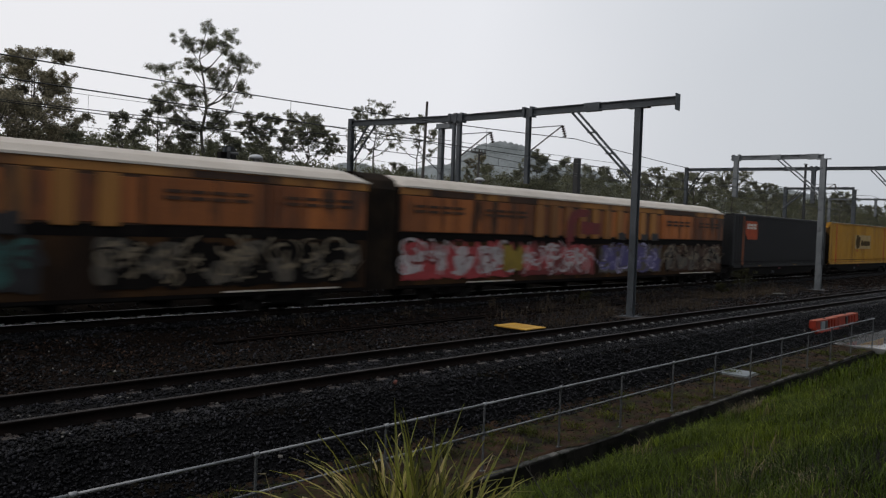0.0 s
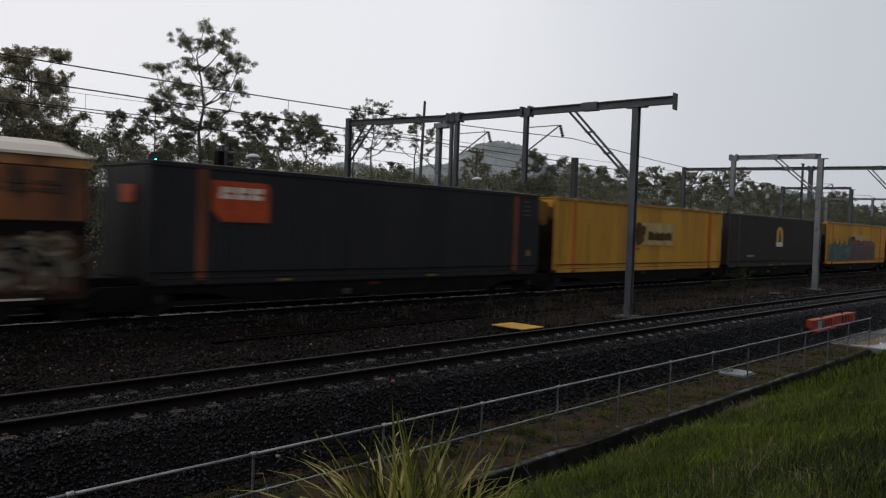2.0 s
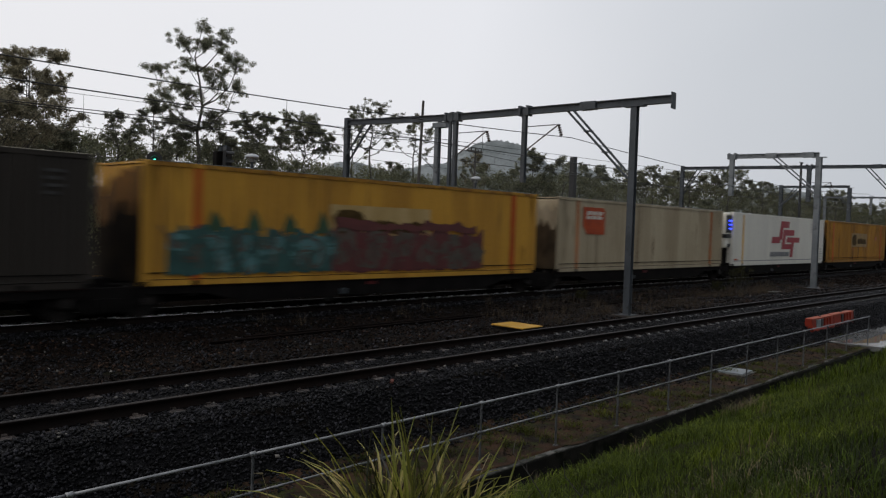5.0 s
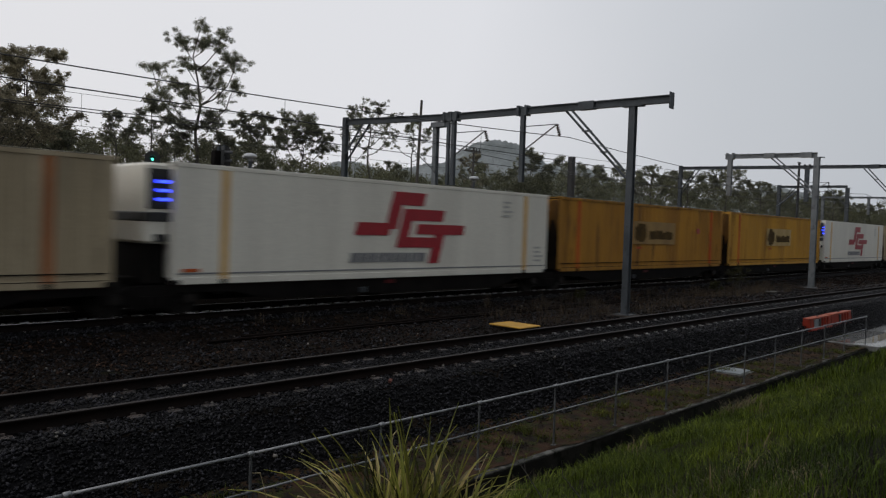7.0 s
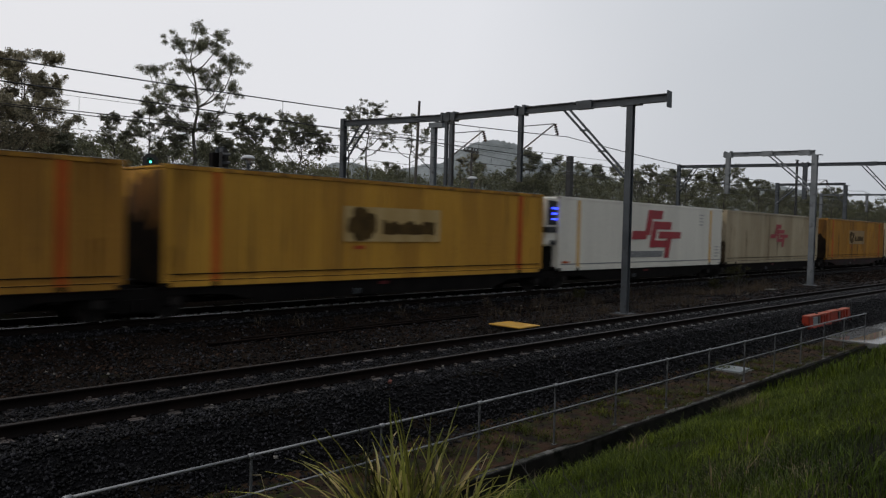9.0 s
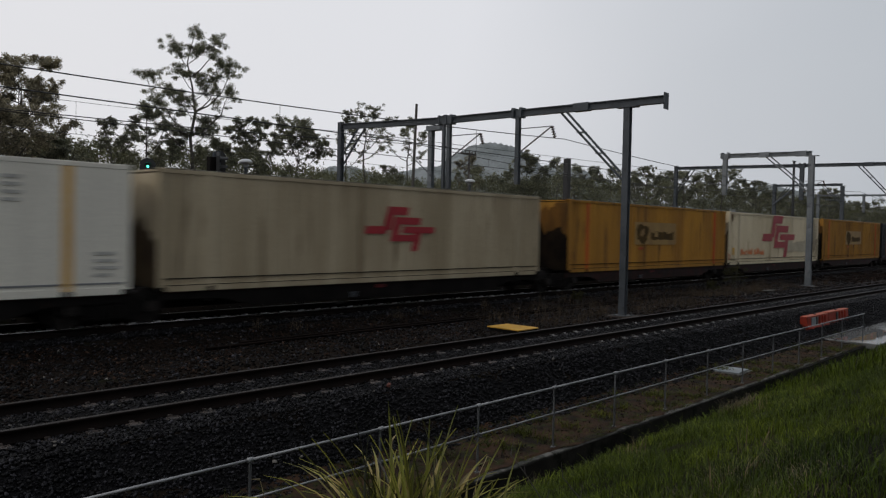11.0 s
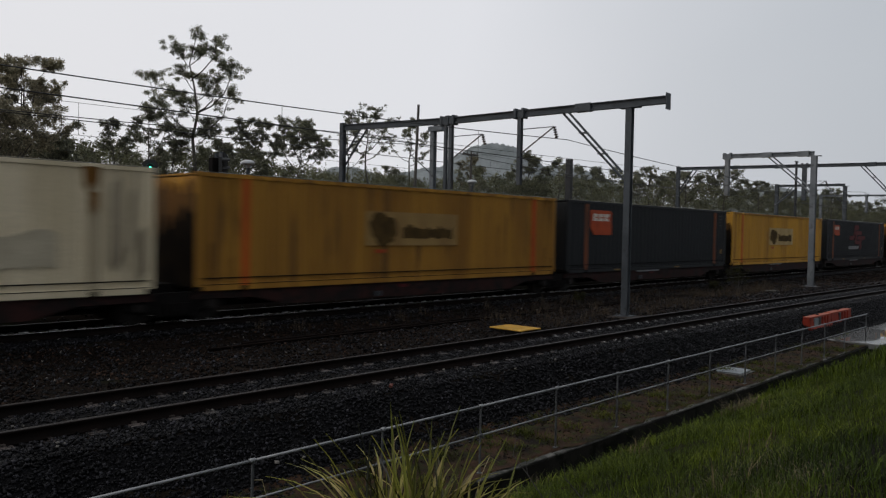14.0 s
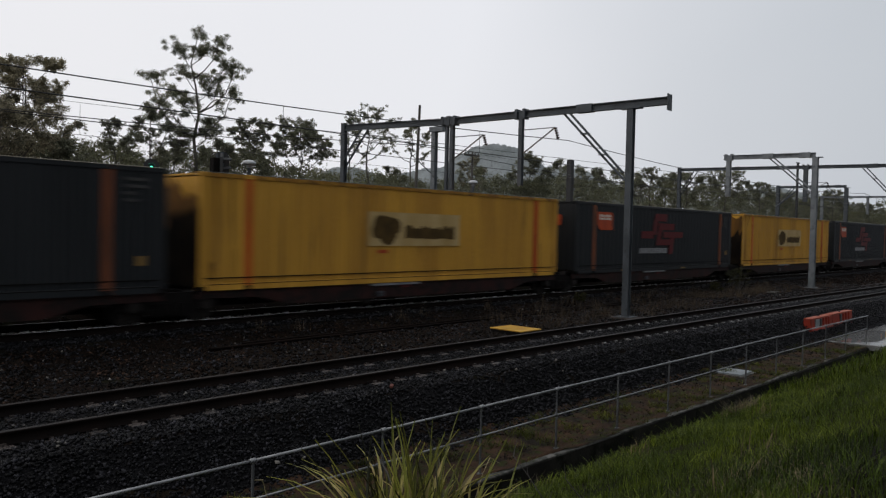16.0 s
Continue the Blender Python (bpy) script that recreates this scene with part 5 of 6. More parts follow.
for i, s in enumerate(STARTS):
    flat_wagon(s, STARTS[i + 1] if i + 1 < len(STARTS) else s + 16.3, i + 1 == len(STARTS))


def yellow_box(i, dirty=False, x=5.4, gap=False):
    c = cargo_container(STARTS[i], YELLOWDIRTY if dirty else YELLOW, ORANGE,
                        "grimy yellow ribbed container with painted-out sign" if dirty else "yellow ribbed container with orange posts and painted-out sign")
    painted_out(c, x, 1.12, rnd, PANELDIRTY if dirty else PANEL, gap)
    sheet(c, "red_mark", rect(x + 0.4, x + 0.8, 0.9, 1.0), LOGOORANGE, "small red mark")
    return c


def slate_box(i, label, paint=DARKBLUE, big=True):
    c = cargo_container(STARTS[i], paint, DULLPOST, label)
    if big:
        corner_sign(c, 1.62, 1.55, 1.02, 0.93)
    else:
        corner_sign(c, 1.55, 1.8, 0.75, 0.68)
    small_marks(c, LONG - 1.0, 2.6, rnd, DIMGREY)
    sheet(c, "yellow_label", rect(LONG - 0.7, LONG - 0.5, 0.66, 0.88), DIMGOLD, "small yellow label")
    for x in (3.6, 9.2):
        sheet(c, "yellow_tag", rect(x, x + 0.4, 0.04, 0.1), DIMGOLD, "yellow tag on the rail", -0.02)
    part("end_sign", boxes((-0.03, -0.02, 0.7, 1.35, 1.95, 2.38)), LOGOORANGE, c, "orange sign on the end wall")
    return c


slate_box(0, "dark slate ribbed container with an orange corner sign")
yellow_box(1, x=5.75)
brown = cargo_container(STARTS[2], DARKBROWN, DARKBROWN, "dark brown ribbed container with a yellow arch emblem")
arch = [(6.9, 1.25), (6.9, 1.85)] + [(7.42 - 0.52 * math.cos(math.pi * k / 10), 1.85 + 0.5 * math.sin(math.pi * k / 10)) for k in range(1, 10)] + [(7.94, 1.85), (7.94, 1.25)]
sheet(brown, "arch_emblem", arch, GOLD, "yellow arch emblem")
sheet(brown, "emblem_figure", [(7.16, 1.3), (7.68, 1.3), (7.66, 1.7), (7.52, 2.14), (7.3, 2.1), (7.25, 1.7)], DARKBROWN, "dark plain shape in the arch", -0.013)
sheet(brown, "emblem_foot", [(6.86, 1.16), (7.98, 1.16), (7.92, 1.42), (6.92, 1.42)], LOGOWHITE, "pale base of the emblem", -0.016)
for x in (5.95, 8.0):
    sheet(brown, "yellow_tag", rect(x, x + 0.5, 0.04, 0.12), DIMGOLD, "yellow tag on the rail", -0.02)
sheet(brown, "pale_tag", rect(2.6, 3.6, 0.55, 0.66), LOGOGREY, "")
small_marks(brown, LONG - 1.0, 2.5, rnd, DIMGREY)
tagbox = yellow_box(3)
tagged(tagbox, "yellow ribbed container sprayed with teal and maroon graffiti")
pale = cargo_container(STARTS[4], GREYWHITE, FADEDPOST, "stained grey-white ribbed container with an orange corner sign")
corner_sign(pale, 1.75, 1.5)


def cold_box(i):
    c = cargo_container(STARTS[i], WHITE, AMBER, "clean white refrigerated container with a red slanting mark", True, False)
    bar_mark(c, 5.65, 1.28, 1.0, LOGORED, LOGOGREY)
    cooling_unit(c)
    small_marks(c, LONG - 2.7, 2.5, rnd)
    small_marks(c, LONG - 0.8, 0.9, rnd)
    part("groove_strip", boxes((0.14, LONG - 0.14, -0.002, 0.014, 0.24, 0.28)), LOGOGREY, c, "grey groove above the bottom rail")
    part("orange_lamp", boxes((0.25, 0.7, -0.015, 0.0, 0.3, 0.38)), ORANGE, c)


cold_box(5)
grimy = yellow_box(6, True, 5.65)
sheet(grimy, "red_square", blob(12.16, 1.8, 0.17, 0.14, 12, 0.05), LOGORED, "small red square")
yellow_box(7)
cold_box(8)
pale2 = cargo_container(STARTS[9], GREYWHITE, GREYWHITE, "stained grey-white ribbed container with a faded red mark")
bar_mark(pale2, 6.4, 1.45, 0.62, LOGORED, None)
yellow_box(10, True, 5.22, True)
sprayed = cargo_container(STARTS[11], WHITEGRIMY, GREYWHITE, "stained white ribbed container with red mark and orange scrawl")
bar_mark(sprayed, 4.95, 1.33, 1.15, LOGORED, None)
sheet(sprayed, "overpaint", ragged(8.4, 12.9, 0.6, 1.5, 0.3, rnd, 22), GREYWASH, "grey overpainted patch")
sheet(sprayed, "yellow_label", rect(0.5, 0.8, 0.55, 0.95), GOLD, "small yellow label")
sheet(sprayed, "red_label", rect(0.02, 0.16, 0.3, 0.62), LOGOORANGE, "small red label", -0.02)
for x in (1.7, 2.6, 3.6, 4.4):
    sheet(sprayed, "orange_scrawl", ragged(x, x + 0.75, 0.5, 0.95, 0.3, rnd, 7), SCRAWL, "orange sprayed scrawl", -0.02)
for x, w, top, low in ((LONG - 1.62, 0.34, 2.86, 2.25), (LONG - 1.5, 0.2, 2.3, 1.7), (0.3, 0.2, 2.8, 2.3)):
    sheet(sprayed, "rust_run", [(x, low + 0.2), (x + w * 0.3, low), (x + w * 0.6, low + 0.3), (x + w, low + 0.1), (x + w * 1.05, top), (x - w * 0.05, top)], YELLOWSOOT, "brown rust run below the roof", -0.018)
for x, w, top, low in ((LONG - 1.05, 0.3, 2.7, 0.5), (LONG - 0.62, 0.16, 2.5, 0.9), (LONG - 0.4, 0.2, 1.6, 0.25)):
    sheet(sprayed, "grime_run", [(x, low + 0.2), (x + w * 0.4, low), (x + w, low + 0.3), (x + w * 0.9, top), (x + w * 0.1, top - 0.2)], GREYSOOT, "grey-brown grime run", -0.016)
yellow_box(12, True)
slate_box(13, "dark teal ribbed container with an orange corner sign", DARKTEAL)
yellow_box(14)
for i in (15, 17):
    c = slate_box(i, "dark teal ribbed container with a dull red mark", DARKTEAL, False)
    bar_mark(c, 5.3, 1.47, 0.85, DULLRED, LOGOGREY)
yellow_box(16)
yellow_box(18)


# ---- louvred vans at the head of the view ----
VAN_LONG = 23.1


def louvred_van(s_left, paints, label, gangway=False):
    v = thing("louvred_van", pose(s_left, FACE_Y, BODY_Z), label, "railway van", "old louvred vans")
    z0, band0, band1, eave = 0.55, 1.93, 2.2, 3.58
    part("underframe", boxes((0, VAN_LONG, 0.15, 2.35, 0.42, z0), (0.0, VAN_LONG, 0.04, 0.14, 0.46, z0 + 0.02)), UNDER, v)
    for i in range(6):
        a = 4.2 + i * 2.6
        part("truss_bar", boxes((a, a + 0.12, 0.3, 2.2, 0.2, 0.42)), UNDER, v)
    part("lower_wall", boxes((0.02, VAN_LONG - 0.02, 0.03, 2.47, z0, band0)), VANLOWER, v, "grimy lower wall")
    part("band", boxes((0.02, VAN_LONG - 0.02, 0.02, 2.48, band0, band1)), VANBLACK, v, "black band round the body")
    part("upper_wall", boxes((0.02, VAN_LONG - 0.02, 0.03, 2.47, band1, eave - 0.22)), VANBROWN, v)
    part("head_rail", boxes((0, VAN_LONG, 0.0, 2.5, eave - 0.22, eave), bevel=0.01), VANYELLOW, v)
    for x0, x1 in ((3.2, 5.6), (VAN_LONG - 4.6, VAN_LONG - 1.0)):
        part("sill_strip", boxes((x0, x1, -0.012, 0.03, z0 + 0.01, z0 + 0.05)), VANROOF, v, "pale scraped strip along the sill")
    d = 6.7
    for x in (0.05, VAN_LONG - d - 0.05):
        for k in range(2):
            a = x + 0.06 + k * d / 2
            door = part("door", boxes((a, a + d / 2 - 0.1, -0.03, 0.03, band1 + 0.02, eave - 0.25), bevel=0.012), VANORANGE, v, "weathered orange sliding door")
            for j in range(4):
                part("rib", boxes((a + 0.2 + j * 0.75, a + 0.27 + j * 0.75, -0.055, -0.03, band1 + 0.06, eave - 0.3)), VANORANGE, door)
            for z in (2.98, 2.82):
                for j in range(4):
                    part("lettering_bar", boxes((a + 0.45 + j * 0.6, a + 0.93 + j * 0.6, -0.066, -0.058, z, z + 0.085)), VANBROWN, door, "faded bar of lettering")
        part("patch", boxes((x + 1.2, x + 3.4, -0.018, -0.004, eave - 0.2, eave - 0.03)), VANBROWN, v, "dark patch on the head rail")
    n = 10
    step = (VAN_LONG - 2 * d - 0.2) / n
    for k in range(n):
        a = d + 0.1 + k * step
        part("pillar", boxes((a, a + step * 0.5, -0.06, 0.03, band1 - 0.05, eave - 0.24), bevel=0.015), VANYELLOW, v, "faded yellow pillar")
        part("panel", boxes((a + step * 0.52, a + step * 0.98, -0.012, 0.03, band1 + 0.04, eave - 0.3), bevel=0.01), VANORANGE, v, "recessed rusty orange panel")
    bm = bmesh.new()
    prof = [(-0.06, eave), (-0.05, eave + 0.06), (0.25, eave + 0.24), (0.75, eave + 0.38), (1.25, eave + 0.43), (1.75, eave + 0.38), (2.25, eave + 0.24), (2.55, eave + 0.06), (2.56, eave)]
    rows = [[bm.verts.new((x, y, z - dz * (z - eave))) for y, z in prof] for x, dz in ((-0.02, 0.5), (0.35, 0.05), (0.6, 0), (VAN_LONG - 0.6, 0), (VAN_LONG - 0.35, 0.05), (VAN_LONG + 0.02, 0.5))]
    for a, b in zip(rows, rows[1:]):
        for i in range(len(prof) - 1):
            bm.faces.new((a[i], b[i], b[i + 1], a[i + 1]))
    bm.faces.new(rows[0])
    bm.faces.new(rows[-1][::-1])
    part("roof", bm, VANROOF, v, "off-white curved roof")
    for x in (-0.03, VAN_LONG - 0.02):
        part("end_wall", boxes((x, x + 0.05, 0.03, 2.47, z0, eave)), VANBLACK, v, "near-black end wall")
        for y in (0.5, 1.0, 1.5, 2.0):
            part("end_rib", boxes((x - 0.04, x + 0.09, y - 0.04, y + 0.04, z0, eave)), VANBLACK, v)
    for x0, x1, n, colours, text in paints:
        scrawl(v, x0, x1, z0 + 0.12, band0 + 0.12, n, colours, text)
    for x in (2.6, VAN_LONG - 2.6):
        bogie(v, x)
    if gangway:
        bm = bmesh.new()
        rows = []
        for i in range(17):
            k = 0.06 * (i % 2)
            x = -1.27 * (1 - i / 16)
            rows.append([bm.verts.new((x, y, z)) for y, z in ((0.1 + k, z0 - 0.1), (0.1 + k, eave - 0.1), (0.3 + k, eave + 0.2 - k), (0.8, eave + 0.4 - k), (1.7, eave + 0.4 - k), (2.2 - k, eave + 0.2 - k), (2.4 - k, eave - 0.1), (2.4 - k, z0 - 0.1))])
        for a, b in zip(rows, rows[1:]):
            for i in range(7):
                bm.faces.new((a[i], b[i], b[i + 1], a[i + 1]))
        part("bellows", bm, BELLOWS, v, "dirty brown folded bellows between the vans")
    for x in (-0.45, VAN_LONG):
        part("coupler", boxes((x, x + 0.45, 1.1, 1.4, 0.5, 0.75)), UNDER, v)
    MOVING.append((v, s_left, FACE_Y, BODY_Z))
    return v


TEAL = (PAINTBLACK, PAINTTEAL, PAINTTEAL, PAINTBLACK)
BEIGE = (VANBLACK, PAINTGREY, PAINTBEIGE, VANBLACK)
first = louvred_van(14.45 - VAN_LONG, ((0.5, 7.6, 6, BEIGE, "dark grey sprayed graffiti"), (8.2, 14.2, 5, TEAL, "dark teal sprayed graffiti"), (15.4, 22.8, 7, BEIGE, "beige and black sprayed graffiti")), "rusty orange louvred van with teal and grey graffiti")
for k in range(4):
    sheet(first, "dark_tag", ragged(8.6 + k * 1.5, 9.3 + k * 1.5, 1.9, 2.5, 0.2, rnd, 6), PAINTBLACK, "black sprayed tag", -0.066)
van = louvred_van(15.75, ((0.15, 5.6, 5, (PAINTPINK, PAINTWHITE, PAINTWHITE, PAINTRED), "white and pink sprayed graffiti"), (5.95, 10.9, 4, (PAINTRED, PAINTPINK, PAINTWHITE, PAINTWHITE), "red and white sprayed graffiti"), (11.3, 16.5, 4, (PAINTGREY, PAINTVIOLET, PAINTVIOLET, PAINTLILAC), "violet sprayed graffiti"), (16.9, 22.8, 5, (VANBROWN, PAINTGREY, PAINTBEIGE, VANBLACK), "beige sprayed graffiti with pale blue")), "rusty orange louvred van with pink and violet graffiti", True)
sheet(van, "yellow_tag", ragged(5.0, 6.1, 0.9, 1.9, 0.4, rnd, 6), PAINTYELLOW, "yellow sprayed patch", -0.046)
sheet(van, "red_tag", [(8.75, 2.0), (8.8, 2.75), (9.05, 3.15), (9.5, 3.3), (10.3, 3.28), (10.25, 3.02), (9.6, 2.98), (9.3, 2.7), (9.25, 2.0)], PAINTRED, "dark red sprayed tag", -0.066)
sheet(van, "red_tag", ragged(9.75, 11.1, 2.3, 2.85, 0.08, rnd, 8), PAINTRED, "dark red sprayed tag", -0.070)
for k in range(4):
    sheet(van, "dark_tag", ragged(12.6 + k * 0.95, 13.2 + k * 0.95, 2.1, 2.5, 0.15, rnd, 6), PAINTBLACK, "black sprayed tag", -0.066)
for a, b in ((1.4, 3.2), (5.2, 6.9), (16.6, 18.4)):
    part("stain", boxes((a, b, -0.022, -0.006, 3.36, 3.56)), VANBROWN, van, "dark stain on the head rail")
scrawl(tagbox, 0.6, 5.5, 0.2, 1.5, 6, (PAINTTEAL, PAINTSKY, PAINTTEAL, PAINTGREY), "teal sprayed graffiti", -0.02)
for k in range(4):
    x = 1.6 + k * 1.1
    sheet(tagbox, "paint_spike", [(x, 1.3), (x + 0.5, 1.35), (x + 0.42, 1.6), (x + 0.2, 1.85 + 0.1 * (k % 2)), (x + 0.08, 1.55)], PAINTGREEN, "dark green sprayed spike", -0.019, 0.004)
scrawl(tagbox, 5.45, 12.0, 0.18, 1.6, 6, (PAINTMAROON, PAINTGREY, PAINTMAROON, PAINTGREY), "maroon and grey sprayed graffiti", -0.02)
sheet(tagbox, "paint_edge", ragged(5.6, 11.6, 1.4, 1.85, 0.3, rnd, 20), PAINTMAROON, "maroon sprayed edge", -0.044, 0.002)

# ---- grass bank ----
def blades(name, x, y, height, width, mat, label, category="grass", lean=0.5, seed=1, steps=((0, 1.0), (0.4, 0.85), (0.75, 0.55), (1.0, 0.08))):
    """Curved blades, each of two or three quads, rooted on the ground at x, y."""
    g = np.random.default_rng(seed)
    n = len(x)
    z = np.interp(y, [p[0] for p in BANK], [p[1] for p in BANK]) - 0.02
    h = height * (0.5 + 0.8 * g.random(n))
    a = g.random(n) * 2 * np.pi
    bend_ = lean * h * (0.2 + g.random(n))
    da, db = np.cos(a), np.sin(a)
    wx, wy = -db * width, da * width
    rows = []
    for k, w in steps:
        cx, cy, cz = x + da * bend_ * k * k, y + db * bend_ * k * k, z + h * (k - 0.25 * k * k * lean)
        rows += [np.stack([cx - wx * w, cy - wy * w, cz], -1), np.stack([cx + wx * w, cy + wy * w, cz], -1)]
    v = np.stack(rows, 1).reshape(-1, 3)
    q = np.array([(2 * i, 2 * i + 1, 2 * i + 3, 2 * i + 2) for i in range(len(steps) - 1)])
    f = (np.arange(n)[:, None, None] * 2 * len(steps) + q[None]).reshape(-1, 4)
    return tagged(new(name, from_arrays(name, v, f, mat)), label, category, kind="stuff")


def lumps(x, y, low=0.6):
    """Height of the sward: knee-high lumps with hollows between them."""
    k = 0.5 + 0.25 * np.sin(2.3 * x + 1.7 * np.sin(1.9 * y)) + 0.25 * np.sin(3.7 * y + 1.3 * np.sin(2.9 * x))
    return low + (1.45 - low) * k


SHORT = ((0, 1.0), (0.55, 0.75), (1.0, 0.08))


def clumped(n, x0, x1, y0, y1, clumps, spread, power=1.0):
    cx = x0 + (x1 - x0) * rng.random(clumps) ** power
    cy = y0 + (y1 - y0) * rng.random(clumps)
    i = rng.integers(0, clumps, n)
    return cx[i] + rng.normal(0, spread, n), np.clip(cy[i] + rng.normal(0, spread, n), y0, y1)


n = 46000
x = -7 + 9 * rng.random(n) ** 0.8
y = -4 + 10.8 * rng.random(n)
blades("bank_grass", x, y, 0.17, 0.006, GRASS, "green grass on the bank", lean=0.6, seed=22, steps=SHORT)
n = 30000
x = 1 + 16 * rng.random(n) ** 1.3
y = -3 + 4 * rng.random(n)
blades("bank_grass", x, y, 0.17, 0.006, GRASS, "green grass on the top of the bank", lean=0.6, seed=23, steps=SHORT)
n = 78000
x = 0.8 + 20 * rng.random(n) ** 1.5 + rng.normal(0, 0.5, n)
y = 0.9 + 5.75 * rng.random(n)
blades("bank_grass", x, y, 0.15 * lumps(x, y), 0.0032, GRASS, "lush green grass on the bank", lean=0.6, seed=3, steps=SHORT)
x, y = clumped(42000, 1, 26, 1.2, 6.6, 700, 0.17, 1.2)
blades("bank_grass", x, y, 0.165 * lumps(x, y, 0.45), 0.0034, GRASSTOP, "taller bright clumps of lush green grass", lean=0.9, seed=4)
n = 7000
x = 2 + 30 * rng.random(n)
y = 6.3 + 0.45 * rng.random(n)
blades("bank_grass", x, y, 0.2, 0.006, GRASSTOP, "bright grass on the edge of the drain", lean=0.7, seed=15)
x, y = clumped(260, 14.9, 16.0, 6.0, 6.4, 5, 0.14)
blades("straw", x, y, 0.34, 0.006, STRAW, "clump of dry straw on the edge of the drain", lean=0.8, seed=16)
n = 16000
x = 18 + 60 * rng.random(n) ** 1.4
y = 0.8 + 6.0 * rng.random(n)
blades("bank_grass", x, y, 0.36, 0.011, GRASS, "green grass farther along the bank", seed=5)
x, y = clumped(420, 3, 24, 1.5, 6.6, 26, 0.13)
blades("straw", x, y, 0.3, 0.005, STRAW, "dry straw among the green grass", seed=6)
x, y = clumped(2600, 2.2, 8, 1.3, 3.2, 60, 0.13)
blades("straw", x, y, 0.1, 0.0035, STRAW, "flattened brown thatch in the grass", lean=1.6, seed=31)
x, y = clumped(900, 5, 26, 6.1, 6.7, 40, 0.1)
blades("bank_grass", x, y, 0.3, 0.0045, GRASSTOP, "long thin blades leaning over the drain", lean=0.9, seed=32)
x, y = clumped(2600, 6, 34, 7.22, 7.5, 34, 0.16)
blades("weeds", x, y, 0.14, 0.007, WEED, "weeds hanging over the kerb", "weeds", 1.0, 17)
x, y = clumped(6500, 5, 32, 7.35, 8.7, 54, 0.13, 1.2)
blades("weeds", x, y, 0.15, 0.007, WEED, "low green weeds on the muddy strip", "weeds", 0.9, 7)
x, y = clumped(7000, 5, 34, 7.45, 8.6, 260, 0.1)
blades("weeds", x, y, 0.06, 0.006, WEED, "short moss and seedlings on the muddy strip", "weeds", 0.9, 27, SHORT)
x, y = clumped(900, 17.4, 30, 12.6, 13.5, 24, 0.2)
blades("straw", x, y, 0.35, 0.005, DEADWEED, "dry grass round the gantry footing", seed=8)
x, y = clumped(1800, 18, 48, 13.6, 16.3, 36, 0.28)
blades("straw", x, y, 0.38, 0.006, DEADWEED, "dry weeds between the tracks", "weeds", seed=9)
x, y = clumped(1300, 32, 42, 14.2, 15.6, 14, 0.35)
blades("weeds", x, y, 0.3, 0.007, DEADWEED, "dull brown weeds beside the pale gantry leg", "weeds", seed=10)
x, y = clumped(420, 9, 40, 15.9, 16.6, 17, 0.1)
blades("straw", x, y, 0.42, 0.004, DEADWEED, "tufts of dry stalks along the freight line", "weeds", 0.6, seed=28)
slab = part("concrete_slab", boxes((-0.6, 0.6, -0.22, 0.22, 0, 0.07), bevel=0.012), CONCRETE)
slab.matrix_basis = pose(38.9, 14.05, ground_z(14.05), 0, 0, 8)
tagged(slab, "pale concrete slab lying flat beside the track", "concrete slab")


# ---- strap-leaved tussock and stalks ----
def strap_mesh(k):
    g = random.Random(100 + k)
    bm = bmesh.new()
    h, reach, w = g.uniform(0.85, 1.25), (g.uniform(0.08, 0.3), g.uniform(0.36, 0.6))[k % 5 < 2], g.uniform(0.006, 0.0125)
    rows = []
    for i in range(11):
        t = i / 10
        x, z = reach * t ** 2, h * (t - 0.5 * reach * t ** 3.4)
        ww = w * (1 - t ** 3) + 0.001
        rows.append([bm.verts.new((x, -ww, z)), bm.verts.new((x + 0.004, 0, z - ww * 0.4)), bm.verts.new((x, ww, z))])
    for a, b in zip(rows, rows[1:]):
        for i in (0, 1):
            bm.faces.new((a[i], a[i + 1], b[i + 1], b[i]))
    me = bpy.data.meshes.new("strap_leaf")
    bm.to_mesh(me)
    bm.free()
    me.materials.append(TUFT)
    return me


STRAPS = [strap_mesh(k) for k in range(15)]


def tussock(x, y, count, size, label):
    t = thing("tussock", pose(x, y, ground_z(y) - 0.02), label, "grass tussock", "strap-leaved tussocks")
    for i in range(count):
        ob = piece("leaf", STRAPS[i % 15], TUFT, t)
        a = random.uniform(0, 360)
        r = random.uniform(0, 0.12) * size
        ob.matrix_basis = pose(r * math.cos(a), r * math.sin(a), 0, random.uniform(-10, 10), random.uniform(-8, 8), a) @ Matrix.Scale(size * random.uniform(0.6, 1.03), 4)


tussock(2.12, 2.24, 290, 1.06, "large tussock of long yellow-green strap leaves")
tussock(2.25, 2.18, 180, 1.04, "tussock of yellow-green strap leaves")
tussock(1.96, 2.26, 80, 0.9, "tussock of arching yellow-green strap leaves")
tussock(2.38, 2.13, 90, 0.94, "small tussock of yellow-green strap leaves")


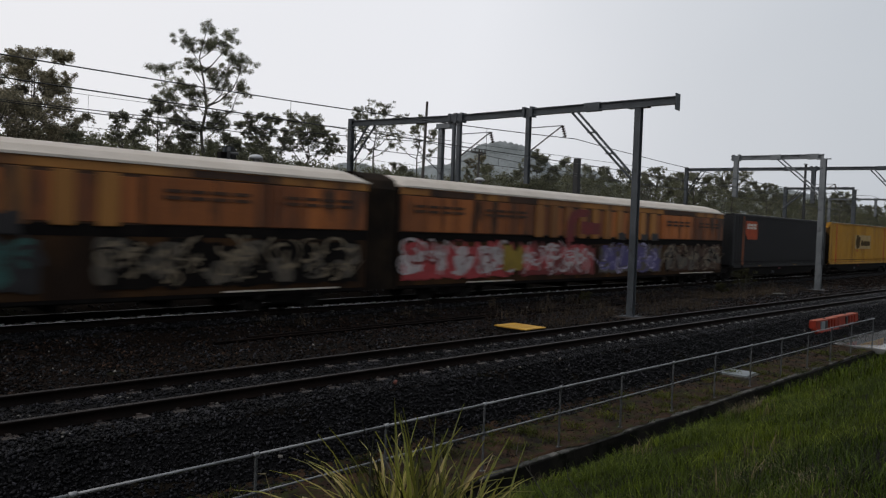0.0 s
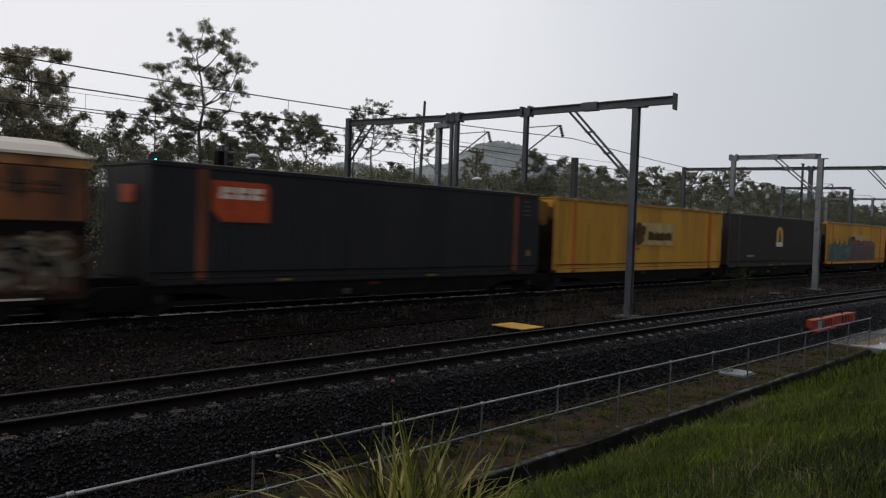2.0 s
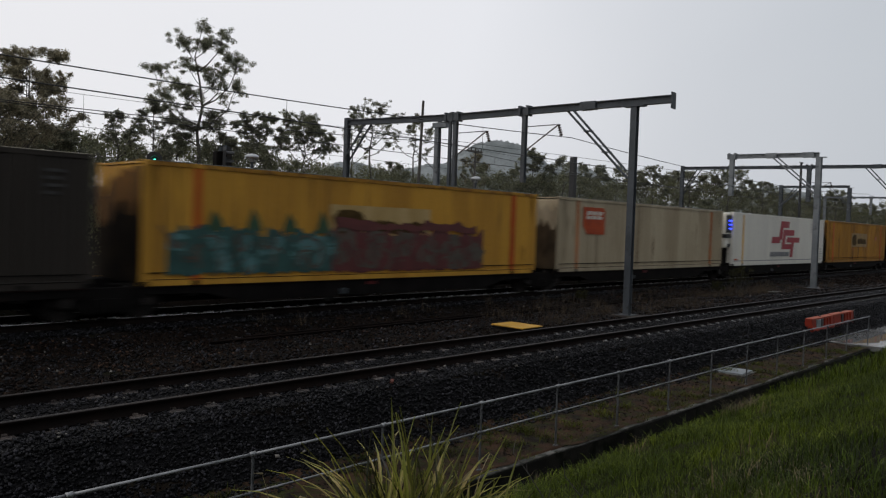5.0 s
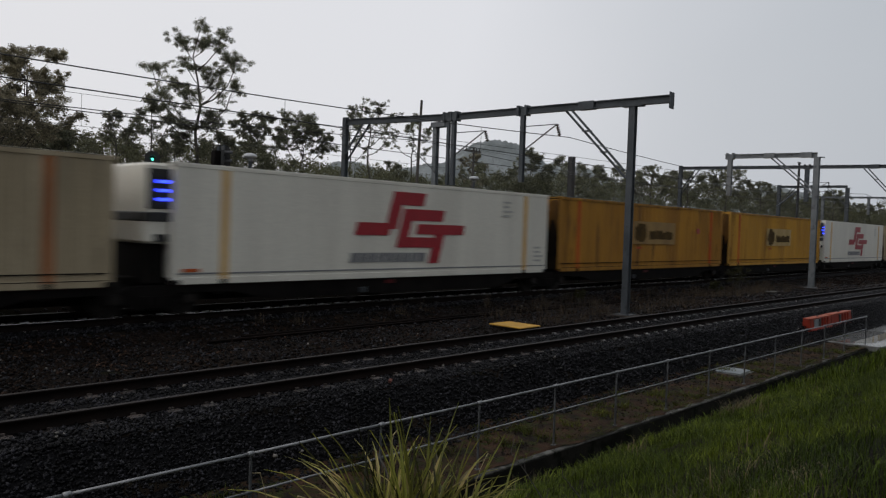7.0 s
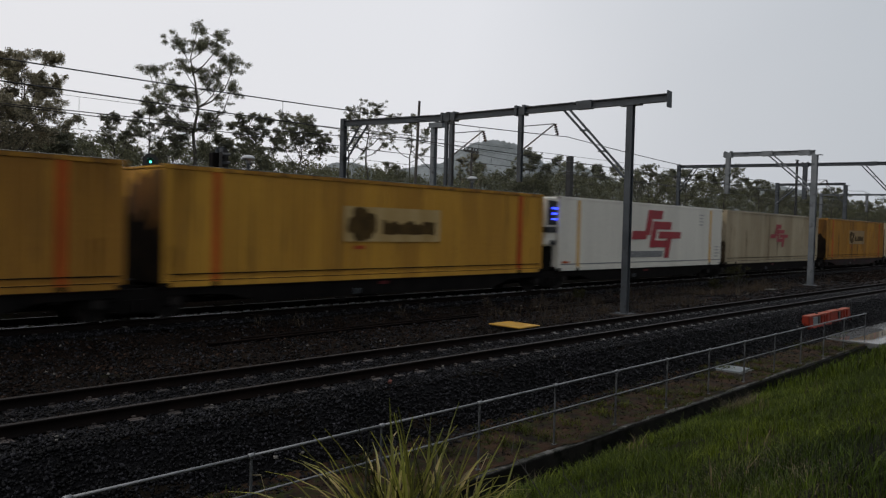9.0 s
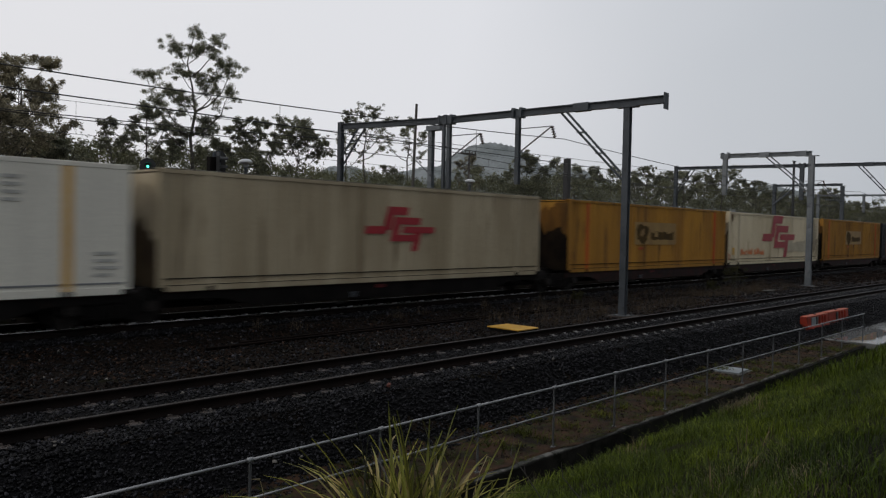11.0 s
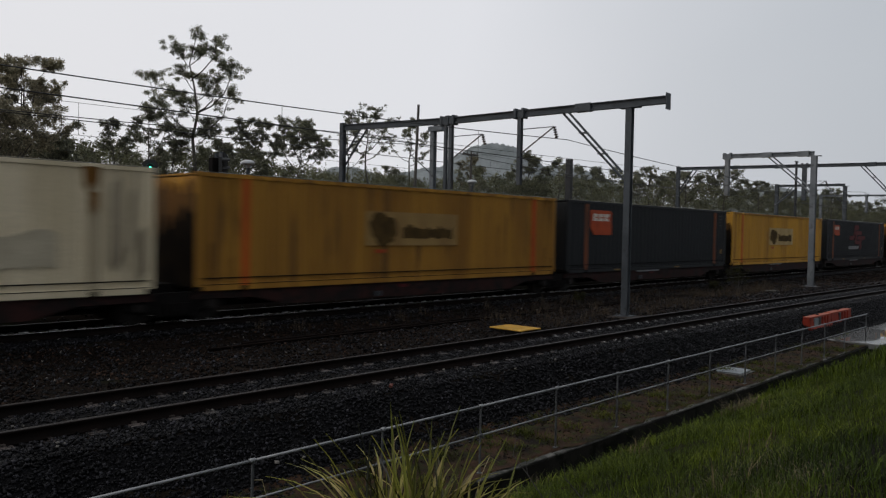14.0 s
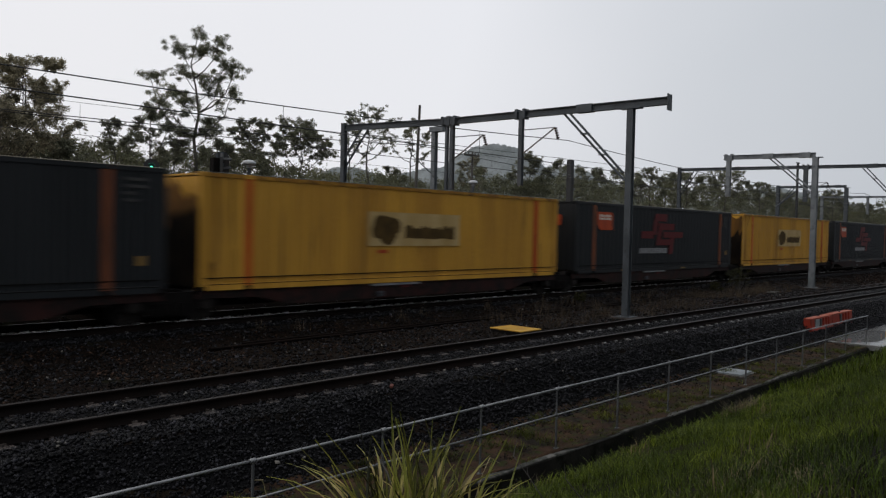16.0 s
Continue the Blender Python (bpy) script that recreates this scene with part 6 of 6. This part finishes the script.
def stalk(x, y, h, lean):
    s = thing("dry_stalk", pose(x, y, ground_z(y)), "thin dry grass stalk with a pale seed head", "grass stalk", "dry stalks")
    bm = bmesh.new()
    pts = [Vector((lean * t ** 2.5, lean * 0.4 * t * t, h * (t - abs(lean) * 0.5 * t ** 4))) for t in (0, 0.2, 0.4, 0.6, 0.75, 0.88, 1.0)]
    rings = [[bm.verts.new(p + Vector((0.0015 * a, 0.0015 * b, 0))) for a, b in ((1, 0), (0, 1), (-1, 0), (0, -1))] for p in pts]
    for p, q in zip(rings, rings[1:]):
        for i in range(4):
            bm.faces.new((p[i], p[(i + 1) % 4], q[(i + 1) % 4], q[i]))
    part("stem", bm, SEED, s)
    bm = bmesh.new()
    tube(bm, pts[-1], pts[-1] + Vector((lean * 0.25, 0.0, 0.05 - abs(lean) * 0.3)), 0.004, 0.001, n=5)
    part("seed_head", bm, SEED, s)


for a, b, h, lean in ((1.05, 2.35, 1.06, 0.16), (1.12, 2.35, 1.12, -0.18), (1.22, 2.35, 1.02, 0.2), (1.42, 2.3, 1.12, -0.22), (1.5, 2.3, 1.02, 0.26), (1.62, 2.3, 1.16, -0.14), (2.5, 2.2, 0.98, 0.32), (2.1, 2.3, 1.12, 0.1), (1.9, 2.3, 1.04, -0.22), (1.3, 2.3, 0.96, 0.22)):
    stalk(a, b, h, lean)


def bare_stem(x, y, base, tips):
    """A leafless woody weed: a leaning stem with short twigs."""
    s = thing("dead_stem", pose(x, y, base), "thin bare dead stem leaning over the grass", "dead weed", "dead stems")
    bm = bmesh.new()
    last = Vector((0, 0, 0))
    for i, p in enumerate(tips):
        tube(bm, last, p, 0.006 - 0.001 * i, 0.005 - 0.001 * i, n=5, caps=False)
        last = Vector(p)
    part("stem", bm, BARK, s)
    for i, p in enumerate(tips):
        bm = bmesh.new()
        tube(bm, p, Vector(p) + Vector((-0.02 + 0.05 * (i % 2), 0.0, 0.1)), 0.0025, 0.001, n=4, caps=False)
        part("twig", bm, BARK, s)


bare_stem(4.05, 2.55, ground_z(2.55), ((-0.12, 0.06, 0.2), (-0.27, 0.1, 0.4), (-0.42, 0.15, 0.62), (-0.5, 0.2, 0.74)))
bare_stem(4.3, 2.5, ground_z(2.5), ((-0.1, 0.06, 0.18), (-0.22, 0.1, 0.36), (-0.36, 0.14, 0.52)))


# ---- trees ----
def leaf_cloud(clumps, per, leaf, seed):
    """Small drooping leaves gathered round the clumps (centre, radius)."""
    g = np.random.default_rng(seed)
    c = np.array([p for p, r in clumps])
    r = np.array([q for p, q in clumps])
    i = np.repeat(np.arange(len(c)), (per * (r / r.mean()) ** 2).astype(int) + 4)
    n = len(i)
    d = g.normal(0, 1, (n, 3))
    d /= np.linalg.norm(d, axis=1)[:, None]
    pos = c[i] + d * (r[i] * (0.12 + 0.95 * g.random(n) ** 0.8))[:, None] * np.array([1, 1, 0.85])
    u = g.normal(0, 1, (n, 3))
    u[:, 2] = u[:, 2] * 0.7 - 0.5
    u /= np.linalg.norm(u, axis=1)[:, None]
    w = np.cross(u, g.normal(0, 1, (n, 3)))
    w /= np.linalg.norm(w, axis=1)[:, None]
    s = leaf * (0.6 + 0.8 * g.random(n))[:, None]
    v = np.stack([pos, pos + u * s * 0.5 + w * s * 0.22, pos + u * s, pos + u * s * 0.5 - w * s * 0.22], 1).reshape(-1, 3)
    return v, np.arange(n * 4).reshape(-1, 4)


def tufts(g, p, size, many):
    """A few leaf clumps close round the end of a twig."""
    return [(tuple(p + Vector((g.gauss(0, 0.5), g.gauss(0, 0.5), g.gauss(0.1, 0.36))) * size), size * g.uniform(0.38, 0.72)) for _ in range(many)]


def limb(bm, points, r0, r1):
    """A tapering bent limb through the points."""
    n = len(points) - 1
    for i in range(n):
        a, b = (r0 + (r1 - r0) * k / n for k in (i, i + 1))
        tube(bm, points[i], points[i + 1], a, b, n=5, caps=False)


def gum_tree(m, height, spread, limbs, seed, label, per=110, leaf=0.2, low=0.3, full=1.0, mat=LEAF, boughs=()):
    """A eucalypt: a bent tapering trunk, rising limbs that fork, and loose clumps of leaves at the ends of their twigs. boughs: for a tree of known habit, each bough's root height, then the reach and height of its knee and of its end."""
    g = random.Random(seed)
    t = thing("gum_tree", m, label, "tree", "eucalypts behind the railway")
    bm = bmesh.new()
    r = height * 0.012
    trunk = [Vector((0, 0, -0.5))]
    for i in range(1, 8):
        trunk.append(Vector((g.uniform(-1, 1) * height * 0.012 * i ** 0.5, g.uniform(-1, 1) * height * 0.012, height * 0.93 * i / 7)))
    for i, (p, q) in enumerate(zip(trunk, trunk[1:])):
        tube(bm, p, q, r * (1.08 - i / 7.4), r * (1.08 - (i + 1) / 7.4), n=7, caps=False)

    def on_trunk(h):
        for p, q in zip(trunk, trunk[1:]):
            if p.z <= h <= q.z:
                return p.lerp(q, (h - p.z) / (q.z - p.z))
        return trunk[-1]

    clumps = []
    for k in range(4):
        clumps += tufts(g, trunk[-1] + Vector((g.uniform(-0.1, 0.1) * spread, g.uniform(-0.1, 0.1) * spread, height * 0.03 - 0.04 * spread * k)), spread * 0.13, 2)
    for root, u1, h1, u2, h2 in boughs:
        base = on_trunk(root)
        side = g.uniform(-0.7, 0.7)
        knee = Vector((u1, side * abs(u1), h1))
        end = Vector((u2, side * abs(u2) + g.uniform(-0.3, 0.3), h2))
        mid = base.lerp(knee, 0.5) + Vector((0, 0, -0.12 * abs(u1)))
        rr = 0.014 + 0.0115 * (end - base).length
        limb(bm, [base, mid, knee, knee.lerp(end, 0.5) + Vector((g.uniform(-0.12, 0.12), g.uniform(-0.12, 0.12), 0)), end], rr, 0.012)
        clumps += tufts(g, end, 0.54, 7)
        for j in range(10):
            o = knee.lerp(end, g.random()) if j else mid.lerp(knee, 0.8)
            b = g.uniform(0, 6.28)
            tip = o + Vector((math.cos(b), math.sin(b), g.uniform(-0.1, 0.7))) * g.uniform(0.35, 1.0)
            limb(bm, [o, o.lerp(tip, 0.5) + Vector((0, 0, 0.06)), tip], 0.012, 0.006)
            clumps += tufts(g, tip, 0.34, 3)
    for k in range(limbs):
        f = low + (0.93 - low) * (k + g.random() * 0.6) / limbs
        base = on_trunk(f * trunk[-1].z)
        h = base.z
        a = k * 2.4 + g.uniform(-0.5, 0.5)
        reach = spread * (0.5 + 0.5 * g.random()) * (1.0 - 0.72 * max(0, f - 0.5) / 0.5)
        rise = min(reach * g.uniform(0.6, 1.2), max(height * 0.97 - h, 0.1))
        way = Vector((math.cos(a), math.sin(a), 0))
        knee = base + way * reach * 0.5 + Vector((0, 0, rise * 0.32))
        end = base + way * reach + Vector((0, 0, rise))
        rr = r * (1.0 - f) * 0.5 + 0.02
        limb(bm, [base, base.lerp(knee, 0.5) - Vector((0, 0, 0.05 * reach)), knee, knee.lerp(end, 0.55) + way.orthogonal().normalized() * reach * g.uniform(-0.06, 0.06), end], rr, rr * 0.25)
        size = spread * full * 0.085
        clumps += tufts(g, end, size, 4)
        for j in range(9):
            b = a + g.uniform(-1.5, 1.5)
            o = base.lerp(knee, 0.6 + 0.4 * g.random()) if j < 1 else knee.lerp(end, g.random())
            tip = o + Vector((math.cos(b), math.sin(b), g.uniform(-0.05, 0.9))) * reach * g.uniform(0.16, 0.42)
            tip.z = min(tip.z, height * 0.97)
            tube(bm, o, tip, rr * 0.28, rr * 0.1, n=4, caps=False)
            clumps += tufts(g, tip, size * g.uniform(0.6, 1.0), 3)
    part("trunk", bm, BARK, t, "bare grey-brown trunk and limbs", True)
    v, f = leaf_cloud(clumps, per, leaf, seed)
    piece("crown", from_arrays("crown", v, f, mat), mat, t, "loose dark olive leaves")
    return t


def at(ratio, y, sink=0.0):
    return pose(ratio * y, y, ground_z(y) - sink)


def reach_to(slope, y):
    """The height of a tree at depth y whose top stands at that slope over the eye."""
    return 2.6 + slope * y - ground_z(y)


TALL = ((5.2, -2.3, 6.9, -3.0, 9.3), (4.2, -1.6, 5.4, -3.0, 6.75), (5.25, 1.9, 6.8, 2.45, 8.5), (6.9, 1.9, 8.3, 2.45, 10.4), (6.95, 1.05, 7.9, 1.45, 10.4),
        (9.2, 1.2, 10.6, 1.45, 11.7), (8.3, -0.6, 9.1, -0.9, 9.8), (6.35, -0.4, 6.95, -0.8, 7.4), (9.9, -0.8, 10.6, -1.25, 11.2), (10.1, 0.4, 10.85, 0.55, 11.3), (7.7, 0.75, 8.3, 1.15, 8.9), (7.2, -0.9, 8.1, -1.7, 8.5), (5.6, -1.2, 6.3, -1.9, 7.4), (5.0, -0.8, 5.3, -1.5, 5.7), (5.4, 0.4, 5.8, 0.9, 6.4), (4.6, 0.6, 5.1, 0.9, 5.6))
gum_tree(pose(25.9, 48, ground_z(48), 0, 0, -46), reach_to(0.283, 48), 3.4, 0, 21, "tall open eucalypt standing above the others", 84, 0.095, 0.12, 1.1, LEAF, TALL)
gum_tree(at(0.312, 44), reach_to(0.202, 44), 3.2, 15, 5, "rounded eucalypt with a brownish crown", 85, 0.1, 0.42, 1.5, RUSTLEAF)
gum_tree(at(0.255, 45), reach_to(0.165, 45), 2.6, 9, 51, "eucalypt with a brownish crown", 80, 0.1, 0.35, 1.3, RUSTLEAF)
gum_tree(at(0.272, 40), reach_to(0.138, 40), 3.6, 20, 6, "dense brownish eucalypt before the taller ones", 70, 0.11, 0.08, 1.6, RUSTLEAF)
gum_tree(at(0.352, 42), reach_to(0.112, 42), 1.9, 12, 7, "low bushy eucalypt behind the railway", 36, 0.12, 0.1, 1.9)
gum_tree(at(0.424, 46), reach_to(0.142, 46), 2.0, 8, 9, "thin spreading eucalypt behind the railway", 26, 0.11, 0.35, 1.7)
gum_tree(at(0.474, 47), reach_to(0.168, 47), 2.1, 9, 19, "thin spreading eucalypt behind the railway", 26, 0.11, 0.4, 1.6)
gum_tree(at(0.505, 50), reach_to(0.124, 50), 2.0, 12, 91, "low bushy eucalypt under the tallest tree", 36, 0.12, 0.08, 1.9)
gum_tree(at(0.575, 52), reach_to(0.13, 52), 2.2, 12, 92, "low bushy eucalypt under the tallest tree", 36, 0.12, 0.08, 1.9)
gum_tree(at(0.628, 52), reach_to(0.168, 52), 2.5, 14, 10, "eucalypt beside the tallest tree", 65, 0.11, 0.2, 1.6)
gum_tree(at(0.72, 58), reach_to(0.177, 58), 2.9, 17, 8, "rounded eucalypt behind the railway", 75, 0.11, 0.42, 1.7)
gum_tree(at(0.862, 62), reach_to(0.217, 62), 4.2, 12, 12, "sparse eucalypt with bare pale limbs", 30, 0.13, 0.5, 1.1)
gum_tree(at(0.82, 64), reach_to(0.187, 64), 2.6, 7, 14, "sparse eucalypt with bare pale limbs", 28, 0.13, 0.45, 1.0)
gum_tree(at(0.965, 66), reach_to(0.207, 66), 3.4, 9, 13, "sparse eucalypt with bare pale limbs", 28, 0.13, 0.5, 1.1)
low = [gum_tree(pose(-60, 70 + 4 * k, ground_z(70)), 7 + k, 3.2 + 0.3 * k, 9, 40 + k, "low bushy eucalypt in the belt of trees", 46, 0.15, 0.1, 1.7) for k in range(4)]
trng = random.Random(77)
BELT = ((0, 0.092), (0.3, 0.107), (0.38, 0.113), (0.5, 0.122), (0.68, 0.117), (0.84, 0.109), (0.97, 0.108), (1.06, 0.112), (1.24, 0.127), (1.44, 0.134), (1.6, 0.142), (1.8, 0.15), (2.0, 0.154), (2.3, 0.162), (2.56, 0.16), (3.2, 0.164), (3.9, 0.155), (5, 0.155))


def belt(ratio):
    uneven = 1 + 0.05 * math.sin(ratio * 23) + 0.04 * math.sin(ratio * 61 + 1)
    return float(np.interp(ratio, [p[0] for p in BELT], [p[1] for p in BELT])) * uneven


for k in range(44):
    ratio = 0.36 + 4.3 * (k / 43) ** 1.25 + trng.uniform(-0.04, 0.04)
    y = trng.uniform(50, 78) if ratio < 1.3 else trng.uniform(48, 66)
    tall = max(reach_to(belt(ratio) * trng.uniform(0.9, 1.05 if ratio < 1.4 else 1.26), y), 1.8)
    s = tall / (7 + k % 4)
    t = copy_thing(low[k % 4], pose(ratio * y, y, ground_z(y) - 0.3, 0, 0, trng.uniform(0, 360)))
    t.scale = (max(s, 0.55), max(s, 0.55), s)
gum_tree(at(1.328, 52), reach_to(0.179, 52), 2.7, 18, 31, "dense dark bushy tree on the slope", 50, 0.12, 0.1, 1.8)
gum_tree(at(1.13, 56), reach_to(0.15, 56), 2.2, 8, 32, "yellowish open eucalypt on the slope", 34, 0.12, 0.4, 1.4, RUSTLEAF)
gum_tree(at(1.86, 46), reach_to(0.18, 46), 3.0, 10, 36, "spreading eucalypt beyond the gantries", 36, 0.13, 0.4, 1.2)
gum_tree(at(2.34, 44), reach_to(0.222, 44), 3.6, 11, 33, "flat-topped eucalypt beyond the gantries", 36, 0.13, 0.55, 1.2)
gum_tree(at(2.62, 46), reach_to(0.195, 46), 3.2, 10, 34, "flat-topped eucalypt beyond the gantries", 36, 0.13, 0.5, 1.2)
gum_tree(at(3.42, 40), reach_to(0.214, 40), 3.4, 11, 35, "eucalypt beyond the far gantry", 36, 0.13, 0.35, 1.2)

def shrub(x, y, size, seed, label):
    """A low bush of thin stems and small leaves."""
    g = random.Random(seed)
    t = thing("shrub", pose(x, y, ground_z(y) - 0.03), label, "shrub", "bushes between the tracks")
    bm = bmesh.new()
    clumps = []
    for k in range(16):
        a = g.uniform(0, 6.28)
        tip = Vector((math.cos(a) * g.uniform(0.1, 0.75), math.sin(a) * g.uniform(0.1, 0.5), g.uniform(0.35, 1.0))) * size
        limb(bm, [Vector((0, 0, 0)), tip * 0.5 + Vector((0, 0, 0.06)), tip], 0.012, 0.004)
        clumps += tufts(g, tip, 0.17 * size, 3)
    part("stem", bm, BARK, t, "thin brown stems")
    v, f = leaf_cloud(clumps, 46, 0.05, seed)
    piece("leaves", from_arrays("leaves", v, f, SHRUBLEAF), SHRUBLEAF, t, "small olive leaves")


shrub(38.0, 15.35, 1.15, 61, "olive bush growing between the tracks")
shrub(35.6, 15.5, 0.6, 62, "small olive bush growing between the tracks")
shrub(24.4, 15.9, 0.5, 63, "small straggly bush beside the freight line")

# scrub on the slope and the far wood
c = []
for k in range(500):
    y = 29 + 14 * trng.random() ** 1.2
    x = y * (0.05 + 4.3 * trng.random() ** 1.4)
    c.append(((x, y, ground_z(y) + trng.uniform(0.1, 0.9)), trng.uniform(0.5, 1.2)))
for k in range(2100):
    y = trng.uniform(42, 66)
    ratio = 0.05 + 4.2 * trng.random() ** 1.5
    top = belt(ratio)
    c.append(((ratio * y, y, 2.6 + y * (0.02 + (top - 0.033) * trng.random() ** 0.7)), trng.uniform(0.5, 1.1)))
v, f = leaf_cloud(c, 62, 0.17, 71)
tagged(new("scrub", from_arrays("scrub", v, f, SCRUB)), "tangled olive scrub covering the slope", "scrub", kind="stuff")
c = []
for k in range(2300):
    y = trng.uniform(80, 115)
    ratio = 0.05 + 4.4 * trng.random() ** 1.3
    c.append(((ratio * y, y, 2.6 + y * (0.02 + (belt(ratio) - 0.038) * trng.random() ** 0.75)), trng.uniform(1.0, 1.9)))
v, f = leaf_cloud(c, 64, 0.4, 72)
tagged(new("far_wood", from_arrays("far_wood", v, f, SCRUB)), "belt of distant dark woodland", "woodland", kind="stuff")


# ---- hills ----
def hill(x, y, height, wide, label, seed):
    n = 150
    X, Y = np.meshgrid(np.linspace(-wide * 2, wide * 2, n), np.linspace(-wide, wide * 2, n), indexing="ij")
    g = np.random.default_rng(seed)
    Z = height * np.exp(-((X / wide) ** 2 * 1.1) - ((Y / wide) ** 2)) - 8
    for k in range(40):
        a, b, w = g.uniform(-1.6, 1.6) * wide, g.uniform(-1, 1) * wide, g.uniform(0.06, 0.22) * wide
        Z += g.uniform(-0.03, 0.05) * height * np.exp(-(((X - a) ** 2 + (Y - b) ** 2) / w ** 2))
    Z += height * 0.032 * g.random((n, n)) ** 2 * (Z > 0)
    i = np.arange(n * n).reshape(n, n)
    q = np.stack([i[:-1, :-1], i[1:, :-1], i[1:, 1:], i[:-1, 1:]], -1).reshape(-1, 4)
    ob = new("hill", from_arrays("hill", np.stack([X, Y, Z], -1).reshape(-1, 3), q, HAZEHILL, True))
    ob.location = (x, y, 8)
    tagged(ob, label, "hill", kind="structure")


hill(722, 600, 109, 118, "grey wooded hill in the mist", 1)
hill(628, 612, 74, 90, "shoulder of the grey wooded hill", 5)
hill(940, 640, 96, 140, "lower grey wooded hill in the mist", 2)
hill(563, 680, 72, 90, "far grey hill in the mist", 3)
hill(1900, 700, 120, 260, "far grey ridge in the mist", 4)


# ---- what moves: every wagon, van and container runs along the line, and the wheels turn ----
def motions():
    for ob, s, y, z in MOVING:
        walk(ob, [(t / 2, pose(s - run(t / 2), y, z)) for t in range(33)])
    for k, x in ((0, -0.9), (1, 0.9)):
        first = AXLES[0][k]
        walk(first, [(i / FPS, pose(x, 1.25, 0.43, 0, -math.degrees(run(i / FPS) / 0.43) % 360, 0)) for i in range(16 * FPS + 1)])
        for axles in AXLES[1:]:
            other = axles[k].animation_data_create()
            other.action = first.animation_data.action
            other.action_slot = first.animation_data.action_slot
            axles[k].rotation_mode = "QUATERNION"


motions()
